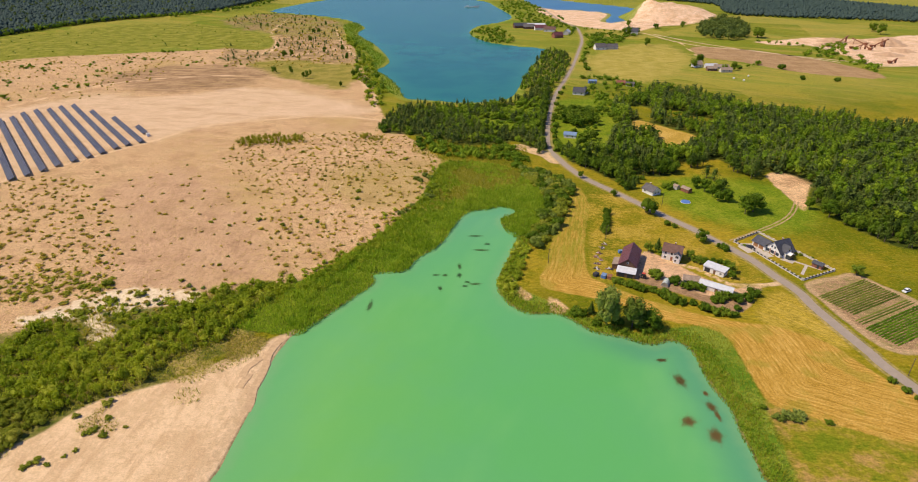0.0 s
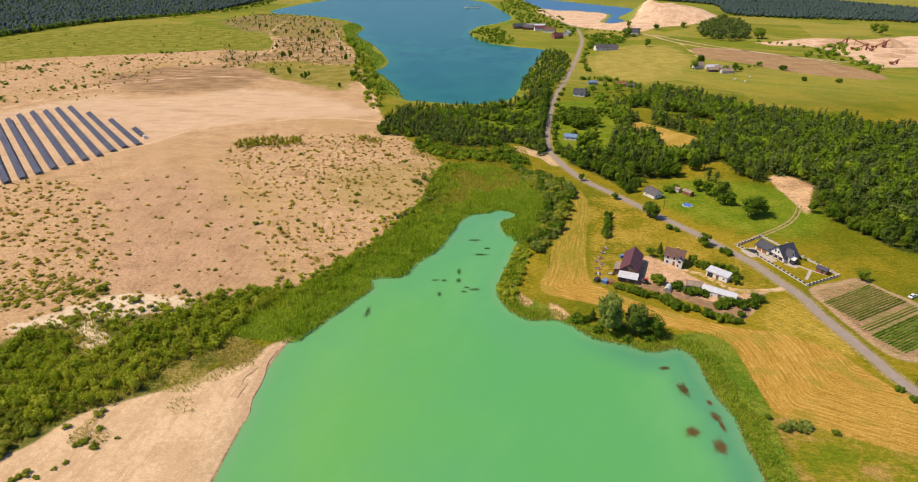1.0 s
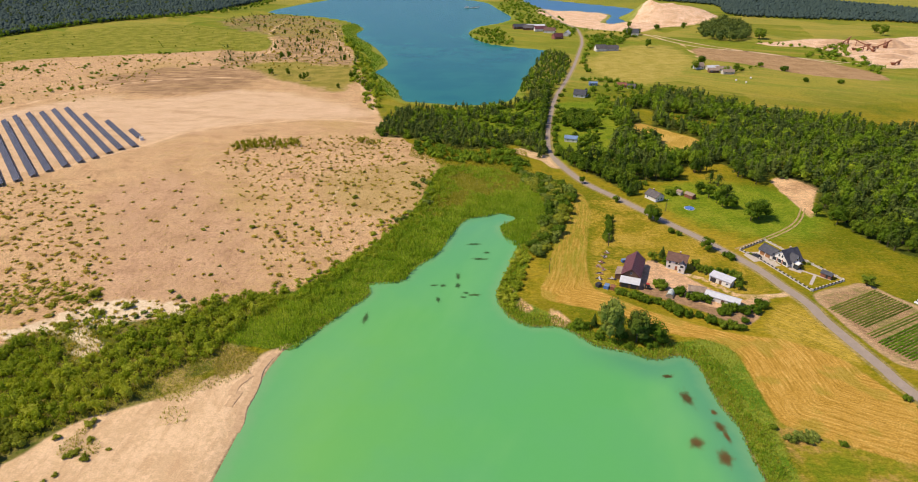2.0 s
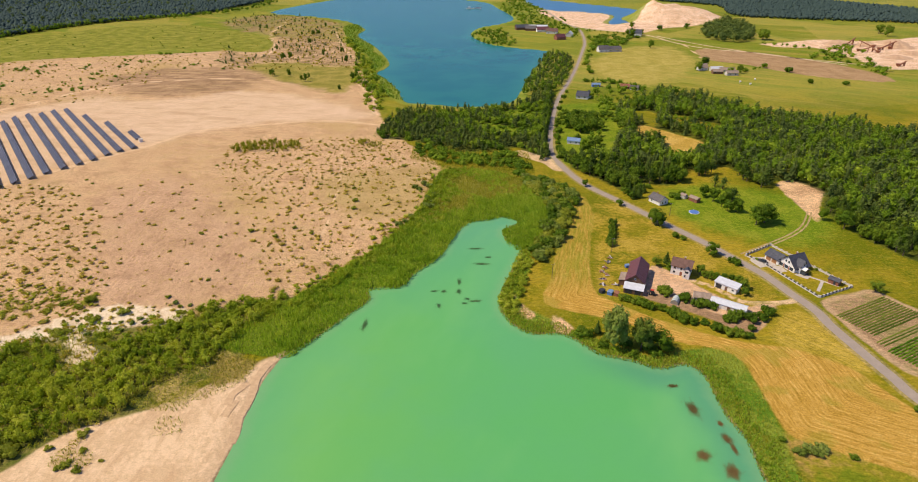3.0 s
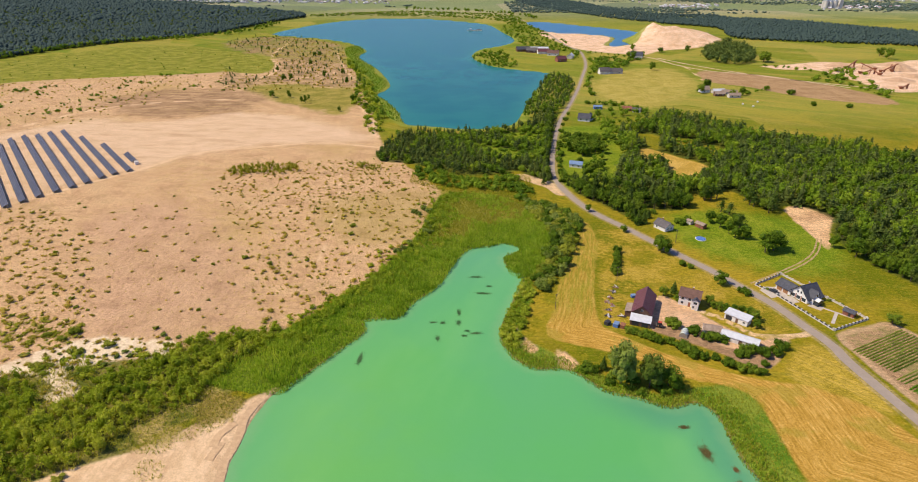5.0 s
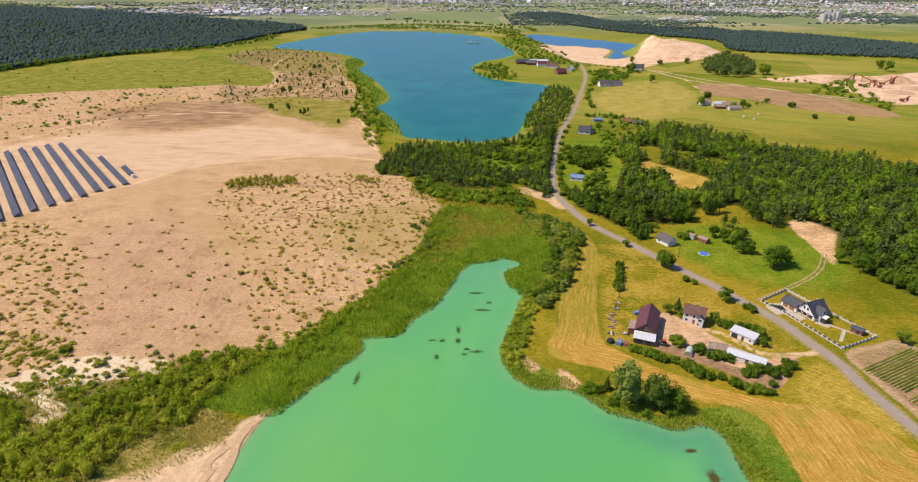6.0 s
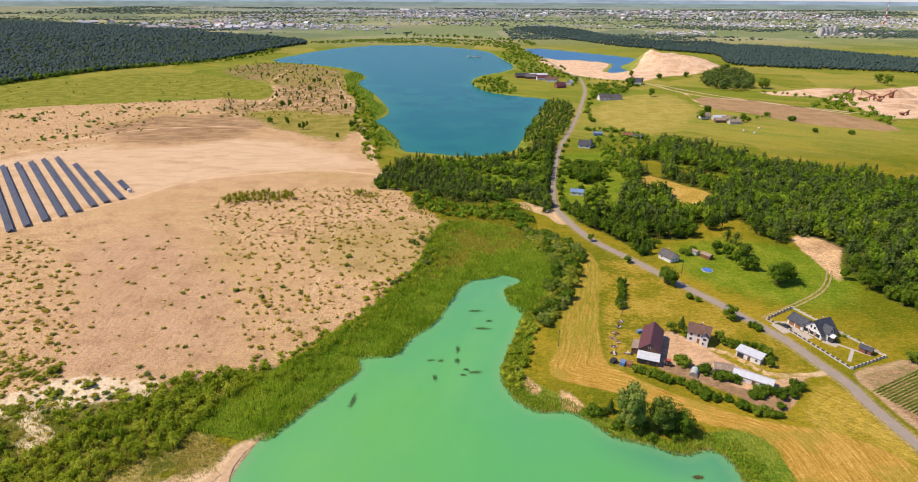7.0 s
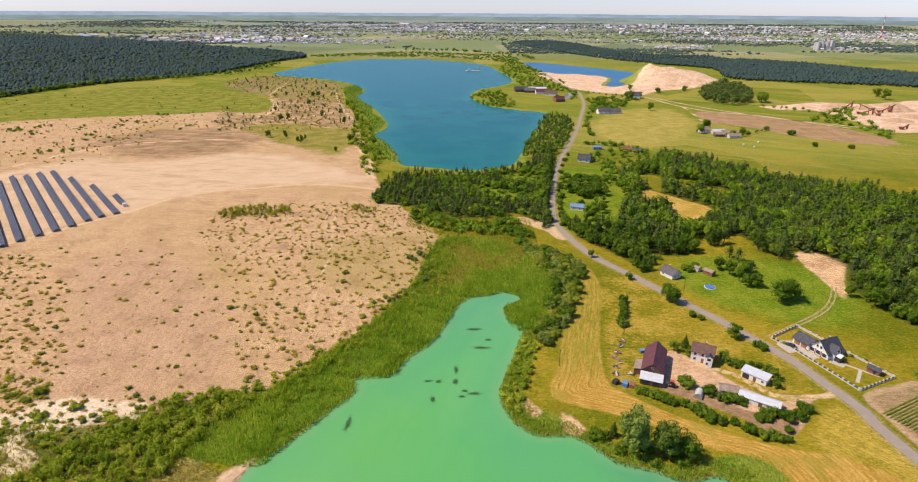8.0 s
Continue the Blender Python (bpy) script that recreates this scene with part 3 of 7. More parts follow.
def ground_material():
    k = Mat("land", 0.95)
    k.b.inputs["Specular IOR Level"].default_value = 0.06
    def strong(*how, gain=1.9, **more):
        return k.math("ADD", k.math("MULTIPLY", k.math("SUBTRACT", k.noise(*how, **more), 0.5), gain), 0.5)

    big, mid, fine, grit = strong(0.012, 5), strong(0.07, 5), strong(0.45, 5, 0.65), strong(2.2, 4, 0.7)
    wob = k.math("ADD", k.math("SUBTRACT", k.noise(0.16, 6, 0.75), 0.5), k.math("MULTIPLY", k.math("SUBTRACT", k.noise(0.03, 4, 0.6), 0.5), 0.9))

    def where(name, amount=6.0, soft=0.8, off=0.0):
        return k.range(k.math("ADD", k.math("ADD", k.attr(name), off), k.math("MULTIPLY", wob, amount)), -soft, soft)

    def tones(f, *stops):
        return k.ramp(f, *stops)

    two = k.math("ADD", k.math("MULTIPLY", mid, 0.55), k.math("MULTIPLY", fine, 0.45))
    three = k.math("ADD", k.math("MULTIPLY", two, 0.6), k.math("MULTIPLY", grit, 0.4))
    # meadow
    field = k.math("ADD", k.math("MULTIPLY", big, 0.5), k.math("MULTIPLY", two, 0.5))
    c = tones(field, (0.36, (0.125, 0.145, 0.006)), (0.5, (0.22, 0.19, 0.010)), (0.62, (0.34, 0.245, 0.02)))
    c = k.mix(k.range(three, 0.50, 0.75, 0, 0.6), c, (0.085, 0.11, 0.010))
    mow = k.noise(0.35, 5, 0.7, ((0.16, 1.0, 1), 30))
    c = k.mix(k.range(mow, 0.5, 0.66, 0, 0.35), c, (0.24, 0.235, 0.03))
    c = k.mix(k.range(k.noise(0.9, 5, 0.75), 0.53, 0.66, 0, 0.55), c, (0.35, 0.255, 0.035))
    # far patchwork of fields, beyond the lakes, its tones paled to stand for haze
    sep = k.n.new("ShaderNodeSeparateXYZ")
    k.l.new(k.pos, sep.inputs[0])
    cells = k.voronoi(0.0032)
    bw = k.n.new("ShaderNodeSeparateColor")
    k.l.new(cells, bw.inputs[0])
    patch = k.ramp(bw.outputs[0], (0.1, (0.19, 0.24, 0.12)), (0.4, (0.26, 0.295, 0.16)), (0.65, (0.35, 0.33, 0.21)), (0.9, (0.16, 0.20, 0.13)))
    plots = k.n.new("ShaderNodeSeparateColor")
    k.l.new(k.voronoi(0.0075), plots.inputs[0])
    lots = k.ramp(k.math("ADD", k.math("MULTIPLY", plots.outputs[1], 0.8), k.math("MULTIPLY", two, 0.2)), (0.15, (0.13, 0.19, 0.015)), (0.45, (0.21, 0.245, 0.03)), (0.8, (0.33, 0.30, 0.06)))
    c = k.mix(k.range(sep.outputs[1], 480, 640, 0, 0.65), c, lots)
    east = k.math("MULTIPLY", k.range(sep.outputs[1], 470, 560), k.range(sep.outputs[1], 1500, 1300))
    c = k.mix(k.math("MULTIPLY", east, k.range(k.along(0.045, -32, 9), 0.5, 0.64, 0, 0.6)), c, (0.37, 0.28, 0.06))
    c = k.mix(k.math("MULTIPLY", east, k.range(k.along(0.03, -32, 7), 0.52, 0.66, 0, 0.6)), c, (0.13, 0.21, 0.015))
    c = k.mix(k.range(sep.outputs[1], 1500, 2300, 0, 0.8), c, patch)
    # painted haze: the farthest land fades to pale grey-green
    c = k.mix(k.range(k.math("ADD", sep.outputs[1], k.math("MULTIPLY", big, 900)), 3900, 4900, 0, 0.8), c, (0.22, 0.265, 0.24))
    sand = tones(three, (0.36, (0.40, 0.24, 0.122)), (0.5, (0.605, 0.385, 0.20)), (0.62, (0.75, 0.495, 0.27)))
    # sand plain with dry grass
    speck = strong(1.3, 5, 0.75)
    tuft = k.range(k.math("ADD", k.math("MULTIPLY", speck, 0.75), k.math("MULTIPLY", mid, 0.35)), 0.58, 0.72, 0, 0.85)
    plain_c = k.mix(tuft, sand, k.ramp(grit, (0.4, (0.21, 0.135, 0.06)), (0.6, (0.34, 0.235, 0.10))))
    streak = k.noise(0.12, 6, 0.7, ((0.25, 1.0, 1), 35))
    plain_c = k.mix(k.range(streak, 0.5, 0.7, 0, 0.45), plain_c, (0.34, 0.19, 0.10))
    swirl = k.n.new("ShaderNodeTexNoise")
    swirl.inputs["Scale"].default_value, swirl.inputs["Detail"].default_value, swirl.inputs["Distortion"].default_value = 0.16, 2.5, 1.6
    k.l.new(k.pos, swirl.inputs["Vector"])
    loops = k.math("ABSOLUTE", k.math("SINE", k.math("MULTIPLY", swirl.outputs[0], 26)))
    loops = k.range(loops, 0.0, 0.35, 1.0, 0.0)
    plain_c = k.mix(k.math("MULTIPLY", loops, k.range(mid, 0.35, 0.7, 0.0, 0.3)), plain_c, (0.30, 0.17, 0.09))
    plain_c = k.mix(k.range(k.noise(0.055, 6, 0.72), 0.5, 0.66, 0, 0.6), plain_c, tones(fine, (0.36, (0.33, 0.20, 0.10)), (0.64, (0.50, 0.32, 0.16))))
    plain_c = k.mix(k.range(k.noise(0.17, 4, 0.7), 0.56, 0.68, 0, 0.55), plain_c, (0.37, 0.255, 0.10))
    ruts = k.range(k.math("ABSOLUTE", k.math("SINE", k.math("MULTIPLY", k.noise(0.02, 3, 0.5, ((0.5, 1.6, 1), 12)), 46))), 0.0, 0.16, 1.0, 0.0)
    ruts = k.math("MULTIPLY", ruts, k.range(k.noise(0.03, 3), 0.48, 0.6))
    yellow_tuft = k.range(k.math("ADD", k.math("MULTIPLY", fine, 0.6), k.math("MULTIPLY", big, 0.55)), 0.60, 0.74, 0, 0.5)
    plain_c = k.mix(yellow_tuft, plain_c, (0.40, 0.28, 0.08))
    c = k.mix(where("belt", 6, 1.5, 7), c, tones(two, (0.4, (0.10, 0.12, 0.018)), (0.6, (0.22, 0.19, 0.05))))
    c = k.mix(where("plain", 12, 1.5), c, plain_c)
    c = k.mix(k.math("MULTIPLY", where("heath", 50, 8), k.range(k.noise(0.035, 5, 0.7), 0.4, 0.62, 0.95, 0.25)), c, tones(two, (0.4, (0.25, 0.17, 0.075)), (0.6, (0.38, 0.25, 0.12))))
    c = k.mix(where("dry", 40, 7), c, tones(two, (0.4, (0.21, 0.19, 0.03)), (0.6, (0.33, 0.26, 0.06))))
    c = k.mix(where("west", 14, 3), c, tones(two, (0.36, (0.15, 0.165, 0.015)), (0.5, (0.21, 0.215, 0.022)), (0.66, (0.30, 0.27, 0.05))))
    c = k.mix(k.math("MULTIPLY", where("greenish", 26, 8), 0.55), c, tones(three, (0.4, (0.30, 0.22, 0.055)), (0.6, (0.44, 0.32, 0.12))))
    rake = k.noise(0.5, 6, 0.75, ((1.0, 0.3, 1), 20))
    c = k.mix(k.math("MULTIPLY", where("bare", 40, 14), 0.6), c, k.ramp(k.math("ADD", k.math("MULTIPLY", three, 0.5), k.math("MULTIPLY", rake, 0.5)), (0.38, (0.32, 0.187, 0.108)), (0.5, (0.515, 0.315, 0.188)), (0.62, (0.65, 0.415, 0.255))))
    c = k.mix(k.math("MULTIPLY", where("bare", 40, 14), k.math("MULTIPLY", loops, 0.5)), c, (0.27, 0.155, 0.085))
    c = k.mix(k.math("MULTIPLY", where("bare", 40, 14), k.range(k.noise(0.75, 3, 0.6), 0.60, 0.68, 0, 0.6)), c, (0.21, 0.125, 0.065))
    c = k.mix(k.math("MULTIPLY", where("soil", 60, 14, 12), k.range(streak, 0.38, 0.56, 0.3, 1.0)), c, tones(two, (0.4, (0.25, 0.15, 0.075)), (0.6, (0.37, 0.23, 0.12))))
    c = k.mix(k.math("MULTIPLY", where("farm", 10, 3), k.range(k.math("ADD", k.math("MULTIPLY", mid, 0.6), k.math("MULTIPLY", fine, 0.4)), 0.36, 0.56, 0.25, 0.9)), c, tones(three, (0.36, (0.18, 0.165, 0.012)), (0.5, (0.315, 0.228, 0.022)), (0.64, (0.45, 0.31, 0.055))))
    c = k.mix(k.math("MULTIPLY", where("olive", 16, 3), 0.9), c, tones(k.math("ADD", k.math("MULTIPLY", mid, 0.75), k.math("MULTIPLY", fine, 0.25)), (0.34, (0.15, 0.19, 0.012)), (0.5, (0.26, 0.225, 0.02)), (0.66, (0.41, 0.25, 0.08))))
    c = k.mix(k.math("MULTIPLY", where("pale", 30, 10), 0.8), c, k.mix(k.math("MAXIMUM", k.range(streak, 0.46, 0.68, 0, 0.55), k.math("MULTIPLY", ruts, 0.4)), tones(three, (0.3, (0.59, 0.40, 0.24)), (0.7, (0.74, 0.535, 0.345))), (0.45, 0.275, 0.145)))
    green = k.math("MAXIMUM", where("lush_cabin", 24, 8), k.math("MAXIMUM", where("lush", 14, 5), where("lush_mid", 14, 5)))
    c = k.mix(k.math("MULTIPLY", green, 0.9), c, tones(three, (0.36, (0.09, 0.165, 0.008)), (0.5, (0.15, 0.22, 0.012)), (0.64, (0.24, 0.27, 0.025))))
    # belts of growth round the green lake
    c = k.mix(where("reed", 5, 1), c, tones(two, (0.38, (0.10, 0.19, 0.014)), (0.6, (0.20, 0.25, 0.03))))
    c = k.mix(k.math("MULTIPLY", where("head", 18, 5), 0.75), c, tones(three, (0.4, (0.20, 0.19, 0.025)), (0.6, (0.31, 0.24, 0.05))))
    c = k.mix(where("white", 13, 1.5), c, tones(three, (0.4, (0.60, 0.45, 0.28)), (0.6, (0.80, 0.66, 0.45))))
    rill = k.noise(0.35, 5, 0.6, ((1.0, 0.22, 1), -35))
    beach = k.mix(k.range(rill, 0.48, 0.66, 0, 0.7), tones(two, (0.4, (0.60, 0.41, 0.23)), (0.6, (0.72, 0.51, 0.30))), (0.54, 0.35, 0.19))
    c = k.mix(where("beach", 3, 0.8), c, beach)
    c = k.mix(k.math("MULTIPLY", where("beach_grass", 14, 2), k.range(two, 0.4, 0.6, 0.1, 0.9)), c, tones(three, (0.4, (0.24, 0.20, 0.04)), (0.6, (0.44, 0.33, 0.12))))
    c = k.mix(k.math("MULTIPLY", where("spit", 6, 1.5), 0.85), c, tones(three, (0.4, (0.17, 0.135, 0.03)), (0.6, (0.30, 0.23, 0.06))))
    # mown field: swaths follow its edge
    lane = k.n.new("ShaderNodeCombineXYZ")
    k.put(lane.inputs[0], k.math("ADD", k.attr("lane"), k.math("MULTIPLY", wob, 0.6)))
    k.put(lane.inputs[1], k.math("MULTIPLY", sep.outputs[0], 0.1)), k.put(lane.inputs[2], k.math("MULTIPLY", sep.outputs[1], 0.1))
    swath = k.math("SINE", k.math("MULTIPLY", k.math("ADD", k.attr("lane"), k.math("MULTIPLY", wob, 1.2)), 2 * math.pi / 1.9))
    straw = k.math("ADD", k.math("MULTIPLY", three, 0.4), k.math("MULTIPLY", strong(1.3, 5, 0.75, vec=lane.outputs[0]), 0.6))
    straw = k.math("ADD", straw, k.math("MULTIPLY", swath, k.range(mid, 0.3, 0.6, 0.01, 0.045)))
    gold = k.ramp(straw, (0.26, (0.29, 0.17, 0.021)), (0.48, (0.455, 0.262, 0.047)), (0.72, (0.63, 0.40, 0.11)))
    gold = k.mix(k.range(mid, 0.56, 0.72, 0, 0.5), gold, (0.25, 0.22, 0.02))
    thin = k.math("MULTIPLY", k.range(sep.outputs[1], 214, 240), k.range(k.noise(0.9, 5, 0.7, vec=lane.outputs[0]), 0.36, 0.64, 0.9, 0.25))
    gold = k.mix(thin, gold, tones(three, (0.36, (0.17, 0.185, 0.012)), (0.64, (0.30, 0.26, 0.03))))
    c = k.mix(where("stubble", 3, 0.7), c, gold)
    c = k.mix(where("hay", 8, 2), c, k.mix(k.range(k.along(0.9, -50, 14), 0.44, 0.6, 0, 0.6), tones(three, (0.36, (0.27, 0.205, 0.016)), (0.62, (0.42, 0.30, 0.04))), (0.52, 0.36, 0.08)))
    c = k.mix(where("notch", 5, 1), c, tones(two, (0.4, (0.42, 0.27, 0.05)), (0.6, (0.55, 0.36, 0.09))))
    c = k.mix(k.math("MULTIPLY", where("yellow", 44, 10), 0.8), c, tones(two, (0.4, (0.33, 0.27, 0.05)), (0.6, (0.45, 0.35, 0.09))))
    c = k.mix(where("brown", 10, 2), c, tones(two, (0.3, (0.30, 0.185, 0.085)), (0.7, (0.43, 0.275, 0.14))))
    c = k.mix(where("quarry", 18, 3), c, tones(two, (0.3, (0.58, 0.36, 0.20)), (0.7, (0.80, 0.58, 0.40))))
    c = k.mix(where("pit", 5, 1), c, sand)
    c = k.mix(where("yard", 3, 0.8), c, tones(two, (0.3, (0.52, 0.325, 0.18)), (0.7, (0.66, 0.43, 0.26))))
    c = k.mix(where("tilled", 3, 0.8), c, tones(two, (0.3, (0.26, 0.16, 0.09)), (0.7, (0.38, 0.24, 0.135))))
    plot = k.mix(k.range(k.math("ADD", k.math("MULTIPLY", mid, 0.5), k.math("MULTIPLY", fine, 0.5)), 0.42, 0.62, 0.0, 0.75), tones(three, (0.36, (0.30, 0.185, 0.095)), (0.64, (0.50, 0.325, 0.175))), (0.19, 0.175, 0.05))
    plot = k.mix(k.range(k.attr("plot"), 2.0, 4.0, 0.55, 0.0), plot, (0.53, 0.36, 0.20))
    c = k.mix(where("plot", 2, 0.8), c, plot)
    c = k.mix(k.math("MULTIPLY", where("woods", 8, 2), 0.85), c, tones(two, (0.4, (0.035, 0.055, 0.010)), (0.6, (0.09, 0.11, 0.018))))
    c = k.mix(k.math("MULTIPLY", where("track", 1.6, 0.5), 0.85), c, tones(three, (0.4, (0.56, 0.37, 0.20)), (0.6, (0.74, 0.52, 0.31))))
    c = k.mix(k.math("MULTIPLY", where("verge", 1.0, 0.5), 0.5), c, tones(three, (0.4, (0.30, 0.23, 0.10)), (0.6, (0.45, 0.34, 0.18))))
    # wet rim at the water
    c = k.mix(k.math("MULTIPLY", where("shore", 1.0, 0.4, 0.9), 0.75), c, tones(fine, (0.4, (0.16, 0.115, 0.055)), (0.6, (0.32, 0.23, 0.12))))
    grain = k.math("ADD", k.math("MULTIPLY", grit, 0.55), k.math("MULTIPLY", k.noise(0.9, 5, 0.75), 0.45))
    c = k.mix(k.range(k.math("MAXIMUM", k.attr("beach"), k.attr("white")), -2, 1, 1.0, 0.45), c, k.ramp(grain, (0.22, (0.5, 0.5, 0.48)), (0.5, (1.0, 1.0, 1.0)), (0.78, (1.36, 1.34, 1.3))), "MULTIPLY")
    blades = k.noise(0.8, 5, 0.8, ((0.45, 1.0, 1), 28))
    c = k.mix(k.range(k.math("MAXIMUM", k.math("MAXIMUM", k.attr("plain"), k.attr("stubble")), k.math("MAXIMUM", k.attr("beach"), k.attr("white"))), -3, 1, 1.0, 0.0), c, k.mix(1.0, c, k.ramp(blades, (0.36, (0.72, 0.74, 0.7)), (0.5, (1.0, 1.0, 1.0)), (0.64, (1.3, 1.24, 1.2))), "MULTIPLY"))
    sedge = k.math("MULTIPLY", where("shore", 9.0, 2.0, 9.0), k.range(sep.outputs[1], 440, 470, 0, 0.85))
    c = k.mix(sedge, c, tones(two, (0.3, (0.15, 0.21, 0.02)), (0.7, (0.28, 0.29, 0.05))))
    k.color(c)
    k.bump(k.math("ADD", k.math("MULTIPLY", fine, 0.7), k.math("MULTIPLY", grit, 0.3)), 0.5, 0.55)
    return k.m


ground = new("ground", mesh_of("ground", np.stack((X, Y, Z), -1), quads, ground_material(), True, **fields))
tagged(ground, "sandy plain, mown golden fields and green meadows round two lakes", "ground", kind="structure")


def water_material(name, deep, shallow, edge, rough, near=None, gloss=0.2):
    k = Mat(name, rough)
    s = k.math("ADD", k.attr("shore"), k.math("MULTIPLY", k.math("SUBTRACT", k.noise(0.08, 4), 0.5), 7))
    sep = k.n.new("ShaderNodeSeparateXYZ")
    k.l.new(k.pos, sep.inputs[0])
    if near:
        deep = k.mix(k.range(k.math("ADD", sep.outputs[0], k.math("MULTIPLY", k.noise(0.02, 4), 40)), -55, 40), near, deep)
    if near:
        deep = k.mix(k.range(sep.outputs[1], 225, 300), deep, (0.10, 0.31, 0.185))
    body = k.mix(k.range(k.noise(0.016, 5, 0.6), 0.4, 0.62, 0.0, 0.4), deep, shallow)
    if near:
        body = k.mix(k.range(k.along(0.011, 70, 2.5), 0.46, 0.66, 0.0, 0.45), body, (0.165, 0.44, 0.14))
    body = k.mix(k.range(s, 0.0, edge, 0.55, 0.0), body, shallow)
    if near:
        body = k.mix(k.math("MULTIPLY", k.range(sep.outputs[0], 35, 62), k.range(s, 3.0, 17.0, 0.6, 0.0)), body, (0.07, 0.255, 0.155))
    k.color(k.mix(k.range(k.math("ADD", k.attr("shore"), k.math("MULTIPLY", k.math("SUBTRACT", k.noise(0.3, 4), 0.5), 4)), 0.0, 0.2 * edge, 0.4, 0.0), body, (0.20, 0.37, 0.17)) if near else body)
    k.b.inputs["Specular IOR Level"].default_value = gloss
    k.b.inputs["IOR"].default_value = 1.33
    k.bump(k.noise(0.5, 5, 0.65), 0.12, 0.4)
    return k.m


def water(name, line, material, step, label):
    lo, hi = line.min(0) - 8, line.max(0) + 8
    xs, ys = np.arange(lo[0], hi[0] + step, step), np.arange(lo[1], hi[1] + step, step)
    wx, wy = (a.ravel() for a in np.meshgrid(xs, ys))
    s = signed(line, wx, wy)
    i = np.arange(len(wx)).reshape(len(ys), len(xs))
    q = np.stack((i[:-1, :-1], i[:-1, 1:], i[1:, 1:], i[1:, :-1]), -1).reshape(-1, 4)
    q = q[(s[q] > -1.5 * step).any(1)]
    used = np.unique(q)
    back = np.zeros(len(wx), np.int32)
    back[used] = np.arange(len(used))
    ob = new(name, mesh_of(name, np.stack((wx, wy, np.full(len(wx), WATER)), -1)[used], back[q], material, True, shore=s[used]))
    return tagged(ob, label, "lake", kind="structure")


water("water", lakes[0], water_material("emerald_water", (0.095, 0.375, 0.112), (0.100, 0.355, 0.145), 26.0, 0.22, (0.145, 0.40, 0.092)), 3.0, "opaque emerald green lake with pale shallows")
water("water", lakes[1], water_material("blue_water", (0.002, 0.122, 0.128), (0.015, 0.18, 0.145), 24.0, 0.25, gloss=0.12), 10.0, "clear deep blue lake edged with reeds")
water("water", lakes[2], water_material("pit_water", (0.02, 0.13, 0.25), (0.05, 0.18, 0.24), 10.0, 0.3), 10.0, "blue pit lake below the sand heap")


def ribbon(line, half, z, name, material, label, category, **attributes):
    d = np.gradient(line, axis=0)
    d /= np.linalg.norm(d, axis=1)[:, None]
    nrm = np.stack((-d[:, 1], d[:, 0]), -1)
    a, b = line + nrm * half, line - nrm * half
    v = np.concatenate((a, b))
    v = np.concatenate((v, (land_height(v[:, 0], v[:, 1]) + z)[:, None]), 1)
    n = len(line)
    f = np.stack((np.arange(n - 1), np.arange(1, n), np.arange(1, n) + n, np.arange(n - 1) + n), -1)[:, ::-1]
    return tagged(new(name, mesh_of(name, v, f, material)), label, category, kind="structure")


k = Mat("asphalt", 0.9)
k.color(k.mix(k.range(k.noise(0.25, 5, 0.7), 0.45, 0.7, 0, 0.6), k.ramp(k.noise(3.0, 4), (0.3, (0.29, 0.235, 0.18)), (0.7, (0.35, 0.285, 0.225))), (0.40, 0.325, 0.25)))
k.bump(k.noise(12, 3), 0.01)
ribbon(main_road, np.where(main_road[:, 1] > 385, 1.7, 2.2)[:, None], 0.07, "road", k.m, "narrow worn grey asphalt country road", "road")

k = Mat("track_sand", 0.95)
k.color(k.ramp(k.noise(0.8, 5, 0.7), (0.36, (0.24, 0.17, 0.07)), (0.5, (0.38, 0.27, 0.12)), (0.64, (0.52, 0.36, 0.18))))
k.bump(k.noise(3, 4), 0.05)
pale = Mat("pale_track_sand", 0.95)
pale.color(pale.ramp(pale.noise(0.15, 5, 0.7), (0.36, (0.46, 0.33, 0.18)), (0.64, (0.68, 0.50, 0.31))))
pale.bump(pale.noise(1.5, 4), 0.05)
for q in (PATH_F, PATH_I):
    line = smooth_line(q, 8, False)
    ribbon(line, 2.0 + 0.4 * np.sin(np.arange(len(line)) * 1.3)[:, None], 0.12, "track", pale.m, "pale sandy field track between meadows", "track")
line = smooth_line(QTRACK[:5], 8, False)
side = np.gradient(line, axis=0)
side = np.stack((-side[:, 1], side[:, 0]), -1) / np.linalg.norm(side, axis=1)[:, None]
for off in (-0.95, 0.95):
    ribbon(line + side * off, 0.42 + 0.1 * np.sin(np.arange(len(line)) * 1.7)[:, None], 0.05, "track", k.m, "worn sandy wheel rut through the meadow", "track")

# ---- plants ----
rng = np.random.default_rng(5)


def unit(v):
    return v / np.maximum(np.linalg.norm(v, axis=-1, keepdims=True), 1e-6)


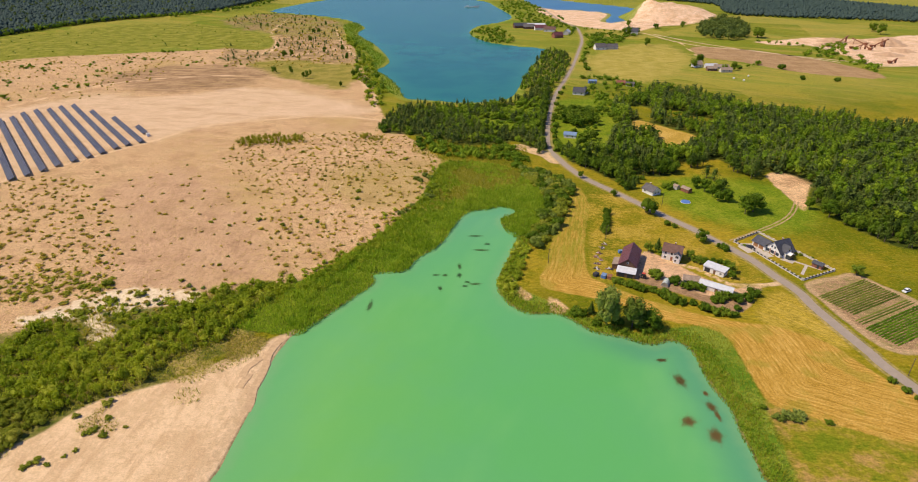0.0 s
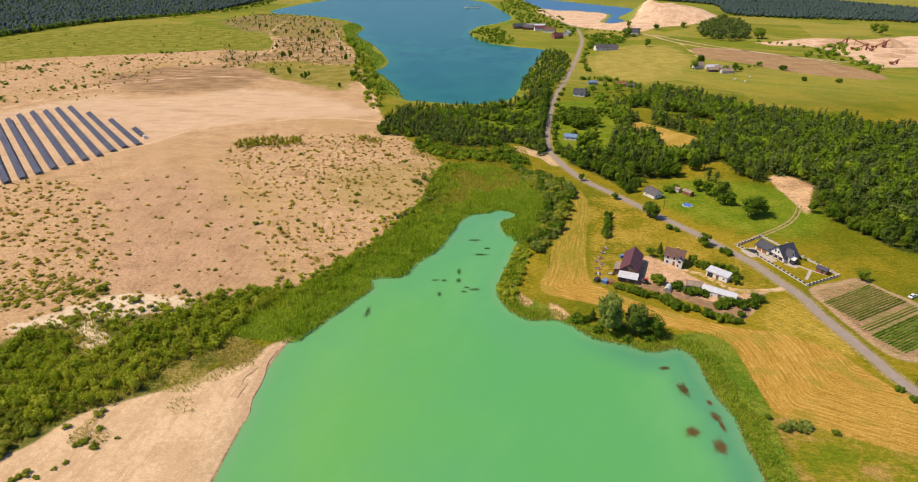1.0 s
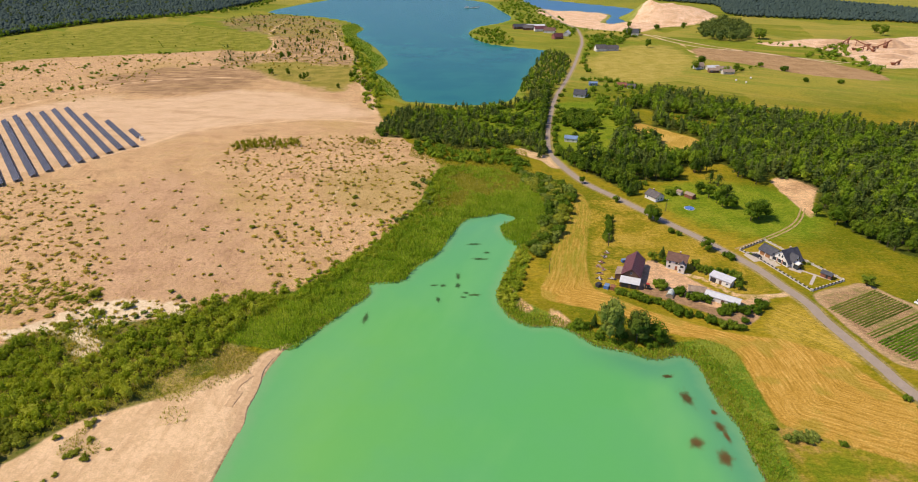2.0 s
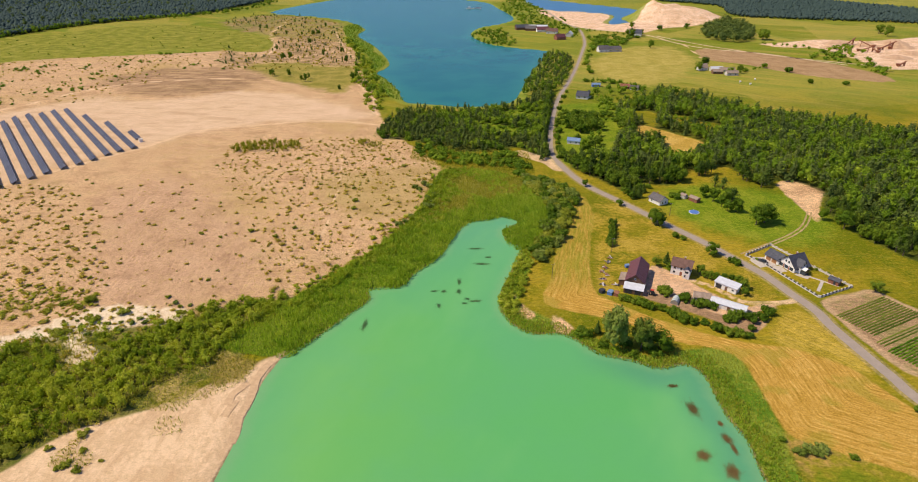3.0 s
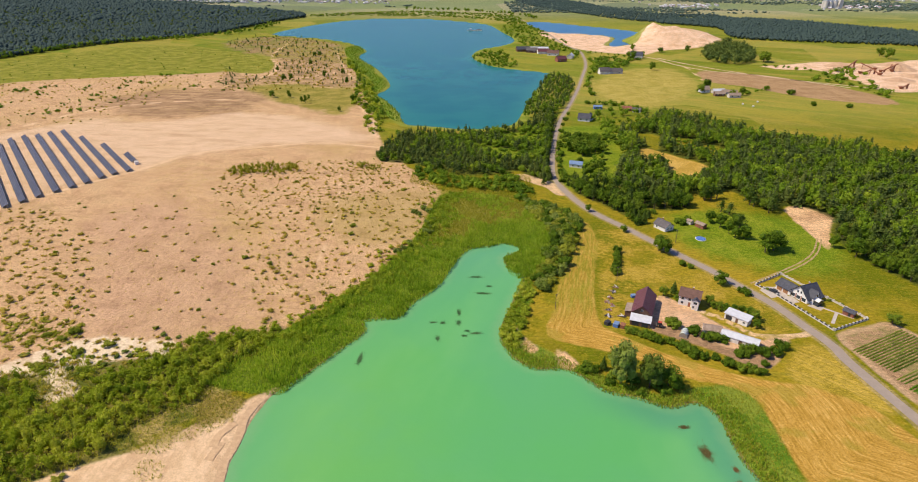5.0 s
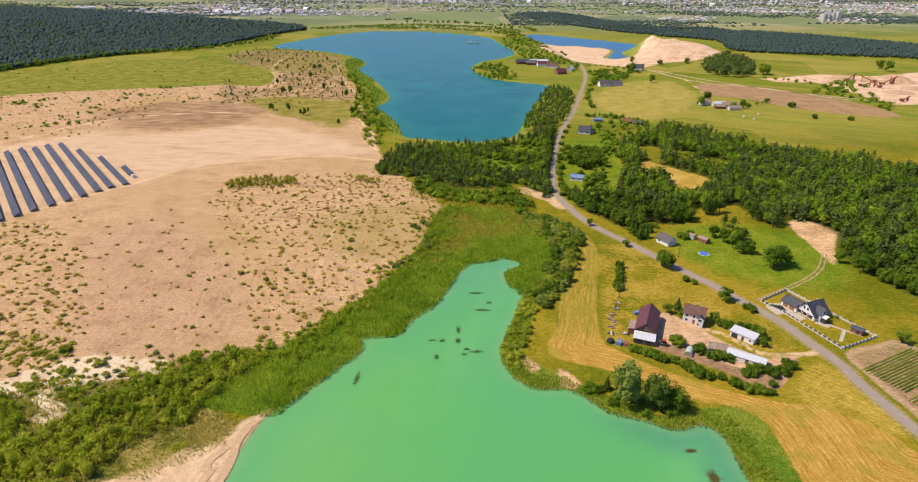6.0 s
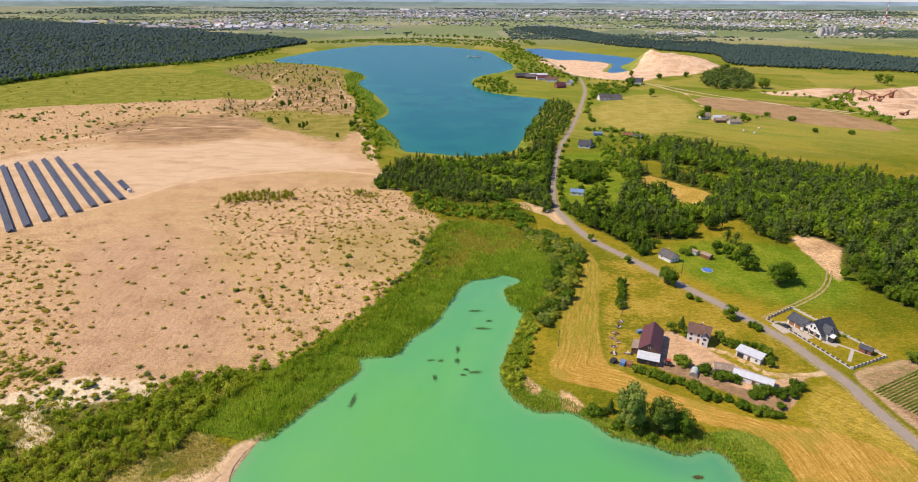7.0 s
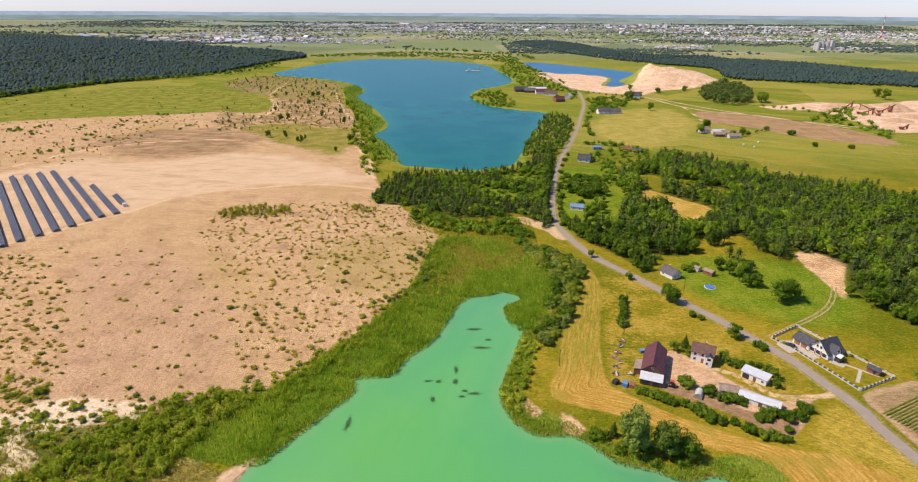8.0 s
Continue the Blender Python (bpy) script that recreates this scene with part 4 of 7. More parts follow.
def cards(at, normal, size):
    """Small four-cornered leaf clumps at points, facing roughly along a normal, bent and uneven."""
    n = len(at)
    normal = unit(normal + rng.normal(0, 0.42, (n, 3)))
    a = unit(np.cross(normal, rng.normal(0, 1, (n, 3))))
    b = np.cross(normal, a)
    s = (size * rng.uniform(0.6, 1.3, n))[:, None]
    lift_mid = normal * s * 0.35
    v = np.stack((at + a * s, at + b * s * 0.8 + lift_mid, at - a * s, at - b * s * 0.8 + lift_mid * 0.4), 1)
    i = 4 * np.arange(n)[:, None]
    return v.reshape(-1, 3), np.concatenate((i + (0, 1, 2), i + (0, 2, 3)))


def core(lobes, level=1):
    """Solid hearts of the lobes, so that a crown is not seen through everywhere."""
    bm = bmesh.new()
    bmesh.ops.create_icosphere(bm, subdivisions=level, radius=1)
    v, f = np.array([q.co for q in bm.verts]), np.array([[q.index for q in t.verts] for t in bm.faces])
    bm.free()
    V, F = [], []
    for i, L in enumerate(lobes):
        L = np.array(L, float)
        V.append(L[:3] + v * L[3:] * rng.uniform(0.6, 0.88, (len(v), 1)))
        F.append(f + i * len(v))
    return np.concatenate(V), np.concatenate(F)


def joined(a, b):
    return np.concatenate((a[0], b[0])), np.concatenate((a[1], b[1] + len(a[0])))


def lobes_crown(lobes, count, size, hearts=None):
    """Leaf clumps spread over the skins of several lobes (x, y, z, rx, ry, rz)."""
    lobes = np.array(lobes, float)
    w = (lobes[:, 3] * lobes[:, 5]) ** 1.0
    pick = rng.choice(len(lobes), count, p=w / w.sum())
    d = unit(rng.normal(0, 1, (count, 3)))
    d[:, 2] = np.where(d[:, 2] < -0.35, -d[:, 2], d[:, 2])
    r = rng.uniform(0.72, 1.06, count)[:, None]
    L = lobes[pick]
    at = L[:, :3] + d * L[:, 3:] * r
    leaves = cards(at, d / L[:, 3:] * L[:, 3:].mean(), np.full(count, size))
    return joined(leaves, core(lobes[:hearts], 1))


def broad_crown(count, size, lobe_count=9, tall=1.0, hearts=None):
    """A round-headed tree of height about 1: lobes round a middle."""
    lobes = [(0, 0, 0.54 * tall, 0.31, 0.31, 0.36 * tall)]
    for i in range(lobe_count):
        a, h = i * 2.4 + rng.uniform(0, 0.8), rng.uniform(0.22, 0.86)
        r = 0.27 * math.sin(math.pi * (0.18 + 0.72 * h))
        q = rng.uniform(0.14, 0.22)
        lobes.append((r * math.cos(a), r * math.sin(a), h * tall, q, q, q * tall * 1.05))
    return lobes_crown(lobes, count, size, hearts)


def pine_crown(count, size):
    """A pine: open tiers that narrow to an uneven top."""
    lobes = [(0, 0, 0.58, 0.13, 0.13, 0.34)]
    for i in range(10):
        h = 0.3 + 0.66 * i / 9
        r, a = 0.17 * (1.12 - h) / 0.6, i * 2.4
        lobes.append((0.5 * r * math.cos(a), 0.5 * r * math.sin(a), h, r + 0.03, r + 0.03, 0.075))
    return lobes_crown(lobes, count, size, 1)


def spruce_crown(count, size):
    """A spruce: drooping boughs in a cone."""
    h = 1 - np.sqrt(rng.uniform(0, 0.94, count))
    a = rng.uniform(0, 2 * np.pi, count)
    r = 0.22 * (1 - h) * rng.uniform(0.75, 1.1, count) * (0.85 + 0.15 * np.sin(h * 70))
    at = np.stack((r * np.cos(a), r * np.sin(a), 0.06 + 0.94 * h), -1)
    heart = core([(0, 0, 0.26, 0.16, 0.16, 0.24), (0, 0, 0.52, 0.10, 0.10, 0.26), (0, 0, 0.72, 0.05, 0.05, 0.22)])
    return joined(heart, cards(at, np.stack((np.cos(a), np.sin(a), np.full(count, 0.6)), -1), np.full(count, size) * (1.1 - 0.7 * h)))


def bush_crown(count, size, lobe_count=6, hearts=None):
    """A bush from the ground: low overlapping domes."""
    lobes = [(0, 0, 0.3, 0.42, 0.42, 0.42)]
    for i in range(lobe_count):
        a, r = i * 2.4 + rng.uniform(0, 1), rng.uniform(0.2, 0.5)
        q = rng.uniform(0.2, 0.33)
        lobes.append((r * math.cos(a), r * math.sin(a), rng.uniform(0.12, 0.5), q, q, q))
    return lobes_crown(lobes, count, size, hearts)


def upright_crown(count, size):
    """A willow shrub: narrow upright plumes side by side."""
    lobes = []
    for i in range(6):
        a, r = i * 2.4 + rng.uniform(0, 1), 0.08 + 0.045 * i
        q, h = rng.uniform(0.13, 0.2), rng.uniform(0.26, 0.44)
        lobes.append((r * math.cos(a), r * math.sin(a), h * 1.05, q, q, h))
    return lobes_crown(lobes, count, size, 2)


def scatter(outline, gap, jitter=0.45, margin=0.0, lumpy=0.0, seed=0):
    """Points in an outline, about gap apart, with clearings where lumpy is above 0."""
    line = smooth_line(outline, 4) if len(outline) < 60 else outline
    lo, hi = line.min(0), line.max(0)
    xs, ys = (a.ravel() for a in np.meshgrid(np.arange(lo[0], hi[0], gap), np.arange(lo[1], hi[1], gap)))
    xs = xs + rng.uniform(-jitter, jitter, xs.shape) * gap
    ys = ys + rng.uniform(-jitter, jitter, ys.shape) * gap
    ok = signed(line, xs, ys) > margin
    xs, ys = xs[ok], ys[ok]
    if lumpy:
        f = 0.045 if gap < 6 else 0.012
        q = np.array([noise.noise((x * f + seed, y * f, 3.1)) + 0.6 * noise.noise((x * f * 3.3, y * f * 3.3, seed)) for x, y in zip(xs, ys)])
        ok = q > rng.uniform(-0.9, 0.35, len(q)) + lumpy - 0.35
        xs, ys = xs[ok], ys[ok]
    return np.stack((xs, ys), -1)


def dry(p, gap=0.5):
    """Keeps points that stand clear of water, the road and the tracks."""
    keep = line_distance(main_road, p[:, 0], p[:, 1]) > 3.5 + gap
    for line in lakes:
        keep &= signed(line, p[:, 0], p[:, 1]) < -gap * 0.5
    return p[keep]


def growth(name, label, category, points, templates, heights, material, spread=1.0, sink=0.02, smooth=False):
    """Many plants joined into one mesh: each a turned, scaled copy of a template, with a shade of its own."""
    n = len(points)
    which = rng.integers(0, len(templates), n)
    turn, hh = rng.uniform(0, 2 * np.pi, n), rng.uniform(*heights, n)
    wide = hh * spread * rng.uniform(0.8, 1.2, n)
    patchy = np.array([noise.noise((px * 0.035, py * 0.035, 8.8)) + 0.7 * noise.noise((px * 0.14, py * 0.14, 2.2)) for px, py in points])
    tone = np.clip(rng.normal(0.5, 0.17, n) + 0.32 * patchy, 0, 1)
    hh *= 1 + 0.25 * np.clip(patchy, -1, 1)
    x, y, up = lift(points[:, 0], points[:, 1])
    z0 = np.where(up > 0, up, land_height(x, y)) - sink
    V, F, T, at = [], [], [], 0
    for t, (tv, tf) in enumerate(templates):
        s = np.where(which == t)[0]
        if not len(s):
            continue
        c, q = np.cos(turn[s])[:, None], np.sin(turn[s])[:, None]
        w = wide[s][:, None]
        vx = (tv[None, :, 0] * c - tv[None, :, 1] * q) * w + x[s][:, None]
        vy = (tv[None, :, 0] * q + tv[None, :, 1] * c) * w + y[s][:, None]
        vz = tv[None, :, 2] * hh[s][:, None] + z0[s][:, None]
        V.append(np.stack((vx, vy, vz), -1).reshape(-1, 3))
        F.append((tf[None] + (at + np.arange(len(s)) * len(tv))[:, None, None]).reshape(-1, tf.shape[1]))
        T.append(np.repeat(tone[s], len(tv)))
        at += len(s) * len(tv)
    ob = new(name, mesh_of(name, np.concatenate(V), np.concatenate(F), material, smooth, tone=np.concatenate(T)))
    return tagged(ob, label, category, kind="stuff")


LEAF = foliage("broad_leaves", (0.065, 0.13, 0.010), (0.16, 0.26, 0.018), (0.32, 0.40, 0.033), 0.3)
PINE = foliage("pine_needles", (0.055, 0.092, 0.022), (0.115, 0.16, 0.034), (0.20, 0.24, 0.05), 0.25)
WILLOW = foliage("willow_leaves", (0.17, 0.255, 0.018), (0.37, 0.44, 0.035), (0.63, 0.62, 0.09), 0.5)
SEDGES = foliage("sedge_leaves", (0.23, 0.25, 0.016), (0.36, 0.36, 0.034), (0.52, 0.45, 0.09), 0.4)
REED = foliage("reed_leaves", (0.145, 0.285, 0.018), (0.34, 0.47, 0.04), (0.64, 0.67, 0.11), 0.5)
SCRUB = foliage("scrub_leaves", (0.25, 0.215, 0.03), (0.46, 0.375, 0.055), (0.68, 0.53, 0.11), 0.42)
# far woods and town trees: haze put into bluish, paler leaf colours
HAZED_WOOD = foliage("hazed_conifers", (0.044, 0.074, 0.064), (0.056, 0.09, 0.076), (0.072, 0.108, 0.086), 0.15)
HAZED_TOWNWOOD = foliage("hazed_town_leaves", (0.07, 0.11, 0.08), (0.11, 0.155, 0.115), (0.16, 0.205, 0.15), 0.15)

broad = [broad_crown(150, 0.042, hearts=3) for i in range(7)]
pines = [pine_crown(78, 0.05) for i in range(5)]
spruces = [spruce_crown(60, 0.07) for i in range(3)]
bushes = [bush_crown(140, 0.064, hearts=3) for i in range(7)]
small = [bush_crown(18, 0.17, 3, 1) for i in range(6)]
plumes = [upright_crown(150, 0.049) for i in range(7)]
thin_bushes = [bush_crown(46, 0.115, 6, 2) for i in range(6)]
thin_broad = [broad_crown(52, 0.075, 9, hearts=2) for i in range(6)]
mid_broad = [broad_crown(90, 0.056, 10, hearts=2) for i in range(6)]
heads = []
for i in range(8):
    q = rng.uniform(0.75, 1.2, 6)
    v = np.array([(0.36 * q[0], 0, 0.52), (0, 0.36 * q[1], 0.44), (-0.36 * q[2], 0, 0.52), (0, -0.36 * q[3], 0.44), (0, 0, 0), (rng.uniform(-0.06, 0.06), rng.uniform(-0.06, 0.06), 0.85 * q[4])])
    heads.append((v, np.array([(0, 1, 5), (1, 2, 5), (2, 3, 5), (3, 0, 5), (1, 0, 4), (2, 1, 4), (3, 2, 4), (0, 3, 4)])))

# reeds: leaning blades in tufts
def reed_tuft():
    v, f = [], []
    for i in range(7):
        a, r = rng.uniform(0, 6.28), rng.uniform(0, 0.34)
        x, y, l = r * math.cos(a), r * math.sin(a), rng.uniform(0.12, 0.42)
        h, s = rng.uniform(0.6, 1.0), rng.uniform(0.03, 0.07)
        c, q = math.cos(a), math.sin(a)
        j = len(v)
        v += [(x, y, 0), (x + 0.3 * l * c - s * q, y + 0.3 * l * q + s * c, 0.62 * h), (x + 0.3 * l * c + s * q, y + 0.3 * l * q - s * c, 0.62 * h), (x + l * c, y + l * q, h)]
        f += [(j, j + 2, j + 1), (j + 1, j + 2, j + 3)]
    return np.array(v), np.array(f)


tufts = [reed_tuft() for i in range(6)]

# woods
w = dry(scatter(FOREST_EAST, 4.9), 1.5)
for q in (EAST_CLEAR, EAST_CLEAR2, FIELD_NOTCH):
    w = w[signed(smooth_line(q, 4), w[:, 0], w[:, 1]) < -1]
w = w[signed(smooth_line(FIELD_NOTCH, 4) + (-6, -13), w[:, 0], w[:, 1]) < 0]
order = np.argsort(np.hypot(w[:, 0] - 60, w[:, 1] - 200))
WOOD_EDGE, w = w[order[:130]], w[order[130:]]
m = rng.uniform(size=len(w)) < 0.45
growth("forest", "dense mixed wood of dark green broadleaf trees", "forest", w[m], mid_broad, (6.5, 11.5), LEAF, 0.9)
growth("pine_forest", "dark pines among the mixed wood", "forest", w[~m], pines + spruces + spruces, (7.5, 12.5), PINE, 1.25)
ROAD_TREES = dry(scatter(ROAD_WOOD, 4.0), 1.0)
w = dry(scatter(FOREST_MID, 4.2), 1.5)
for q in (MID_MEADOW, MID_CLEAR2):
    w = w[signed(smooth_line(q, 4), w[:, 0], w[:, 1]) < 0]
m = (rng.uniform(size=len(w)) < np.where(signed(smooth_line(LUSH_MID, 4), w[:, 0], w[:, 1]) > 0, 0.75, 0.25))
growth("forest", "young broadleaf trees and bushes between the lakes", "forest", w[m], broad + bushes, (4, 8), LEAF, 1.0)
growth("understorey", "light green bushes filling the wood's gaps", "bushes", dry(np.concatenate((scatter(EAST_CLEAR2, 6, lumpy=0.3), scatter(LUSH_MID, 6.0, 0.5, lumpy=0.05))), 1.5), bushes, (2, 4.5), LEAF, 1.2)
growth("pine_forest", "young dark pines between the lakes", "forest", w[~m], pines + spruces, (5, 9), PINE, 1.2)
near_wood, deep_wood = scatter(FOREST_WEST, 7.0, 0.5), scatter(FOREST_WEST, 12, 0.5)
near_wood, deep_wood = near_wood[np.hypot(near_wood[:, 0], near_wood[:, 1]) < 1750], deep_wood[np.hypot(deep_wood[:, 0], deep_wood[:, 1]) >= 1750]
growth("far_forest", "wide dark conifer forest beyond the plain", "forest", near_wood, heads, (8, 10.5), HAZED_WOOD, 1.35, smooth=True)
growth("far_forest", "depth of the wide dark conifer forest", "forest", deep_wood, heads, (9, 12), HAZED_WOOD, 1.9, smooth=True)
w = scatter(FOREST_WEST, 30, 0.5, 5, lumpy=0.35, seed=31)
growth("far_forest", "lighter broadleaf trees within the conifer forest", "forest", w[w[:, 1] < 2000], thin_broad, (9, 12), PINE, 1.0)
line = smooth_line(WEST_EDGE, 14, False)
line = np.concatenate((line, line, line[::2])) + rng.normal(0, 7, (2 * len(line) + len(line[::2]), 2))
growth("wood_edge", "lighter broadleaf trees before the conifer forest", "trees", line + (6, -8), thin_broad, (5, 10), LEAF, 1.1)
growth("far_forest", "dark conifer plantation behind the sand heap", "forest", scatter(FOREST_FAR_EAST, 6.8, 0.5, lumpy=-0.1, seed=12), heads, (7.5, 10), HAZED_WOOD, 1.3, smooth=True)
growth("far_forest", "strip of far dark woodland", "forest", scatter(FOREST_STRIP, 9, 0.5, lumpy=0.1), heads, (7, 10), HAZED_WOOD, 1.3, smooth=True)
# shores and hedges
w = dry(scatter(SHRUB_BELT, 2.8, 0.5, 1.6, lumpy=-0.05), 2)
w = w[signed(smooth_line(WHITE_SAND, 4), w[:, 0], w[:, 1]) < -2.5 + rng.uniform(-1, 1, len(w))]
order = np.argsort(w[:, 1] + 0.3 * w[:, 0])
BELT_EDGE, w = w[order[:140]], w[order[140:]]
m = rng.uniform(size=len(w)) < 0.5
growth("willow_thicket", "thick green willow scrub along the sandy shore", "bushes", w[m], plumes, (2.2, 4.2), WILLOW, 1.35)
growth("willow_thicket", "taller dark willows standing over the shore scrub", "bushes", w[~m][::2], plumes, (3.8, 6.0), WILLOW, 1.1)
growth("willow_thicket", "taller light willows standing over the shore scrub", "bushes", w[~m][1::2], bushes, (3.2, 5.2), WILLOW, 0.95)
w = np.concatenate((scatter(BEACH_TUFT, 0.8, 0.5, -2.5, lumpy=0.22, seed=6), scatter(BEACH_TUFT2, 1.0, 0.5, lumpy=0.2), scatter(BEACH_TUFT3, 0.7, 0.5, lumpy=0.05)))
growth("dry_tufts", "patchy yellow-green grass on the beach", "grass tufts", w, tufts, (0.4, 1.0), SEDGES, 1.5)
growth("dry_tufts", "brownish dry grass at the tip of the beach", "grass tufts", dry(scatter(SPIT_GRASS, 0.9, 0.5), 1), tufts, (0.4, 0.9), SCRUB, 1.3)
growth("dry_tufts", "few dry tufts on the bare beach", "grass tufts", dry(scatter(BEACH, 7, 0.5, 2, lumpy=0.4), 3), tufts, (0.12, 0.3), SCRUB, 1.2)
growth("rank_grass", "rank yellow-green grass between the willows", "grass", dry(scatter(SHRUB_BELT, 1.15, 0.5), 1), tufts, (0.7, 1.7), SEDGES, 1.3)
edge = smooth_line(SAND_PLAIN[:14], 8, False)
edge = np.concatenate((edge, edge[20:70])) + rng.normal(0, 3.2, (len(edge) + 50, 2))
growth("shore_bushes", "bushes along the edge of the sand", "bushes", dry(edge, 1), bushes, (1.2, 3.0), WILLOW, 1.1)
w = dry(scatter(REED_WEST, 3.0, 0.5, lumpy=0.05, seed=4), 1)
w = w[line_distance(smooth_line(SAND_PLAIN[:14], 6, False), w[:, 0], w[:, 1]) < rng.uniform(5, 17, len(w))]
growth("shore_bushes", "willow bushes between the reeds and the sand", "bushes", w, plumes, (1.8, 3.8), WILLOW, 1.3)
w = dry(scatter(MID_EDGE, 4.6, 0.5), 1)
growth("shore_bushes", "row of dark bushes behind the reed bed", "bushes", w[::2], bushes, (4.5, 7.5), LEAF, 0.9)
growth("shore_bushes", "row of lighter bushes behind the reed bed", "bushes", w[1::2], bushes, (3.5, 6), LEAF, 1.0)
BANK_BUSHES = dry(scatter(BUSH_EAST, 3.7), 1)
growth("shore_bushes", "low green bushes at the water's edge", "bushes", dry(scatter(BUSH_SHORE, 3.0, lumpy=0.1), 0.5), bushes, (2, 3.8), WILLOW, 1.1)
growth("shore_bushes", "bushes and young trees along the blue lake", "bushes", dry(scatter(LAKE_WEST_BUSH, 6, 0.5, lumpy=0.3), 2), thin_bushes, (2.5, 6), WILLOW, 1.1)
growth("shore_trees", "dark young trees along the blue lake", "trees", dry(scatter(LAKE_WEST_BUSH, 13, 0.5, lumpy=0.2), 2), thin_broad, (6, 11), LEAF, 0.9)
growth("reeds", "belt of green reeds along the blue lake", "reeds", dry(scatter(REED_NORTH, 3.0, 0.5, lumpy=-0.15), 0.5), tufts, (1.4, 2.6), LEAF, 1.6)
growth("shore_trees", "young trees between the blue lake and the road", "trees", dry(scatter(LAKE_EAST_BUSH, 7.5, 0.5, lumpy=0.1), 1), thin_broad, (4, 8), LEAF, 1.0)
growth("shore_trees", "dark young conifers between the blue lake and the road", "trees", dry(scatter(LAKE_EAST_BUSH, 7.0, 0.5, lumpy=0.0), 1), pines + spruces, (5, 9), PINE, 1.3)
growth("shore_trees", "trees on the low headland", "trees", dry(scatter(PENINSULA, 9, 0.5, lumpy=0.55), 1), thin_bushes, (4, 8), LEAF, 1.0)
growth("shore_trees", "scattered bushes on the neck of land", "trees", dry(scatter(ISTHMUS, 11, 0.5, lumpy=0.45), 1), thin_bushes, (3, 7), LEAF, 1.0)
growth("shore_trees", "far band of trees along the lake's end", "trees", scatter(NORTH_SHORE, 11, 0.5, lumpy=0.55, seed=5), thin_bushes, (3, 6.5), LEAF, 1.3)
growth("shore_trees", "taller trees in a row beyond the blue lake", "trees", smooth_line([(-190, 2120), (-60, 2080), (40, 2010), (140, 1910), (190, 1760)], 14, False) + rng.normal(0, 9, (57, 2)), thin_broad, (8, 12), LEAF, 1.2)
growth("shore_trees", "trees round the roadside houses", "trees", dry(scatter(ROADSIDE, 9, lumpy=0.2), 3), thin_bushes, (5, 9), LEAF, 1.0)
growth("shore_trees", "dark copse in the fields", "trees", scatter(COPSE, 8.5), thin_broad, (10, 15), PINE, 0.95)
growth("shore_bushes", "scrub along the quarry's edge", "bushes", scatter(SCRUB_LINE, 11, 0.5, 6, lumpy=0.3), thin_bushes, (4, 8), LEAF, 1.1)
growth("willow_thicket", "clump of grey-green willows on the sand", "bushes", scatter(WILLOW_PATCH, 3.4, 0.5, lumpy=-0.1), plumes, (2.6, 5.2), SEDGES, 1.0)
growth("willow_thicket", "small clump of willows on the sand", "bushes", scatter(PATCH2, 3.2), plumes, (2.0, 3.8), SEDGES, 1.1)
growth("shore_trees", "trees in the roadside gardens", "trees", dry(scatter(GARDENS, 9, lumpy=0.5), 2), broad, (5, 8), LEAF, 1.0)
for q, gap in ((HEDGE_A, 3.5), (HEDGE_B, 5), (HEDGE_C, 4), (HEDGE_D, 5), (HEDGE_E, 8), (HEDGE_F, 9), (HEDGE_G, 9), (HEDGE_H, 7)):
    line = smooth_line(q, 40, False)
    far_apart = np.linalg.norm(np.diff(line, axis=0), axis=1).sum() / gap
    pick = line[np.linspace(0, len(line) - 1, int(far_apart) + 2).astype(int)]
    growth("hedge", "uneven hedge of trees and bushes between the fields", "hedge", dry(pick + rng.normal(0, 0.25 * gap, pick.shape), 1), broad + bushes, (3.5, 7), LEAF, 1.0)


q = scatter(REED_WEST, 0.66)
lift_up = np.array([noise.noise((x * 0.13, y * 0.13, 1.7)) + 0.6 * noise.noise((x * 0.4, y * 0.4, 4.7)) for x, y in q])
inland = signed(smooth_line(SEDGE, 4), q[:, 0], q[:, 1]) + np.array([13 * noise.noise((x * 0.06, y * 0.06, 9.2)) + 6 * noise.noise((x * 0.25, y * 0.25, 6.2)) for x, y in q]) + rng.normal(0, 2.5, len(q))
s, q, lift_up = q[inland > 0], q[inland <= 0], lift_up[inland <= 0]
s = s[rng.uniform(size=len(s)) < 0.75]
lift_s = np.array([noise.noise((x * 0.09, y * 0.09, 7.7)) + 0.7 * noise.noise((x * 0.33, y * 0.33, 3.3)) for x, y in s])
growth("reeds", "olive-yellow sedge behind the reeds", "reeds", s[lift_s < 0.16], tufts, (0.7, 1.7), SEDGES, 0.9)
growth("reeds", "green reeds growing through the sedge", "reeds", s[lift_s >= 0.16], tufts, (1.1, 2.3), REED, 0.85)
growth("reeds", "tall bright green reeds standing along the water", "reeds", q[lift_up > 0.12], tufts, (1.9, 3.0), REED, 0.62)
growth("reeds", "shorter green reeds and sedge between the tall ones", "reeds", q[lift_up <= 0.12], tufts, (1.1, 1.8), REED, 0.8)
growth("reeds", "rank sedge below the bushes at the lake's end", "reeds", dry(scatter(MID_EDGE, 1.1, 0.5, -9), 1), tufts, (0.6, 1.5), SEDGES, 1.2)
q = scatter(REED_EAST, 0.62)
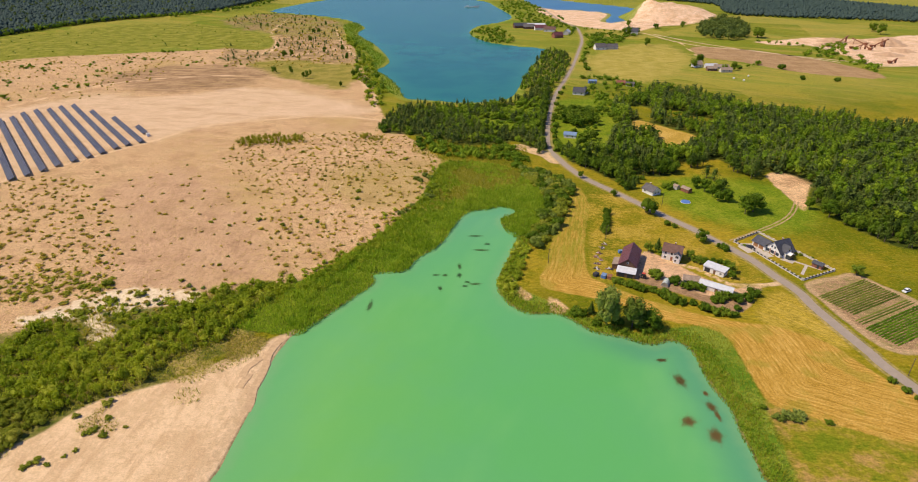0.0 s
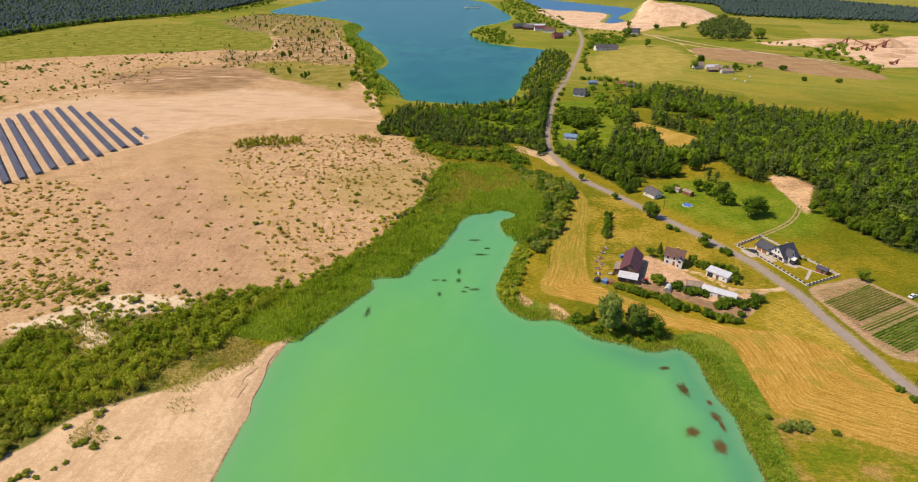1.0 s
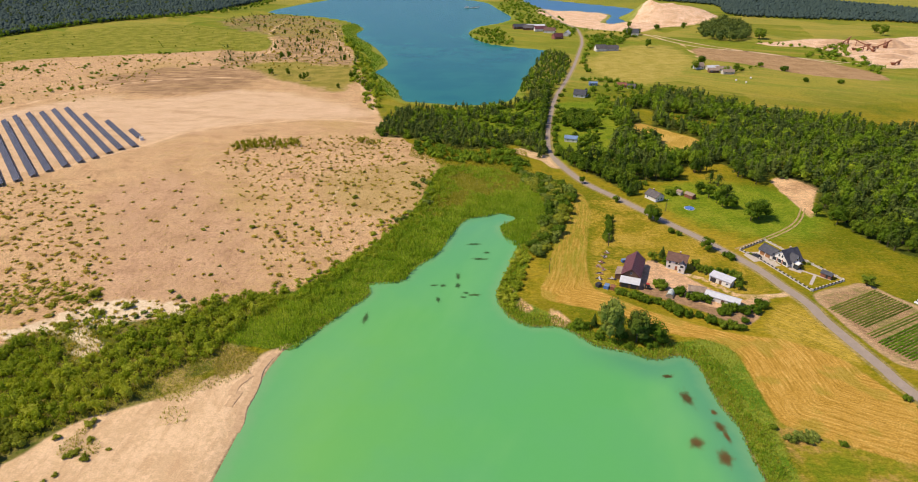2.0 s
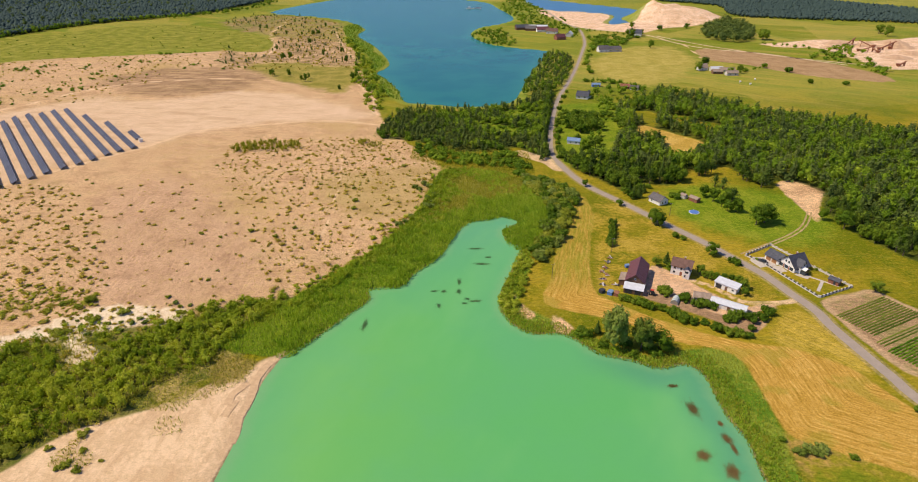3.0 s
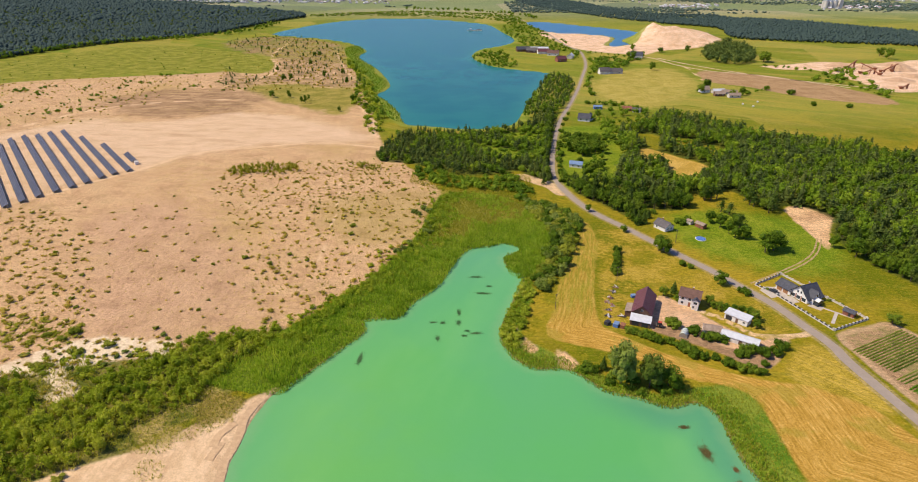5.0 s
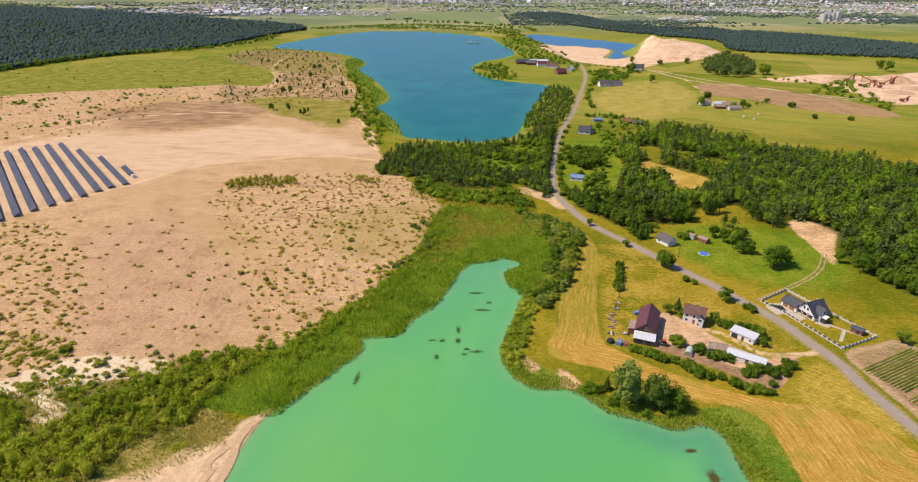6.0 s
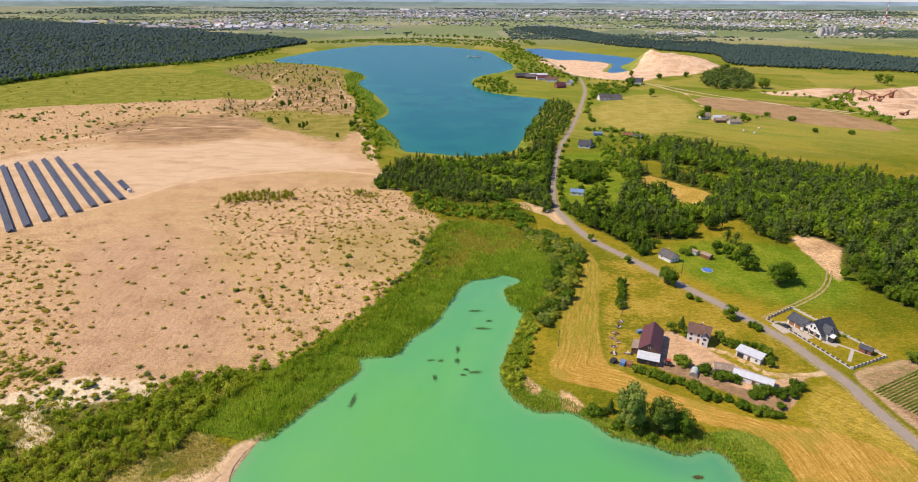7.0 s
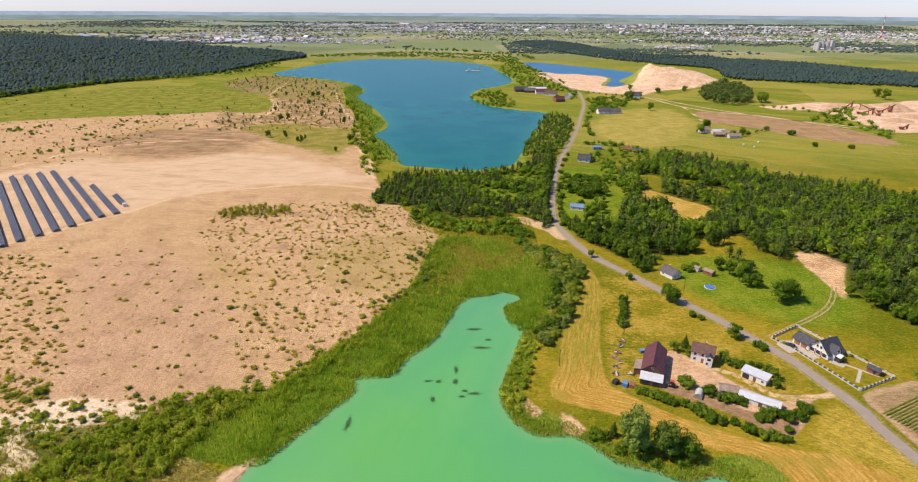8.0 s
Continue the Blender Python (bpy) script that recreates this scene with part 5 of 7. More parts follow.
inland = -signed(lakes[0], q[:, 0], q[:, 1]) + np.array([5 * noise.noise((x * 0.12, y * 0.12, 5.2)) + 2.5 * noise.noise((x * 0.5, y * 0.5, 1.2)) for x, y in q])
pick = rng.uniform(size=len(q)) < 0.5
growth("reeds", "band of green reeds along the bank", "reeds", q[(inland < 6) & pick], tufts, (0.8, 1.9), REED, 0.85)
growth("reeds", "olive sedge among the reeds along the bank", "reeds", q[(inland < 6) & ~pick], tufts, (0.7, 1.6), SEDGES, 0.85)
growth("rank_grass", "rank dark green grass between reeds and field", "grass", q[inland >= 6][::2], tufts, (0.35, 0.9), SEDGES, 1.3)

# scrub on the sand
def off_panels(p):
    return p[~((p[:, 0] < -205) & (p[:, 0] * 0.762 + p[:, 1] * 0.648 > 38))]


p = off_panels(np.concatenate((scatter(SCRUB_LEFT, 4.4, 0.5, lumpy=0.36, seed=9), scatter(SCRUB_RIGHT, 4.4, 0.5, lumpy=0.34, seed=19), scatter(BARE, 11, 0.5))))
growth("sand_scrub", "olive bushes scattered over the sand", "bushes", p, small, (0.5, 1.5), SCRUB, 1.9)
p = np.concatenate((scatter(SCRUB_LEFT, 9, 0.5, lumpy=0.2, seed=4), scatter(SCRUB_RIGHT, 13, 0.5, lumpy=0.2, seed=14)))
growth("sand_scrub", "larger yellow-green bushes on the sand", "bushes", off_panels(p), bushes, (0.9, 2.0), SCRUB, 1.7)
growth("sand_scrub", "thick olive scrub above the white sand", "bushes", scatter(SCRUB_DENSE, 2.9, 0.5, lumpy=0.1), thin_bushes, (0.6, 1.8), SEDGES, 1.7)
p = scatter(SAND_PLAIN, 3.0, 0.5, 2, lumpy=0.18, seed=3)
p = off_panels(p[p[:, 1] < 430])
growth("dry_tufts", "small dry tufts scattered over the sand", "grass tufts", p, tufts, (0.25, 0.7), SCRUB, 1.3)
p = scatter(SAND_PLAIN, 9, 0.5, 2, lumpy=0.62, seed=2)
p = p[(p[:, 1] > 700) | ((p[:, 1] > 540) & (p[:, 0] < -330))]
growth("sand_scrub", "bushes scattered over the far sand", "bushes", p, small, (0.8, 2.4), SCRUB, 1.4)
growth("sand_scrub", "young pines on the sandy heath", "bushes", scatter(SANDY_HEATH, 13, 0.5, lumpy=0.62, seed=3), pines, (3, 7), PINE, 1.3)
growth("sand_scrub", "olive bushes on the sandy heath", "bushes", scatter(SANDY_HEATH, 12, 0.5, lumpy=0.58, seed=23), thin_bushes, (1.2, 3.2), SCRUB, 1.3)
p = np.array([(-477, 680), (-405, 592), (-508, 693), (-481, 714), (-405, 667), (-411, 750), (-397, 718), (-369, 642), (-471, 621), (-421, 543), (-497, 693), (-411, 623), (-407, 640), (-438, 706), (-390, 751), (-388, 801),
              (-361, 815), (-318, 727), (-302, 743), (-268, 702), (-394, 585), (-516, 682), (-468, 605), (-415, 577)])
p = np.repeat(p, 5, axis=0) + rng.normal(0, 8, (5 * len(p), 2))
growth("sand_scrub", "clustered green bushes on the far sand", "bushes", p, thin_bushes, (1.5, 4.2), LEAF, 1.1)
growth("sand_scrub", "sparse dark bushes on the far meadow", "bushes", scatter(GRASS_WEST, 22, 0.5, 6, lumpy=0.66), small, (0.8, 2.4), LEAF, 1.3)
growth("sand_scrub", "small olive bushes dotted over the white sand", "bushes", scatter(WHITE_SAND, 4.2, 0.5, -3, lumpy=0.15, seed=8), bushes, (0.7, 1.7), SCRUB, 1.5)
growth("dry_tufts", "small tufts on the white sand", "grass tufts", scatter(WHITE_SAND, 4.5, 0.5, 0.5, lumpy=0.4), tufts, (0.2, 0.6), SEDGES, 1.4)

# ---- building materials ----
WHITE = plain("white_render", (0.62, 0.60, 0.56), (0.78, 0.76, 0.72), 0.7, 0.8)
MAROON = ribbed("maroon_sheet_roof", (0.10, 0.035, 0.040), (0.17, 0.060, 0.065), 0.45, 0, 0.45)
BROWN_ROOF = ribbed("brown_tile_roof", (0.12, 0.065, 0.048), (0.19, 0.105, 0.08), 0.35, 1, 0.7)
GREY_SHEET = ribbed("grey_fibre_sheet", (0.50, 0.51, 0.53), (0.60, 0.61, 0.63), 0.5, 0, 0.6, 0.0, 0.008)
OLD_SHEET = ribbed("weathered_fibre_sheet", (0.24, 0.17, 0.12), (0.38, 0.29, 0.22), 0.5, 0, 0.8)
DARK_TILE = ribbed("dark_slate_tiles", (0.045, 0.048, 0.06), (0.085, 0.088, 0.105), 0.35, 1, 0.55)
CABIN_ROOF = ribbed("grey_brown_roof", (0.085, 0.075, 0.075), (0.15, 0.135, 0.13), 0.4, 0, 0.7)
BLUE_ROOF = ribbed("blue_sheet_roof", (0.13, 0.21, 0.36), (0.21, 0.31, 0.46), 0.4, 0, 0.5)
PLANKS = ribbed("brown_boards", (0.12, 0.065, 0.04), (0.22, 0.125, 0.08), 0.18, 0, 0.85, 0.0, 0.012)
REDWOOD = ribbed("red_brown_boards", (0.20, 0.075, 0.045), (0.32, 0.13, 0.08), 0.18, 0, 0.8, 0.0, 0.012)
GARAGE = ribbed("brown_garage_door", (0.25, 0.12, 0.05), (0.36, 0.18, 0.08), 0.5, 2, 0.6)
FRAME = plain("window_frame_white", (0.70, 0.70, 0.68), (0.80, 0.80, 0.78), 3, 0.5, bump=0)
DARK = plain("dark_steel", (0.035, 0.035, 0.04), (0.07, 0.07, 0.075), 3, 0.5, 0.3)
PAVING = plain("pale_paving", (0.42, 0.36, 0.29), (0.56, 0.49, 0.41), 0.8, 0.9)
CONCRETE = plain("pale_concrete", (0.46, 0.43, 0.38), (0.62, 0.58, 0.52), 1.0, 0.9)
GALV = plain("galvanised_steel", (0.40, 0.41, 0.42), (0.55, 0.56, 0.57), 2, 0.45, 0.8)
BLUE_TARP = plain("blue_tarpaulin", (0.05, 0.13, 0.36), (0.12, 0.24, 0.52), 1.5, 0.5)
RED_PAINT = plain("red_paint", (0.42, 0.05, 0.03), (0.58, 0.09, 0.05), 2, 0.45)
RUST = plain("rusty_steel", (0.20, 0.08, 0.04), (0.36, 0.16, 0.09), 2, 0.8)
TYRE = plain("black_rubber", (0.02, 0.02, 0.02), (0.04, 0.04, 0.04), 4, 0.85)
BARK = plain("bark", (0.07, 0.05, 0.035), (0.16, 0.12, 0.085), 6, 0.95, 0.0, 30, 0.03)
FILM = plain("greenhouse_film", (0.42, 0.46, 0.42), (0.58, 0.62, 0.57), 2, 0.35)
k = Mat("window_glass", 0.08)
k.color((0.03, 0.04, 0.05)).b.inputs["Specular IOR Level"].default_value = 0.6
GLASS = k.m
k = Mat("solar_cells", 0.5)
s = k.n.new("ShaderNodeSeparateXYZ")
k.l.new(k.local(), s.inputs[0])
seam = k.math("MULTIPLY", k.range(k.math("SINE", k.math("MULTIPLY", s.outputs[0], 2 * math.pi / 1.0)), -1, -0.985), k.range(k.math("SINE", k.math("MULTIPLY", s.outputs[1], 2 * math.pi / 0.98)), -0.97, -0.85))
k.color(k.mix(seam, (0.22, 0.22, 0.24), k.ramp(k.each(), (0.2, (0.024, 0.027, 0.045)), (0.8, (0.045, 0.048, 0.066)))))
k.b.inputs["Specular IOR Level"].default_value = 0.2
CELLS = k.m


# ---- buildings ----
def place(x, y, turn=0.0, sink=0.0):
    return pose(x, y, float(land_height(np.array([x]), np.array([y]))[0]) - sink, 0, 0, turn)


def window(parent, x, y, z, w, h, side):
    """A window set in a wall; side: 'x' when the wall faces along x, 'y' along y; its sign says which way."""
    sx, sy = (0.16, w) if abs(side) == 1 else (w, 0.16)
    fr = part("window", box(sx, sy, h, x, y, z, 0.01), FRAME, parent)
    g = 0.05 * (1 if side > 0 else -1)
    gx, gy = (x + g, y) if abs(side) == 1 else (x, y + g)
    gsx, gsy = (0.10, w - 0.16) if abs(side) == 1 else (w - 0.16, 0.10)
    part("pane", box(gsx, gsy, h - 0.16, gx, gy, z + 0.08), GLASS, fr)


def gable(name, label, category, x, y, turn, L, W, eave, ridge, walls, roof, over=0.45, windows=(), doors=(), chimney=None, group="", hip=0.0):
    """A building with its ridge along local x. windows and doors: (side, along, z, width, height); side 1, -1: gable ends, 2, -2: long sides."""
    ob = thing(name, place(x, y, turn), label, category, group)
    part("wall", prism([(-W / 2, -0.2), (W / 2, -0.2), (W / 2, eave), (0, ridge - 0.12), (-W / 2, eave)], L), walls, ob)
    rise = (ridge - eave) / (W / 2)
    for s in (-1, 1):
        y1, z1 = s * (W / 2 + over), eave - rise * over
        part("roof", prism([(0, ridge), (y1, z1), (y1, z1 + 0.16), (0, ridge + 0.18)], L + 2 * over), roof, ob)
    part("ridge_cap", box(L + 2 * over, 0.3, 0.08, 0, 0, ridge + 0.16, 0.03), roof, ob)
    for sd, at, z, w, h in windows:
        if abs(sd) == 1:
            window(ob, sd * L / 2, at, z, w, h, sd)
        else:
            window(ob, at, sd / 2 * W / 2, z, w, h, sd)
    for sd, at, w, h, m in doors:
        if abs(sd) == 1:
            part("door", box(0.14, w, h, sd * L / 2, at, 0, 0.01), m, ob)
        else:
            part("door", box(w, 0.14, h, at, sd / 2 * W / 2, 0, 0.01), m, ob)
    if chimney:
        cx, cy = chimney
        zc = ridge - rise * abs(cy)
        ch = part("chimney", box(0.6, 0.6, 1.5, cx, cy, zc - 0.4, 0.02), RUST, ob)
        part("chimney_cap", box(0.75, 0.75, 0.12, cx, cy, zc + 1.1, 0.02), CONCRETE, ch)
    return ob


def lean(name, label, category, x, y, turn, L, W, front, back, walls, roof, over=0.3, windows=(), doors=()):
    """A shed with one slope; the front is the side of negative local y."""
    ob = thing(name, place(x, y, turn), label, category)
    part("wall", prism([(-W / 2, -0.2), (W / 2, -0.2), (W / 2, back), (-W / 2, front)], L), walls, ob)
    r = (back - front) / W
    part("roof", prism([(-W / 2 - over, front - r * over + 0.01), (W / 2 + over, back + r * over + 0.01), (W / 2 + over, back + r * over + 0.15), (-W / 2 - over, front - r * over + 0.15)], L + 2 * over), roof, ob)
    for at, z, w, h in windows:
        window(ob, at, -W / 2, z, w, h, -2)
    for at, w, h, m in doors:
        part("door", box(w, 0.14, h, at, -W / 2, 0, 0.01), m, ob)
    return ob


# farm
gable("barn", "large barn with maroon sheet-metal roof and brown board walls", "barn", 75.6, 231.2, 68, 17.0, 7.4, 3.9, 7.0, PLANKS, MAROON, 0.5,
      doors=((-2, -3.0, 2.8, 3.0, REDWOOD), (2, 2.0, 2.4, 2.6, REDWOOD)), windows=((1, 0, 4.2, 0.9, 0.9), (-1, 0, 4.4, 0.9, 0.9)))
lean("lean_to", "open lean-to with pale grey sheet roof against the barn", "shed", 71.6, 220.9, -22, 7.8, 3.6, 2.3, 3.2, PLANKS, GREY_SHEET, 0.3,
     doors=((-1.8, 2.6, 1.9, DARK), (1.9, 2.4, 1.8, DARK)))
lean("barn_annexe", "low annexe with weathered brown roof beside the barn", "shed", 69.6, 229.8, -112 + 180, 6.6, 3.2, 2.9, 2.3, PLANKS, OLD_SHEET, 0.25)
gable("farmhouse", "two-storey white farmhouse with brown roof by the yard", "house", 97.2, 238.0, -28, 8.2, 7.0, 4.5, 6.7, WHITE, BROWN_ROOF, 0.45,
      windows=((-2, -2.6, 2.9, 1.1, 1.2), (-2, 0.2, 2.9, 1.1, 1.2), (-2, -2.6, 0.8, 1.1, 1.2), (1, -1.4, 2.9, 1.0, 1.2), (1, 1.5, 0.9, 1.0, 1.2), (2, -1.5, 3.2, 1.1, 1.3), (2, 1.5, 0.9, 1.1, 1.3)),
      doors=((-2, 0.3, 1.0, 2.1, REDWOOD),), chimney=(0.6, 0.4))
ob = gable("porch", "white two-storey porch with dark roof on the farmhouse", "porch", 97.6, 232.9, 62, 2.0, 2.6, 4.2, 5.0, WHITE, DARK_TILE, 0.25, windows=((-1, 0, 2.7, 1.5, 1.2), (-1, 0.5, 0.8, 0.8, 1.2)))
lean("white_shed", "long white outbuilding with pale blue-grey sheet roof", "shed", 112.0, 224.2, -46, 9.2, 4.0, 2.6, 3.2, WHITE, GREY_SHEET, 0.35,
     windows=((3.2, 1.0, 1.0, 0.8),), doors=((-2.8, 2.4, 2.0, DARK), (0.4, 1.0, 2.0, PLANKS)))
gable("brown_shed", "low shed with weathered brown roof among bushes", "shed", 98.1, 215.2, -17, 6.6, 4.6, 2.3, 3.3, CONCRETE, OLD_SHEET, 0.3)
gable("long_shed", "long low shed with pale grey sheet roof and white walls", "shed", 106.6, 209.3, -34, 13.2, 4.4, 2.2, 3.1, WHITE, GREY_SHEET, 0.3,
      doors=((-2, -4.2, 1.2, 1.8, PLANKS), (-2, 0.5, 1.2, 1.8, PLANKS)), windows=((-2, 4.2, 0.9, 1.0, 0.7),))

# white house across the road
gable("white_house", "white house with steep dark slate roof and gable front", "house", 149.4, 243.4, 22, 8.4, 8.8, 2.5, 6.6, WHITE, DARK_TILE, 0.7,
      windows=((-1, -2.7, 0.4, 2.0, 1.7), (-1, 0.0, 0.4, 2.0, 1.7), (-1, 2.7, 0.4, 2.0, 1.7), (-1, 0.8, 3.2, 1.0, 1.3), (-1, -0.8, 3.2, 1.0, 1.3), (-2, -2.2, 0.7, 1.6, 1.4), (-2, 2.2, 0.7, 1.6, 1.4)),
      doors=((-1, 1.35, 0.5, 2.3, REDWOOD), (-1, -1.35, 0.5, 2.3, REDWOOD)),
      chimney=(1.5, 0.8))
gable("garage", "garage wing with hipped dark slate roof and brown doors", "garage", 144.8, 249.6, -65, 7.4, 6.2, 2.4, 4.4, WHITE, DARK_TILE, 0.5,
      doors=((-2, -1.7, 2.5, 2.0, GARAGE), (-2, 1.3, 2.5, 2.0, GARAGE)))
ob = gable("house_porch", "dark glazed porch beside the white house", "porch", 150.9, 237.6, -65, 3.6, 2.6, 2.5, 3.2, GLASS, WHITE, 0.25)
gable("dormer_wing", "side dormer with dark slate roof on the white house", "dormer", 150.2, 239.4, -65, 3.2, 3.4, 3.3, 5.9, WHITE, DARK_TILE, 0.3, windows=((1, 0, 3.4, 1.2, 1.2),))
gable("garden_shed", "brown garden shed with dark roof at the fence", "shed", 160.3, 229.4, -52, 4.2, 3.0, 2.0, 2.7, REDWOOD, DARK_TILE, 0.35, doors=((-2, 0.5, 0.9, 1.9, DARK),))


def fence(label, a, b, pillar, panel, every=2.2, high=1.0, wide=0.6):
    """Pillars with infill panels between two points of the plan."""
    a, b = Vector((*a, 0)), Vector((*b, 0))
    n = max(1, round((b - a).length / every))
    ob = thing("fence", place(a.x, a.y, math.degrees(math.atan2(b.y - a.y, b.x - a.x))), label, "fence", "fence round the white house's garden")
    step = (b - a).length / n
    post = mesh_from(box(wide, wide, high + 0.2, 0, 0, -0.1, 0.03), pillar)
    infill = mesh_from(box(step - wide, 0.08, high - 0.45, 0, 0, 0.36), panel)
    foot = mesh_from(box(step - wide, 0.26, 0.42, 0, 0, -0.04, 0.02), pillar)
    for i in range(n + 1):
        part("post", post, None, ob).location = (i * step, 0, 0)
        if i < n:
            part("panel", infill, None, ob).location = ((i + 0.5) * step, 0, 0)
            part("plinth", foot, None, ob).location = ((i + 0.5) * step, 0, 0)
    return ob


def mesh_from(bm, material, name="piece"):
    me = bpy.data.meshes.new(name)
    bm.to_mesh(me), bm.free()
    me.materials.append(material)
    return me


fence("garden fence of pale pillars with dark panels along the road", (137.9, 245.0), (147.3, 217.9), CONCRETE, DARK)
fence("garden fence of pale pillars with dark panels beside the plot", (147.9, 217.7), (165.6, 225.8), CONCRETE, DARK)
fence("low garden wall of pale pillars and pale panels towards the meadow", (165.8, 226.6), (149.4, 264.3), CONCRETE, PAVING, 3.0)
fence("garden fence of pale pillars with dark panels near the track", (148.8, 264.4), (133.2, 254.6), CONCRETE, DARK)
fence("short garden fence of pale pillars at the driveway", (132.8, 253.8), (134.6, 250.6), CONCRETE, DARK)


def slab(name, label, corners, material, z=0.06, category="paving"):
    bm = bmesh.new()
    lo = [bm.verts.new((x, y, -0.1)) for x, y in corners]
    hi = [bm.verts.new((x, y, z)) for x, y in corners]
    bm.faces.new(hi)
    for i in range(len(lo)):
        j = (i + 1) % len(lo)
        bm.faces.new((lo[i], lo[j], hi[j], hi[i]))
    bmesh.ops.recalc_face_normals(bm, faces=bm.faces)
    ob = part(name, bm, material)
    return tagged(ob, label, category, kind="structure")


slab("pavement", "pale paved forecourt before the garage", [(132.6, 249.6), (134.6, 242.6), (137.4, 243.6), (142.6, 244.6), (143.0, 247.6), (140.6, 252.6), (135.4, 252.6)], PAVING)
slab("pavement", "pale paved strip along the white house", [(138.6, 244.6), (141.0, 238.2), (145.2, 239.4), (144.2, 244.4)], PAVING, 0.07)
slab("pavement", "pale garden path to the shed", [(151.5, 235.0), (160.5, 226.4), (161.2, 227.2), (152.3, 235.8)], PAVING)
slab("pavement", "pale garden path to the fence", [(155.6, 231.3), (149.4, 223.2), (150.4, 222.4), (156.6, 230.5)], PAVING, 0.07)
slab("pavement", "pale terrace at the porch", [(146.8, 236.4), (150.6, 232.6), (153.4, 235.2), (149.6, 238.6)], PAVING, 0.08)

CROP = foliage("crop_leaves", (0.10, 0.16, 0.02), (0.17, 0.24, 0.03), (0.27, 0.31, 0.05), 0.3, False)
BRIGHT_CROP = foliage("potato_leaves", (0.10, 0.21, 0.015), (0.155, 0.29, 0.022), (0.22, 0.36, 0.03), 0.35, False)


def vegetable_bed(label, a, b, across, rows, gap, leaf, high, full):
    """Planted rows from a towards b, side by side along the direction across; full says how much of each row has come up."""
    a, b = np.array(a, float), np.array(b, float)
    turn = math.degrees(math.atan2(b[1] - a[1], b[0] - a[0]))
    L = float(np.linalg.norm(b - a))
    ob = thing("vegetable_bed", place(a[0], a[1], turn), label, "crop")
    for i in range(rows):
        n = int(L * 7)
        x = np.linspace(0.02 * L, L, n)
        lush = full + 0.45 * np.array([noise.noise((q * 0.16, i * 0.6, across)) + 0.5 * noise.noise((q * 0.7, i * 3.1, 2.0)) for q in x])
        at = np.stack((x, across * (i + 0.5) * gap + rng.normal(0, 0.12, n), rng.uniform(0.06, high, n)), -1)
        v, f = cards(at, np.tile((0, 0, 1.2), (n, 1)), 0.34 * np.clip(lush, 0.3, 1.2))
        y0 = across * (i + 0.5) * gap
        ridge = np.array([(0, y0 - 0.3, 0), (L, y0 - 0.3, 0), (L, y0 + 0.3, 0), (0, y0 + 0.3, 0), (0, y0, 0.16), (L, y0, 0.16)])
        v, f = joined((v, f), (ridge, np.array([(0, 1, 5), (0, 5, 4), (2, 3, 4), (2, 4, 5)])))
        part("planted_ridge", mesh_of("planted_ridge", v, f, leaf), None, ob)
    return ob


vegetable_bed("bed of low green vegetable rows on brown soil", (146.8, 204.8), (174.6, 219.0), -1, 13, 1.2, CROP, 0.35, 0.85)
vegetable_bed("thin strip of young plants between the beds", (151.8, 187.6), (182.6, 203.2), -1, 3, 1.25, CROP, 0.25, 0.5)
vegetable_bed("bed of dense bright green potato rows", (152.6, 182.2), (184.6, 198.9), -1, 11, 1.15, BRIGHT_CROP, 0.45, 1.15)

# cabins and far houses
gable("cabin", "small house with grey-brown roof and white walls on the meadow", "house", 110.2, 317.2, -60, 8.2, 6.4, 2.6, 4.8, WHITE, CABIN_ROOF, 0.45,
      windows=((1, -1.2, 0.9, 1.0, 1.1), (1, 1.2, 0.9, 1.0, 1.1), (-2, -2, 0.9, 1.0, 1.1)), chimney=(-1.5, 0.4))
gable("hut", "reddish wooden hut on the meadow", "hut", 131.4, 319.4, -58, 5.4, 3.2, 2.1, 2.9, REDWOOD, OLD_SHEET, 0.3, doors=((-2, 0.8, 0.9, 1.8, PLANKS),))
gable("hut", "small pale hut beside the reddish one", "hut", 127.0, 324.0, -58, 3.0, 2.6, 2.0, 2.6, CONCRETE, OLD_SHEET, 0.25)
gable("blue_roof_house", "white cabin with bright blue roof by the road", "house", 80.6, 426.6, -18, 9.0, 5.0, 2.6, 4.2, WHITE, BLUE_ROOF, 0.35, windows=((-2, -2, 0.9, 1.2, 1.0), (-2, 2, 0.9, 1.2, 1.0)))
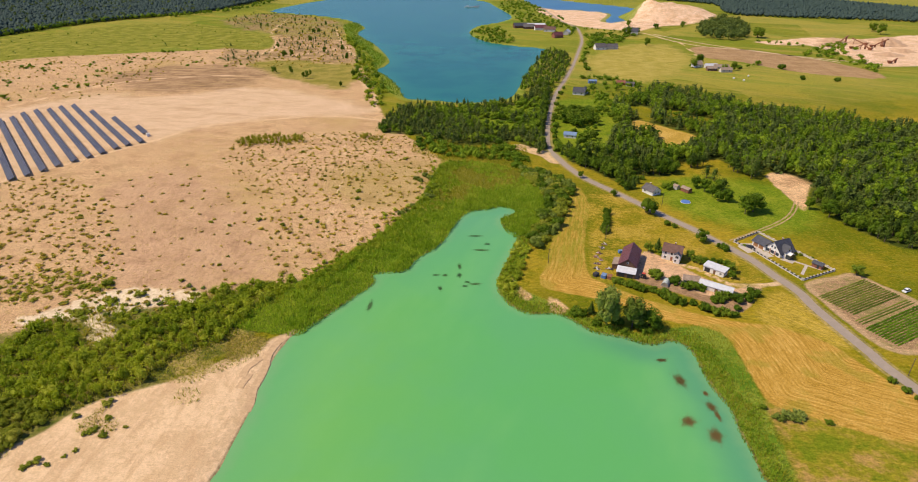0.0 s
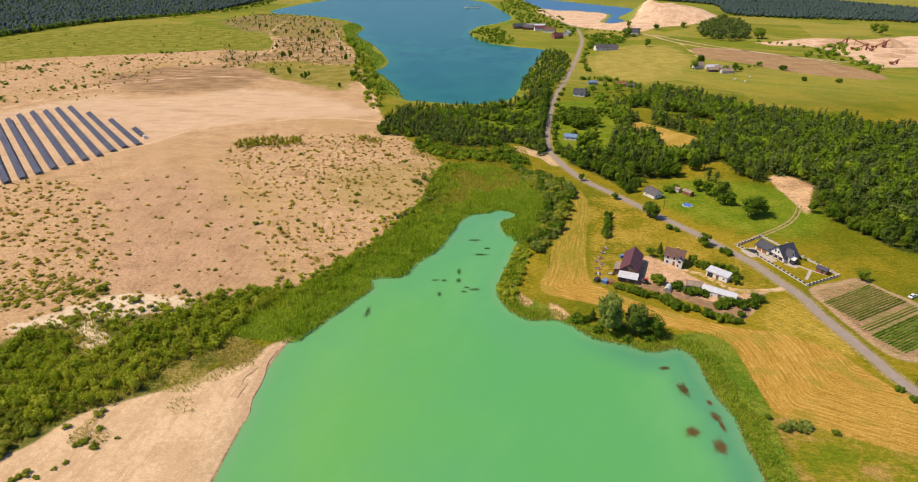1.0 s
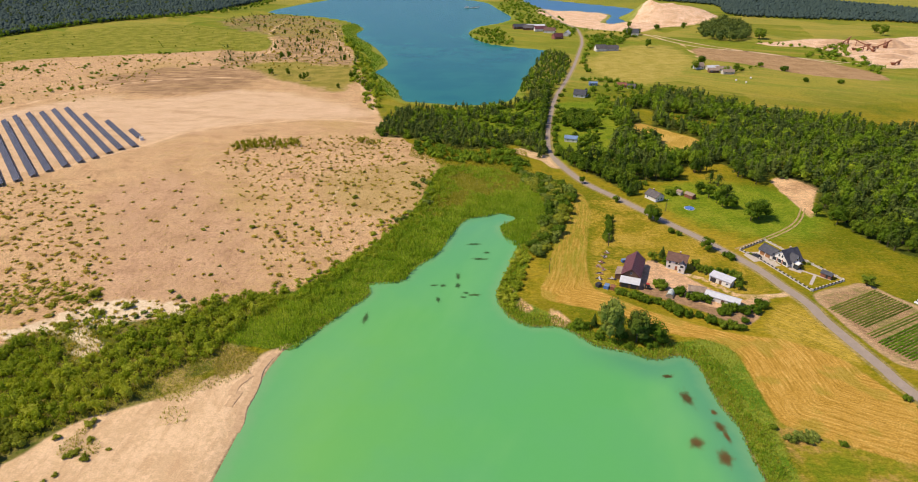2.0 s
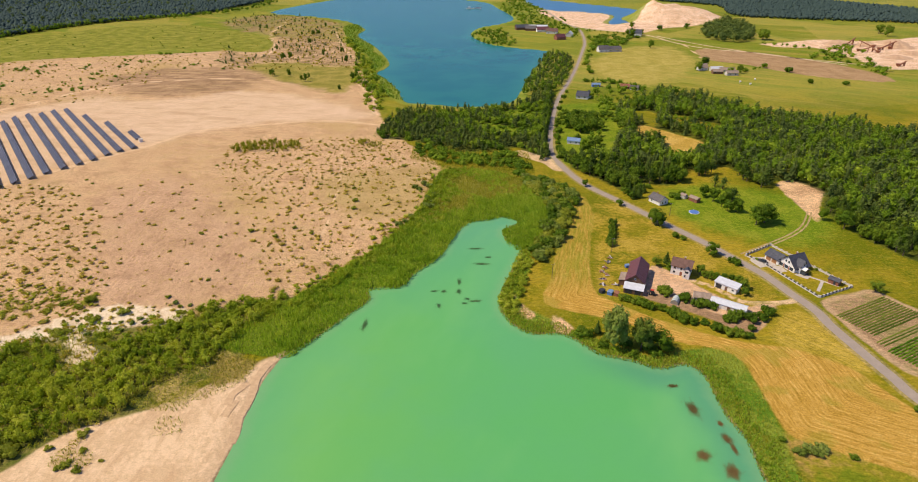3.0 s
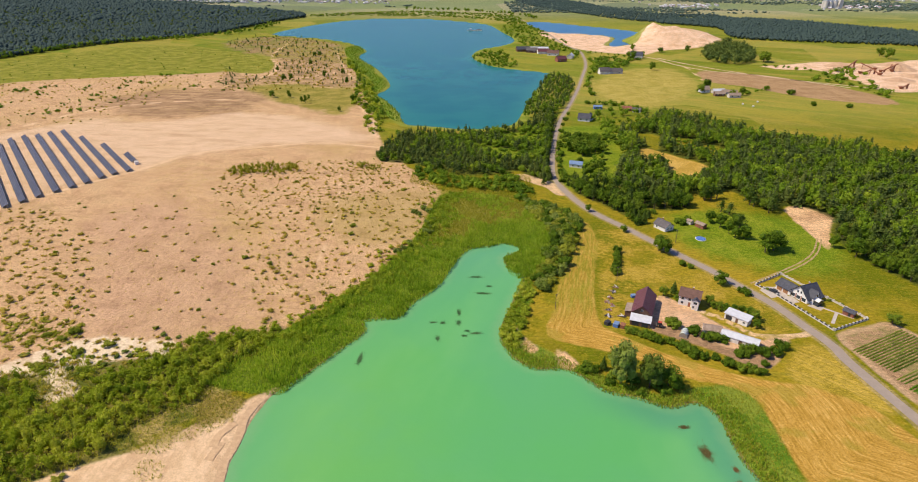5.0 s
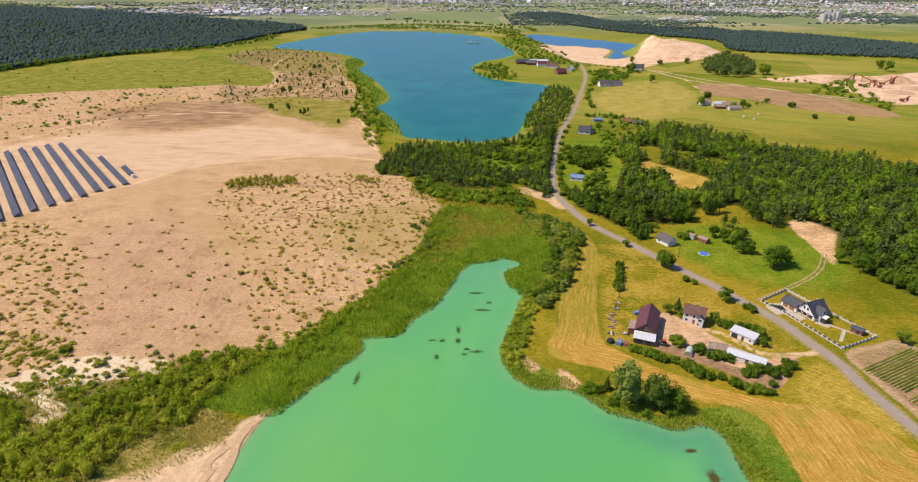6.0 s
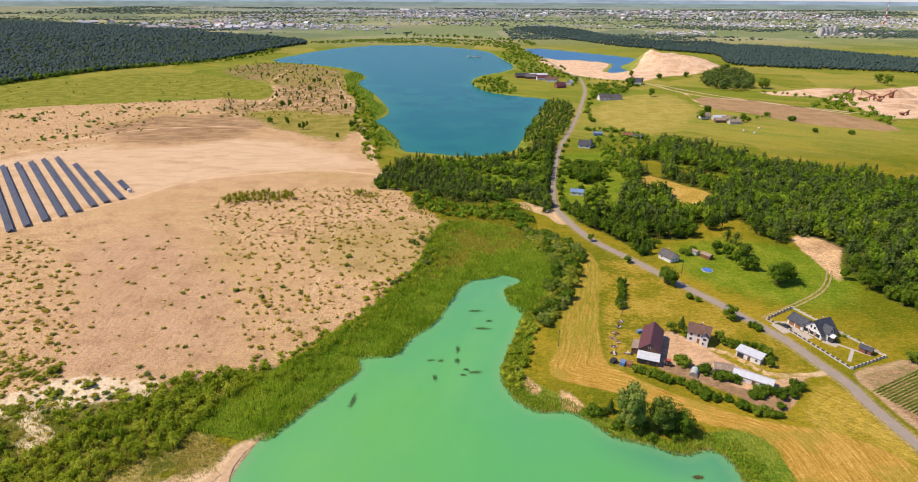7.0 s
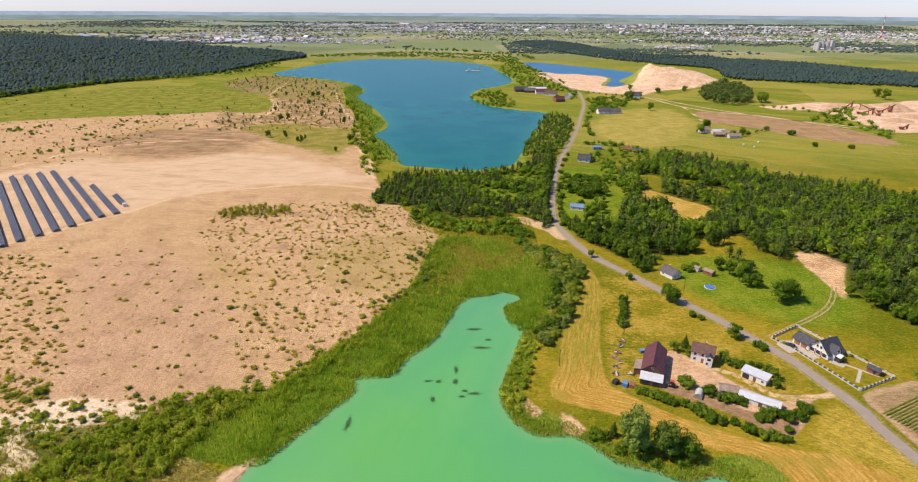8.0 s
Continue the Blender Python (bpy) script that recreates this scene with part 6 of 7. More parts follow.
for x, y, turn, L, W, e, r, wm, rm, words in (
        (112.4, 568, -20, 11, 8, 3.0, 6.6, WHITE, DARK_TILE, "white house with dark blue-grey roof among gardens"),
        (118.5, 574, 70, 8, 6, 2.8, 5.6, WHITE, DARK_TILE, "white wing with dark blue-grey roof"),
        (163, 612, -15, 9, 5, 2.6, 4.4, REDWOOD, REDWOOD, "reddish shed at the field's edge"),
        (171, 606, -15, 8, 5, 2.6, 4.2, WHITE, CABIN_ROOF, "pale shed at the field's edge"),
        (135, 619, 0, 8, 5, 2.6, 3.6, BLUE_TARP, BLUE_ROOF, "blue shed in the gardens"),
        (98, 1066, 10, 22, 12, 4, 8, PLANKS, DARK_TILE, "dark farmhouse on the lake's headland"),
        (112, 1052, -10, 18, 10, 4, 8, PLANKS, CABIN_ROOF, "brown farm building on the headland"),
        (130, 1038, 5, 20, 11, 4, 8, WHITE, MAROON, "white house with red-brown roof on the headland"),
        (143, 1018, -15, 18, 10, 4, 8, WHITE, BROWN_ROOF, "white house with brown roof on the headland"),
        (125, 1075, 0, 34, 10, 4, 6.5, WHITE, GREY_SHEET, "long pale farm building on the headland"),
        (146, 950, 20, 15, 10, 4, 8, REDWOOD, MAROON, "red-brown house among trees"),
        (166, 985, 70, 16, 9, 4, 7.5, CONCRETE, GREY_SHEET, "grey house among trees"),
        (188, 838, 10, 14, 10, 3.6, 8.2, WHITE, CABIN_ROOF, "white-gabled house with brown roof by the road"),
        (203, 842, 8, 20, 9, 3.4, 6.8, CONCRETE, CABIN_ROOF, "long house with brown roof by the road"),
        (272, 992, -20, 18, 12, 5, 10, WHITE, DARK_TILE, "white house with dark roof below the sand heap"),
        (277, 712, 15, 10, 8, 3.4, 7, WHITE, OLD_SHEET, "small white house beside the ploughed field"),
        (291, 706, 5, 14, 6, 3, 5, CONCRETE, GREY_SHEET, "pale farm shed beside the ploughed field"),
        (301, 700, -8, 16, 6, 3, 5, WHITE, OLD_SHEET, "long pale shed beside the ploughed field"),
        (299, 682, 5, 13, 6, 3, 5, CONCRETE, OLD_SHEET, "low grey shed beside the ploughed field"),
        (286, 690, 0, 11, 6, 3, 5, PLANKS, OLD_SHEET, "brown shed beside the ploughed field")):
    gable("farm_building" if "shed" in words or "building" in words else "far_house", words, "building", x, y, turn, L, W, e, r, wm, rm, 0.5,
          windows=((-2, -L / 4, 1.0, 1.4, 1.3), (-2, L / 4, 1.0, 1.4, 1.3)))

# ---- solar field ----
def solar_table():
    bm = bmesh.new()
    box(6.0, 3.9, 0.05, 0, 0, 0, 0.01, bm)
    return mesh_from(bm, CELLS, "panel")


TABLE = solar_table()
bm = bmesh.new()
for sx in (-2.0, 2.0):
    box(0.12, 0.12, 0.95, sx, -1.2, 0, 0, bm), box(0.12, 0.12, 1.95, sx, 1.2, 0, 0, bm)
    box(0.1, 3.2, 0.1, sx, 0, 1.33, 0, bm, Matrix.Rotation(radians(22), 4, "X"))
STAND = mesh_from(bm, GALV, "stand")
along = math.degrees(math.atan2(124.7, -106.1))
for near_x, near_y, length in ((-240.5, 428.6, 30), (-232.8, 406.9, 90), (-239.0, 399.9, 126), (-243.1, 391.9, 160), (-246.9, 381.6, 168), (-251.6, 373.0, 170),
                               (-256.6, 364.6, 173), (-261.7, 355.5, 172), (-265.6, 346.7, 170), (-270.0, 338.3, 168), (-274.6, 330.3, 166), (-279.2, 321.9, 164)):
    row = thing("solar_array", place(near_x, near_y, along), "row of tilted dark blue solar panels standing on sand", "solar panels", "rows of solar panels")
    for i in range(int(length / 6.1)):
        part("stand", STAND, None, row).matrix_basis = pose(3.1 + 6.1 * i, 0, 0, 0, 0, 180)
        part("panel", TABLE, None, row).matrix_basis = pose(3.1 + 6.1 * i, 0, 1.45, 0, 0, 180) @ pose(0, 0, 0, 22)
ob = thing("transformer_kiosk", place(-236.5, 424.5, along), "white transformer kiosk beside the solar rows", "kiosk")
part("body", box(3.0, 2.2, 2.1, 0, 0, -0.05, 0.04), WHITE, ob), part("roof", box(3.3, 2.5, 0.15, 0, 0, 2.05, 0.03), CONCRETE, ob)
part("door", box(1.0, 0.08, 1.7, 0.4, -1.1, 0.05), GALV, ob)

# ---- trees that stand alone ----
LEAF_1 = foliage("tree_leaves", (0.065, 0.125, 0.009), (0.115, 0.19, 0.014), (0.20, 0.27, 0.026), 0.3, False)
WILLOW_1 = foliage("grey_willow_leaves", (0.15, 0.205, 0.03), (0.21, 0.27, 0.047), (0.30, 0.35, 0.08), 0.3, False)
SPRUCE_1 = foliage("spruce_needles", (0.045, 0.08, 0.012), (0.08, 0.13, 0.018), (0.13, 0.18, 0.03), 0.2, False)


SALLOW_1 = foliage("sallow_leaves", (0.19, 0.23, 0.02), (0.29, 0.325, 0.033), (0.42, 0.41, 0.06), 0.4, False)


def trunk_mesh(limbs=5, height=0.42):
    bm = tube(0.026, 0.014, height, 0, 0, -0.02, 7)
    for i in range(limbs):
        a = i * 2.4
        rot = Matrix.Rotation(a, 4, "Z") @ Matrix.Rotation(radians(42 + 6 * (i % 3)), 4, "Y")
        tube(0.011, 0.004, 0.3, 0, 0, 0.2 + 0.2 * i / limbs, 5, bm, rot)
    return mesh_from(bm, BARK, "trunk")


TRUNK, STEM = trunk_mesh(), trunk_mesh(0, 0.8)
CROWNS = dict(
    broad=[mesh_of("crown", *broad_crown(700, 0.029, 12, hearts=8), LEAF_1) for i in range(4)],
    willow=[mesh_of("crown", *broad_crown(1700, 0.03, 20, 1.0), WILLOW_1) for i in range(2)],
    spruce=[mesh_of("crown", *spruce_crown(560, 0.034), SPRUCE_1) for i in range(2)],
    pine=[mesh_of("crown", *pine_crown(320, 0.03), SPRUCE_1) for i in range(3)],
    sallow=[mesh_of("crown", *bush_crown(460, 0.042, 9), SALLOW_1) for i in range(4)],
    bush=[mesh_of("crown", *bush_crown(560, 0.042, 10), LEAF_1) for i in range(4)],
    grey=[mesh_of("crown", *bush_crown(560, 0.042, 10), WILLOW_1) for i in range(2)])


def tree(name, label, x, y, h, kind="broad", wide=1.0, group=""):
    ob = thing(name, place(x, y, random.uniform(0, 360), 0.05) @ Matrix.Diagonal((h * wide, h * wide, h, 1)), label, "bush" if kind in ("bush", "grey", "sallow") else "tree", group)
    part("trunk", STEM if kind in ("spruce", "pine") else TRUNK, None, ob)
    part("crown", random.choice(CROWNS[kind]), None, ob)
    return ob


def several(points, name, label, heights, kind, wide=1.0, group=""):
    for x, y in points:
        tree(name, label, x, y, random.uniform(*heights), kind, wide * random.uniform(0.85, 1.15), group)


tree("willow_tree", "tall grey-green willow on the lake's bank", 55.0, 184.0, 16.0, "willow", 0.74, "grove on the bank")
tree("willow_tree", "grey-green willow beside the tall one", 64.2, 181.6, 13.0, "willow", 0.76, "grove on the bank")
tree("tree", "round dark green tree at the grove's end", 70.8, 182.4, 10.0, "broad", 1.05, "grove on the bank")
tree("spruce", "dark pointed spruce beside the willows", 50.6, 191.5, 6.5, "spruce", 1.2, "grove on the bank")
several([(44.6, 191.4), (47.0, 190.0)], "bush", "round green bush on the bank", (4.2, 5.2), "bush", 0.9, "grove on the bank")
several([(52.5, 186.4), (60.6, 178.6), (68.4, 178.6), (51.0, 184.0), (59.4, 184.4), (66.8, 183.0), (74.4, 181.6)], "bush", "low green bush under the willows", (2.6, 4.4), "bush", 1.1, "grove on the bank")
several([(65.6, 214.8), (67.4, 214.1), (69.0, 212.8), (72.3, 210.8), (74.2, 209.5), (75.7, 208.2), (79.3, 207.6), (82.6, 203.8), (84.0, 202.6), (85.2, 200.7), (88.2, 198.9),
         (93.1, 198.4), (96.2, 194.3), (99.6, 191.5), (103.3, 190.9), (106.3, 189.9), (109.5, 194.5)], "bush", "round orchard bush along the farm's edge", (3.0, 5.2), "bush", 0.95, "orchard bushes")
several([(84.8, 218.9), (83.8, 221.1), (90.8, 214.8), (97.1, 210.9), (100.0, 209.6), (102.4, 200.7), (104.7, 200.1), (106.9, 202.6), (111.9, 200.8), (116.3, 201.5), (120.7, 205.4),
         (94.0, 210.8)], "bush", "green garden bush in the farm's yard", (3.4, 5.6), "bush", 1.05, "orchard bushes")
several([(87.8, 243.6), (92.7, 239.6), (104.9, 236.4), (106.1, 234.0), (107.6, 232.4), (109.5, 230.9), (115.9, 229.5), (117.8, 227.2), (118.9, 224.2), (117.4, 219.1), (112.7, 229.7)],
        "garden_tree", "leafy garden tree beside the farm buildings", (3.8, 5.2), "broad", 1.15, "farm trees")
tree("conifer", "dark conifer behind the farmhouse", 93.2, 246.6, 6.5, "spruce", 1.4, "farm trees")
several([(77.4, 286.6), (76.8, 284.0), (76.2, 281.4), (75.6, 278.7), (75.0, 276.2), (74.2, 273.6), (73.4, 271.0), (72.6, 268.6), (71.9, 266.2), (71.2, 263.8)], "hedge_tree", "dark tree in a short row on the field", (4.2, 5.6), "bush", 0.72, "row on the field")
several([(101.2, 286.5), (99.2, 289.0)], "tree", "big leafy tree beside the road", (9, 10), "broad", 1.0, "roadside trees")
several([(105.8, 273.2), (108.6, 270.5)], "bush", "low bush beside the road", (3, 4), "bush", 0.9, "roadside trees")
tree("tree", "round dark tree beside the road", 117.1, 254.9, 7.0, "broad", 1.15, "roadside trees")
several([(125.0, 245.0), (123.4, 247.6)], "bush", "dark bush at the road opposite the white house", (3.6, 4.6), "bush", 0.9, "roadside trees")
several([(73.3, 341.3), (87.2, 312.6)], "tree", "small round tree at the road's edge", (4, 5), "broad", 1.2, "roadside trees")
several([(152.6, 288.2), (158.0, 290.6)], "tree", "large spreading dark tree on the meadow", (11, 12.5), "broad", 1.2, "meadow trees")
several([(141.6, 318.4), (143.7, 311.3), (144.6, 305.4), (149.1, 305.0), (152.7, 322.2), (147.0, 315.0), (139.0, 326.0)], "tree", "dark tree standing on the meadow", (7, 9.5), "broad", 1.0, "meadow trees")
tree("tree", "lone round tree at the vegetable plot", 173.5, 222.5, 5.6, "broad", 1.3, "meadow trees")
several([(190.5, 294.5), (195.5, 283.7), (199.1, 275.4), (203.4, 268.5), (148.5, 361.8), (174.8, 362.5), (180.0, 346.9), (102.0, 340.0), (115.9, 350.0), (129.6, 352.3), (208, 262), (196, 290)],
        "tree", "leafy tree at the wood's edge", (6.5, 10), "broad", 1.0, "trees at the wood's edge")
several([(97.2, 134.3), (100.3, 135.1), (101.3, 133.6), (103.9, 135.1)], "bush", "grey-green bush between reeds and field", (2.2, 3.2), "grey", 1.1, "field bushes")
several([(111.3, 132.2), (94.2, 139.0)], "bush", "small green bush at the field's edge", (1.6, 2.2), "bush", 1.1, "field bushes")
several([(143.2, 151.6), (145.0, 147.0), (146.4, 143.2)], "bush", "dark bush on the road's verge", (2.2, 3.0), "bush", 1.1, "field bushes")
several([(-108.5, 132.4), (-101.3, 128.8), (-106.4, 125.2), (-111.4, 126.3), (-110.9, 119.6), (-112.9, 117.4), (-115.9, 114.3), (-119.8, 115.3), (-121.7, 113.2), (-110.3, 127.5),
         (-118.8, 133.0), (-112.0, 138.7)], "bush", "yellow-green willow bush on the beach", (1.0, 2.1), "sallow", 1.35, "beach bushes")
several(WOOD_EDGE[::2].tolist(), "tree", "tall broadleaf tree in the mixed wood", (6, 10), "broad", 0.85, "trees of the wood")
several(WOOD_EDGE[1::2].tolist(), "conifer", "dark conifer in the mixed wood", (7, 11), "pine", 1.1, "trees of the wood")
several(ROAD_TREES[::2].tolist(), "conifer", "young dark conifer beside the road", (5, 8.5), "spruce", 1.3, "trees along the road")
several(ROAD_TREES[1::2].tolist(), "tree", "light green tree beside the road", (4, 7), "broad", 1.0, "trees along the road")
several([(106.2, 336.5), (110.2, 339.1), (120.3, 325.9), (122.4, 322.9), (127.2, 327.6), (101.3, 330.9), (103.4, 302.2)], "bush", "green garden bush round the small house", (3.2, 4.6), "bush", 0.95, "cabin bushes")
several([(151.6, 342.2), (154.8, 338.2), (152.5, 318.7), (154.4, 381.5), (160.1, 386.9)], "conifer", "dark conifer on the meadow", (7, 10), "pine", 1.5, "meadow trees")
several([(162.1, 237.3), (162.1, 234.8), (158.3, 240.7), (139.0, 243.2), (136.2, 249.9)], "bush", "small dark shrub inside the garden fence", (1.0, 1.7), "bush", 0.95, "garden shrubs")
several(WHITE_BUSH_BIG, "bush", "large round willow bush on the white sand", (2.0, 3.2), "sallow", 1.25, "bushes on the white sand")
several(WHITE_BUSH, "bush", "small round bush on the white sand", (1.1, 1.9), "grey", 1.3, "bushes on the white sand")
several(SAND_EDGE, "bush", "grey-green bush between reeds and sand", (2.4, 4.0), "grey", 1.05, "bushes on the sand's edge")
several([(83, 403), (87, 406), (95, 419), (99, 424), (88, 397), (90, 412), (125, 452), (131, 455), (132, 467), (125, 464), (125, 479), (128.5, 352), (133, 356), (124, 347), (133, 349), (159, 474), (164, 477), (183, 478), (188, 484), (140, 533), (149, 538), (154, 534)],
        "tree", "dark broad tree beside the meadow", (5.5, 8.5), "broad", 1.05, "meadow trees")
several([(148.5, 360), (153, 362), (157.5, 364), (179, 341), (183, 345), (173.6, 354), (174.7, 351)], "conifer", "tall dark pine before the wood", (8, 11.5), "pine", 1.4, "meadow trees")
several([(66, 394), (69, 397), (70.5, 392), (72, 384), (75, 382), (78.5, 385), (82, 382), (87.5, 383), (94, 380), (77, 478), (82, 494), (73, 454), (87, 512), (82, 434), (86, 441), (125, 486), (124, 503), (122, 510), (110, 508), (116, 500)],
        "bush", "green bush on the meadow by the road", (3.5, 5.5), "bush", 1.0, "meadow bushes")
several(scatter(PARK, 5.2).tolist(), "tree", "dark spreading tree in a thicket on the meadow", (7, 10), "broad", 1.05, "trees of the thicket")
row = smooth_line(ROAD_ROW, 9, False)
row = row + rng.normal(0, 0.8, row.shape) - (3.2, 0)
several(dry(row[::2], 0.5).tolist(), "conifer", "tall dark conifer beside the road", (7, 10), "spruce", 1.5, "row along the road")
several(dry(row[1::2], 0.5).tolist(), "tree", "dark leafy tree beside the road", (6, 9), "broad", 1.0, "row along the road")
row = main_road[(main_road[:, 1] > 400) & (main_road[:, 1] < 600)][::2] + (5.0, 0)
several((row + rng.normal(0, 1.1, row.shape)).tolist(), "bush", "green bush on the road's verge", (3.0, 5.0), "bush", 1.0, "row along the road")
several(BELT_EDGE.tolist(), "willow_bush", "green willow bush in the shore thicket", (1.8, 4.2), "sallow", 1.05, "willow bushes")
several(BANK_BUSHES[::3].tolist(), "bush", "grey-green bush on the lake's bank", (3.6, 6.2), "grey", 1.15, "bank bushes")
several(BANK_BUSHES[1::3].tolist(), "bush", "green bush on the lake's bank", (3.6, 6.4), "sallow", 1.15, "bank bushes")
several(BANK_BUSHES[2::3].tolist(), "bush", "dark green bush on the lake's bank", (3.6, 6.6), "bush", 1.1, "bank bushes")
several([(457, 955), (683, 1033), (676, 999), (461, 962)], "tree", "dark round tree in the far fields", (14, 18), "broad", 1.1, "far trees")
several([(372, 700), (365, 640), (398, 632), (322, 702)], "tree", "bush on the ploughed field", (6, 9), "bush", 0.9, "far trees")
several([(283, 722), (270, 706), (312, 692), (262, 1000), (262, 975), (284, 1005), (330, 1060), (385, 1085), (290, 1085), (262, 870)], "tree", "tree beside a far farm", (9, 14), "broad", 1.1, "far trees")

several([(-192, 664), (-171, 636), (-124, 598), (-210, 664), (-167, 636), (-119, 645), (-143, 742), (-164, 823), (-256, 980), (-280, 979), (-255, 838), (-224, 894), (-183, 800), (-238, 981), (-230, 981),
         (-310, 1143), (-241, 1086), (-348, 1062), (-336, 1062), (-167, 650), (-218, 768), (-227, 767)], "tree", "young dark tree on the dry meadow", (6, 10), "broad", 0.75, "heath trees")

several([(-121, 367), (-62, 358), (-86, 341), (-65, 335), (-61, 316), (-60, 305), (-86, 280), (-76, 274), (-93, 270), (-107, 276), (-111, 388), (-29, 338), (-24, 343), (-39, 374), (-51, 387)],
        "bush", "round olive bush standing alone on the sand", (1.6, 2.5), "sallow", 1.05, "lone bushes on the sand")
several([(-231, 346), (-224, 340), (-249, 331), (-262, 319), (-221, 321), (-214, 300), (-204, 295), (-226, 302), (-216, 284), (-203, 280), (-176, 257), (-178, 240), (-162, 229), (-172, 223), (-168, 236), (-156, 227), (-184, 222), (-136, 312), (-161, 373), (-180, 360), (-131, 273), (-120, 269), (-109, 236), (-110, 228), (-121, 214), (-113, 207)],
        "bush", "low yellow-green bush on the sand", (1.0, 1.8), "sallow", 1.2, "lone bushes on the sand")

# ---- farm clutter ----
def wheel(parent, x, y, r, w):
    t = part("wheel", tube(r, r, w, x, y - w / 2, r, 14, None, Matrix.Rotation(radians(-90), 4, "X")), TYRE, parent)
    part("rim", tube(r * 0.5, r * 0.5, w + 0.06, x, y - w / 2 - 0.03, r, 10, None, Matrix.Rotation(radians(-90), 4, "X")), CONCRETE, t)


ob = thing("tractor", place(78.9, 219.4, 70), "red farm tractor parked beside the barn", "tractor")
part("bonnet", box(1.7, 0.8, 0.75, 0.9, 0, 0.75, 0.1), RED_PAINT, ob)
part("cab", box(1.2, 1.3, 1.1, -0.5, 0, 1.25, 0.08), GLASS, ob)
part("cab_roof", box(1.4, 1.5, 0.12, -0.5, 0, 2.35, 0.04), RED_PAINT, ob)
part("chassis", box(3.0, 0.6, 0.4, 0.2, 0, 0.5, 0.05), DARK, ob)
for x, y, r, w in ((-0.7, 0.9, 0.75, 0.4), (-0.7, -0.9, 0.75, 0.4), (1.4, 0.75, 0.45, 0.3), (1.4, -0.75, 0.45, 0.3)):
    wheel(ob, x, y, r, w)


def crate(name, label, x, y, turn, sx, sy, sz, material, lid):
    ob = thing(name, place(x, y, turn), label, "container")
    part("body", box(sx, sy, sz, 0, 0, -0.03, 0.04), material, ob)
    part("lid", box(sx + 0.1, sy + 0.1, 0.08, 0, 0, sz - 0.03, 0.02), lid, ob)
    for s in (-1, 1):
        part("rail", box(0.1, sy + 0.06, 0.1, s * sx * 0.36, 0, -0.02), DARK, ob)


crate("container", "blue metal container at the field's edge", 61.6, 219.4, 60, 2.6, 2.0, 1.5, BLUE_TARP, BLUE_ROOF)
crate("container", "rust-red container beside the blue one", 64.0, 218.6, 65, 2.6, 1.8, 1.4, RUST, RUST)
crate("container", "dark container at the field's edge", 58.4, 220.6, 40, 2.2, 1.8, 1.5, DARK, DARK)
crate("container", "bright blue box behind the barn", 74.4, 242.4, 10, 2.0, 1.6, 1.2, BLUE_TARP, BLUE_ROOF)


def pile(label, x, y, r, n, materials):
    """A heap of boards and sheets lying across one another."""
    ob = thing("scrap_pile", place(x, y, random.uniform(0, 360)), label, "scrap", "scrap beside the barn")
    for i in range(n):
        a, q = random.uniform(0, 6.28), random.uniform(0, r)
        L, w = random.uniform(1.0, 2.6), random.uniform(0.2, 0.9)
        b = box(L, w, 0.1, 0, 0, 0)
        part("board", b, random.choice(materials), ob).matrix_basis = pose(q * math.cos(a), q * math.sin(a), 0.05 + 0.07 * i * 0.6, random.uniform(-6, 6), random.uniform(-6, 6), random.uniform(0, 180))


for x, y in ((66.8, 247.3), (61.8, 238.4), (61.0, 231.6), (64.4, 241.6), (60.4, 227.0), (63.6, 235.2), (65.6, 226.4), (68.6, 250.6)):
    pile("scrap boards and metal sheets lying in the grass", x, y, 1.3, 8, (PLANKS, DARK, RUST, CONCRETE, OLD_SHEET, OLD_SHEET))

ob = thing("greenhouse", place(86.8, 213.6, 60), "small film-covered greenhouse in the garden", "greenhouse")
arc = [(1.5 * math.cos(a), 2.0 * math.sin(a)) for a in np.linspace(0, math.pi, 11)]
part("cover", prism(arc, 4.4), FILM, ob)
for x in (-2.2, -0.75, 0.75, 2.2):
    part("hoop", prism([(1.04 * y, 1.04 * z) for y, z in arc], 0.08, None, x), GALV, ob)
part("door", box(0.06, 0.8, 1.6, 2.25, 0, 0), FRAME, ob)

ob = thing("swimming_pool", place(125.8, 303.6, 20), "blue tarpaulin-covered pool on the meadow", "pool")
part("cover", tube(2.6, 2.4, 0.5, 0, 0, 0.0, 18), BLUE_TARP, ob)
part("rim", tube(2.75, 2.75, 0.2, 0, 0, -0.02, 18), FRAME, ob)
for i in range(6):
    part("leg", box(0.12, 0.12, 0.6, 2.8 * math.cos(i), 2.8 * math.sin(i), -0.05), FRAME, ob)


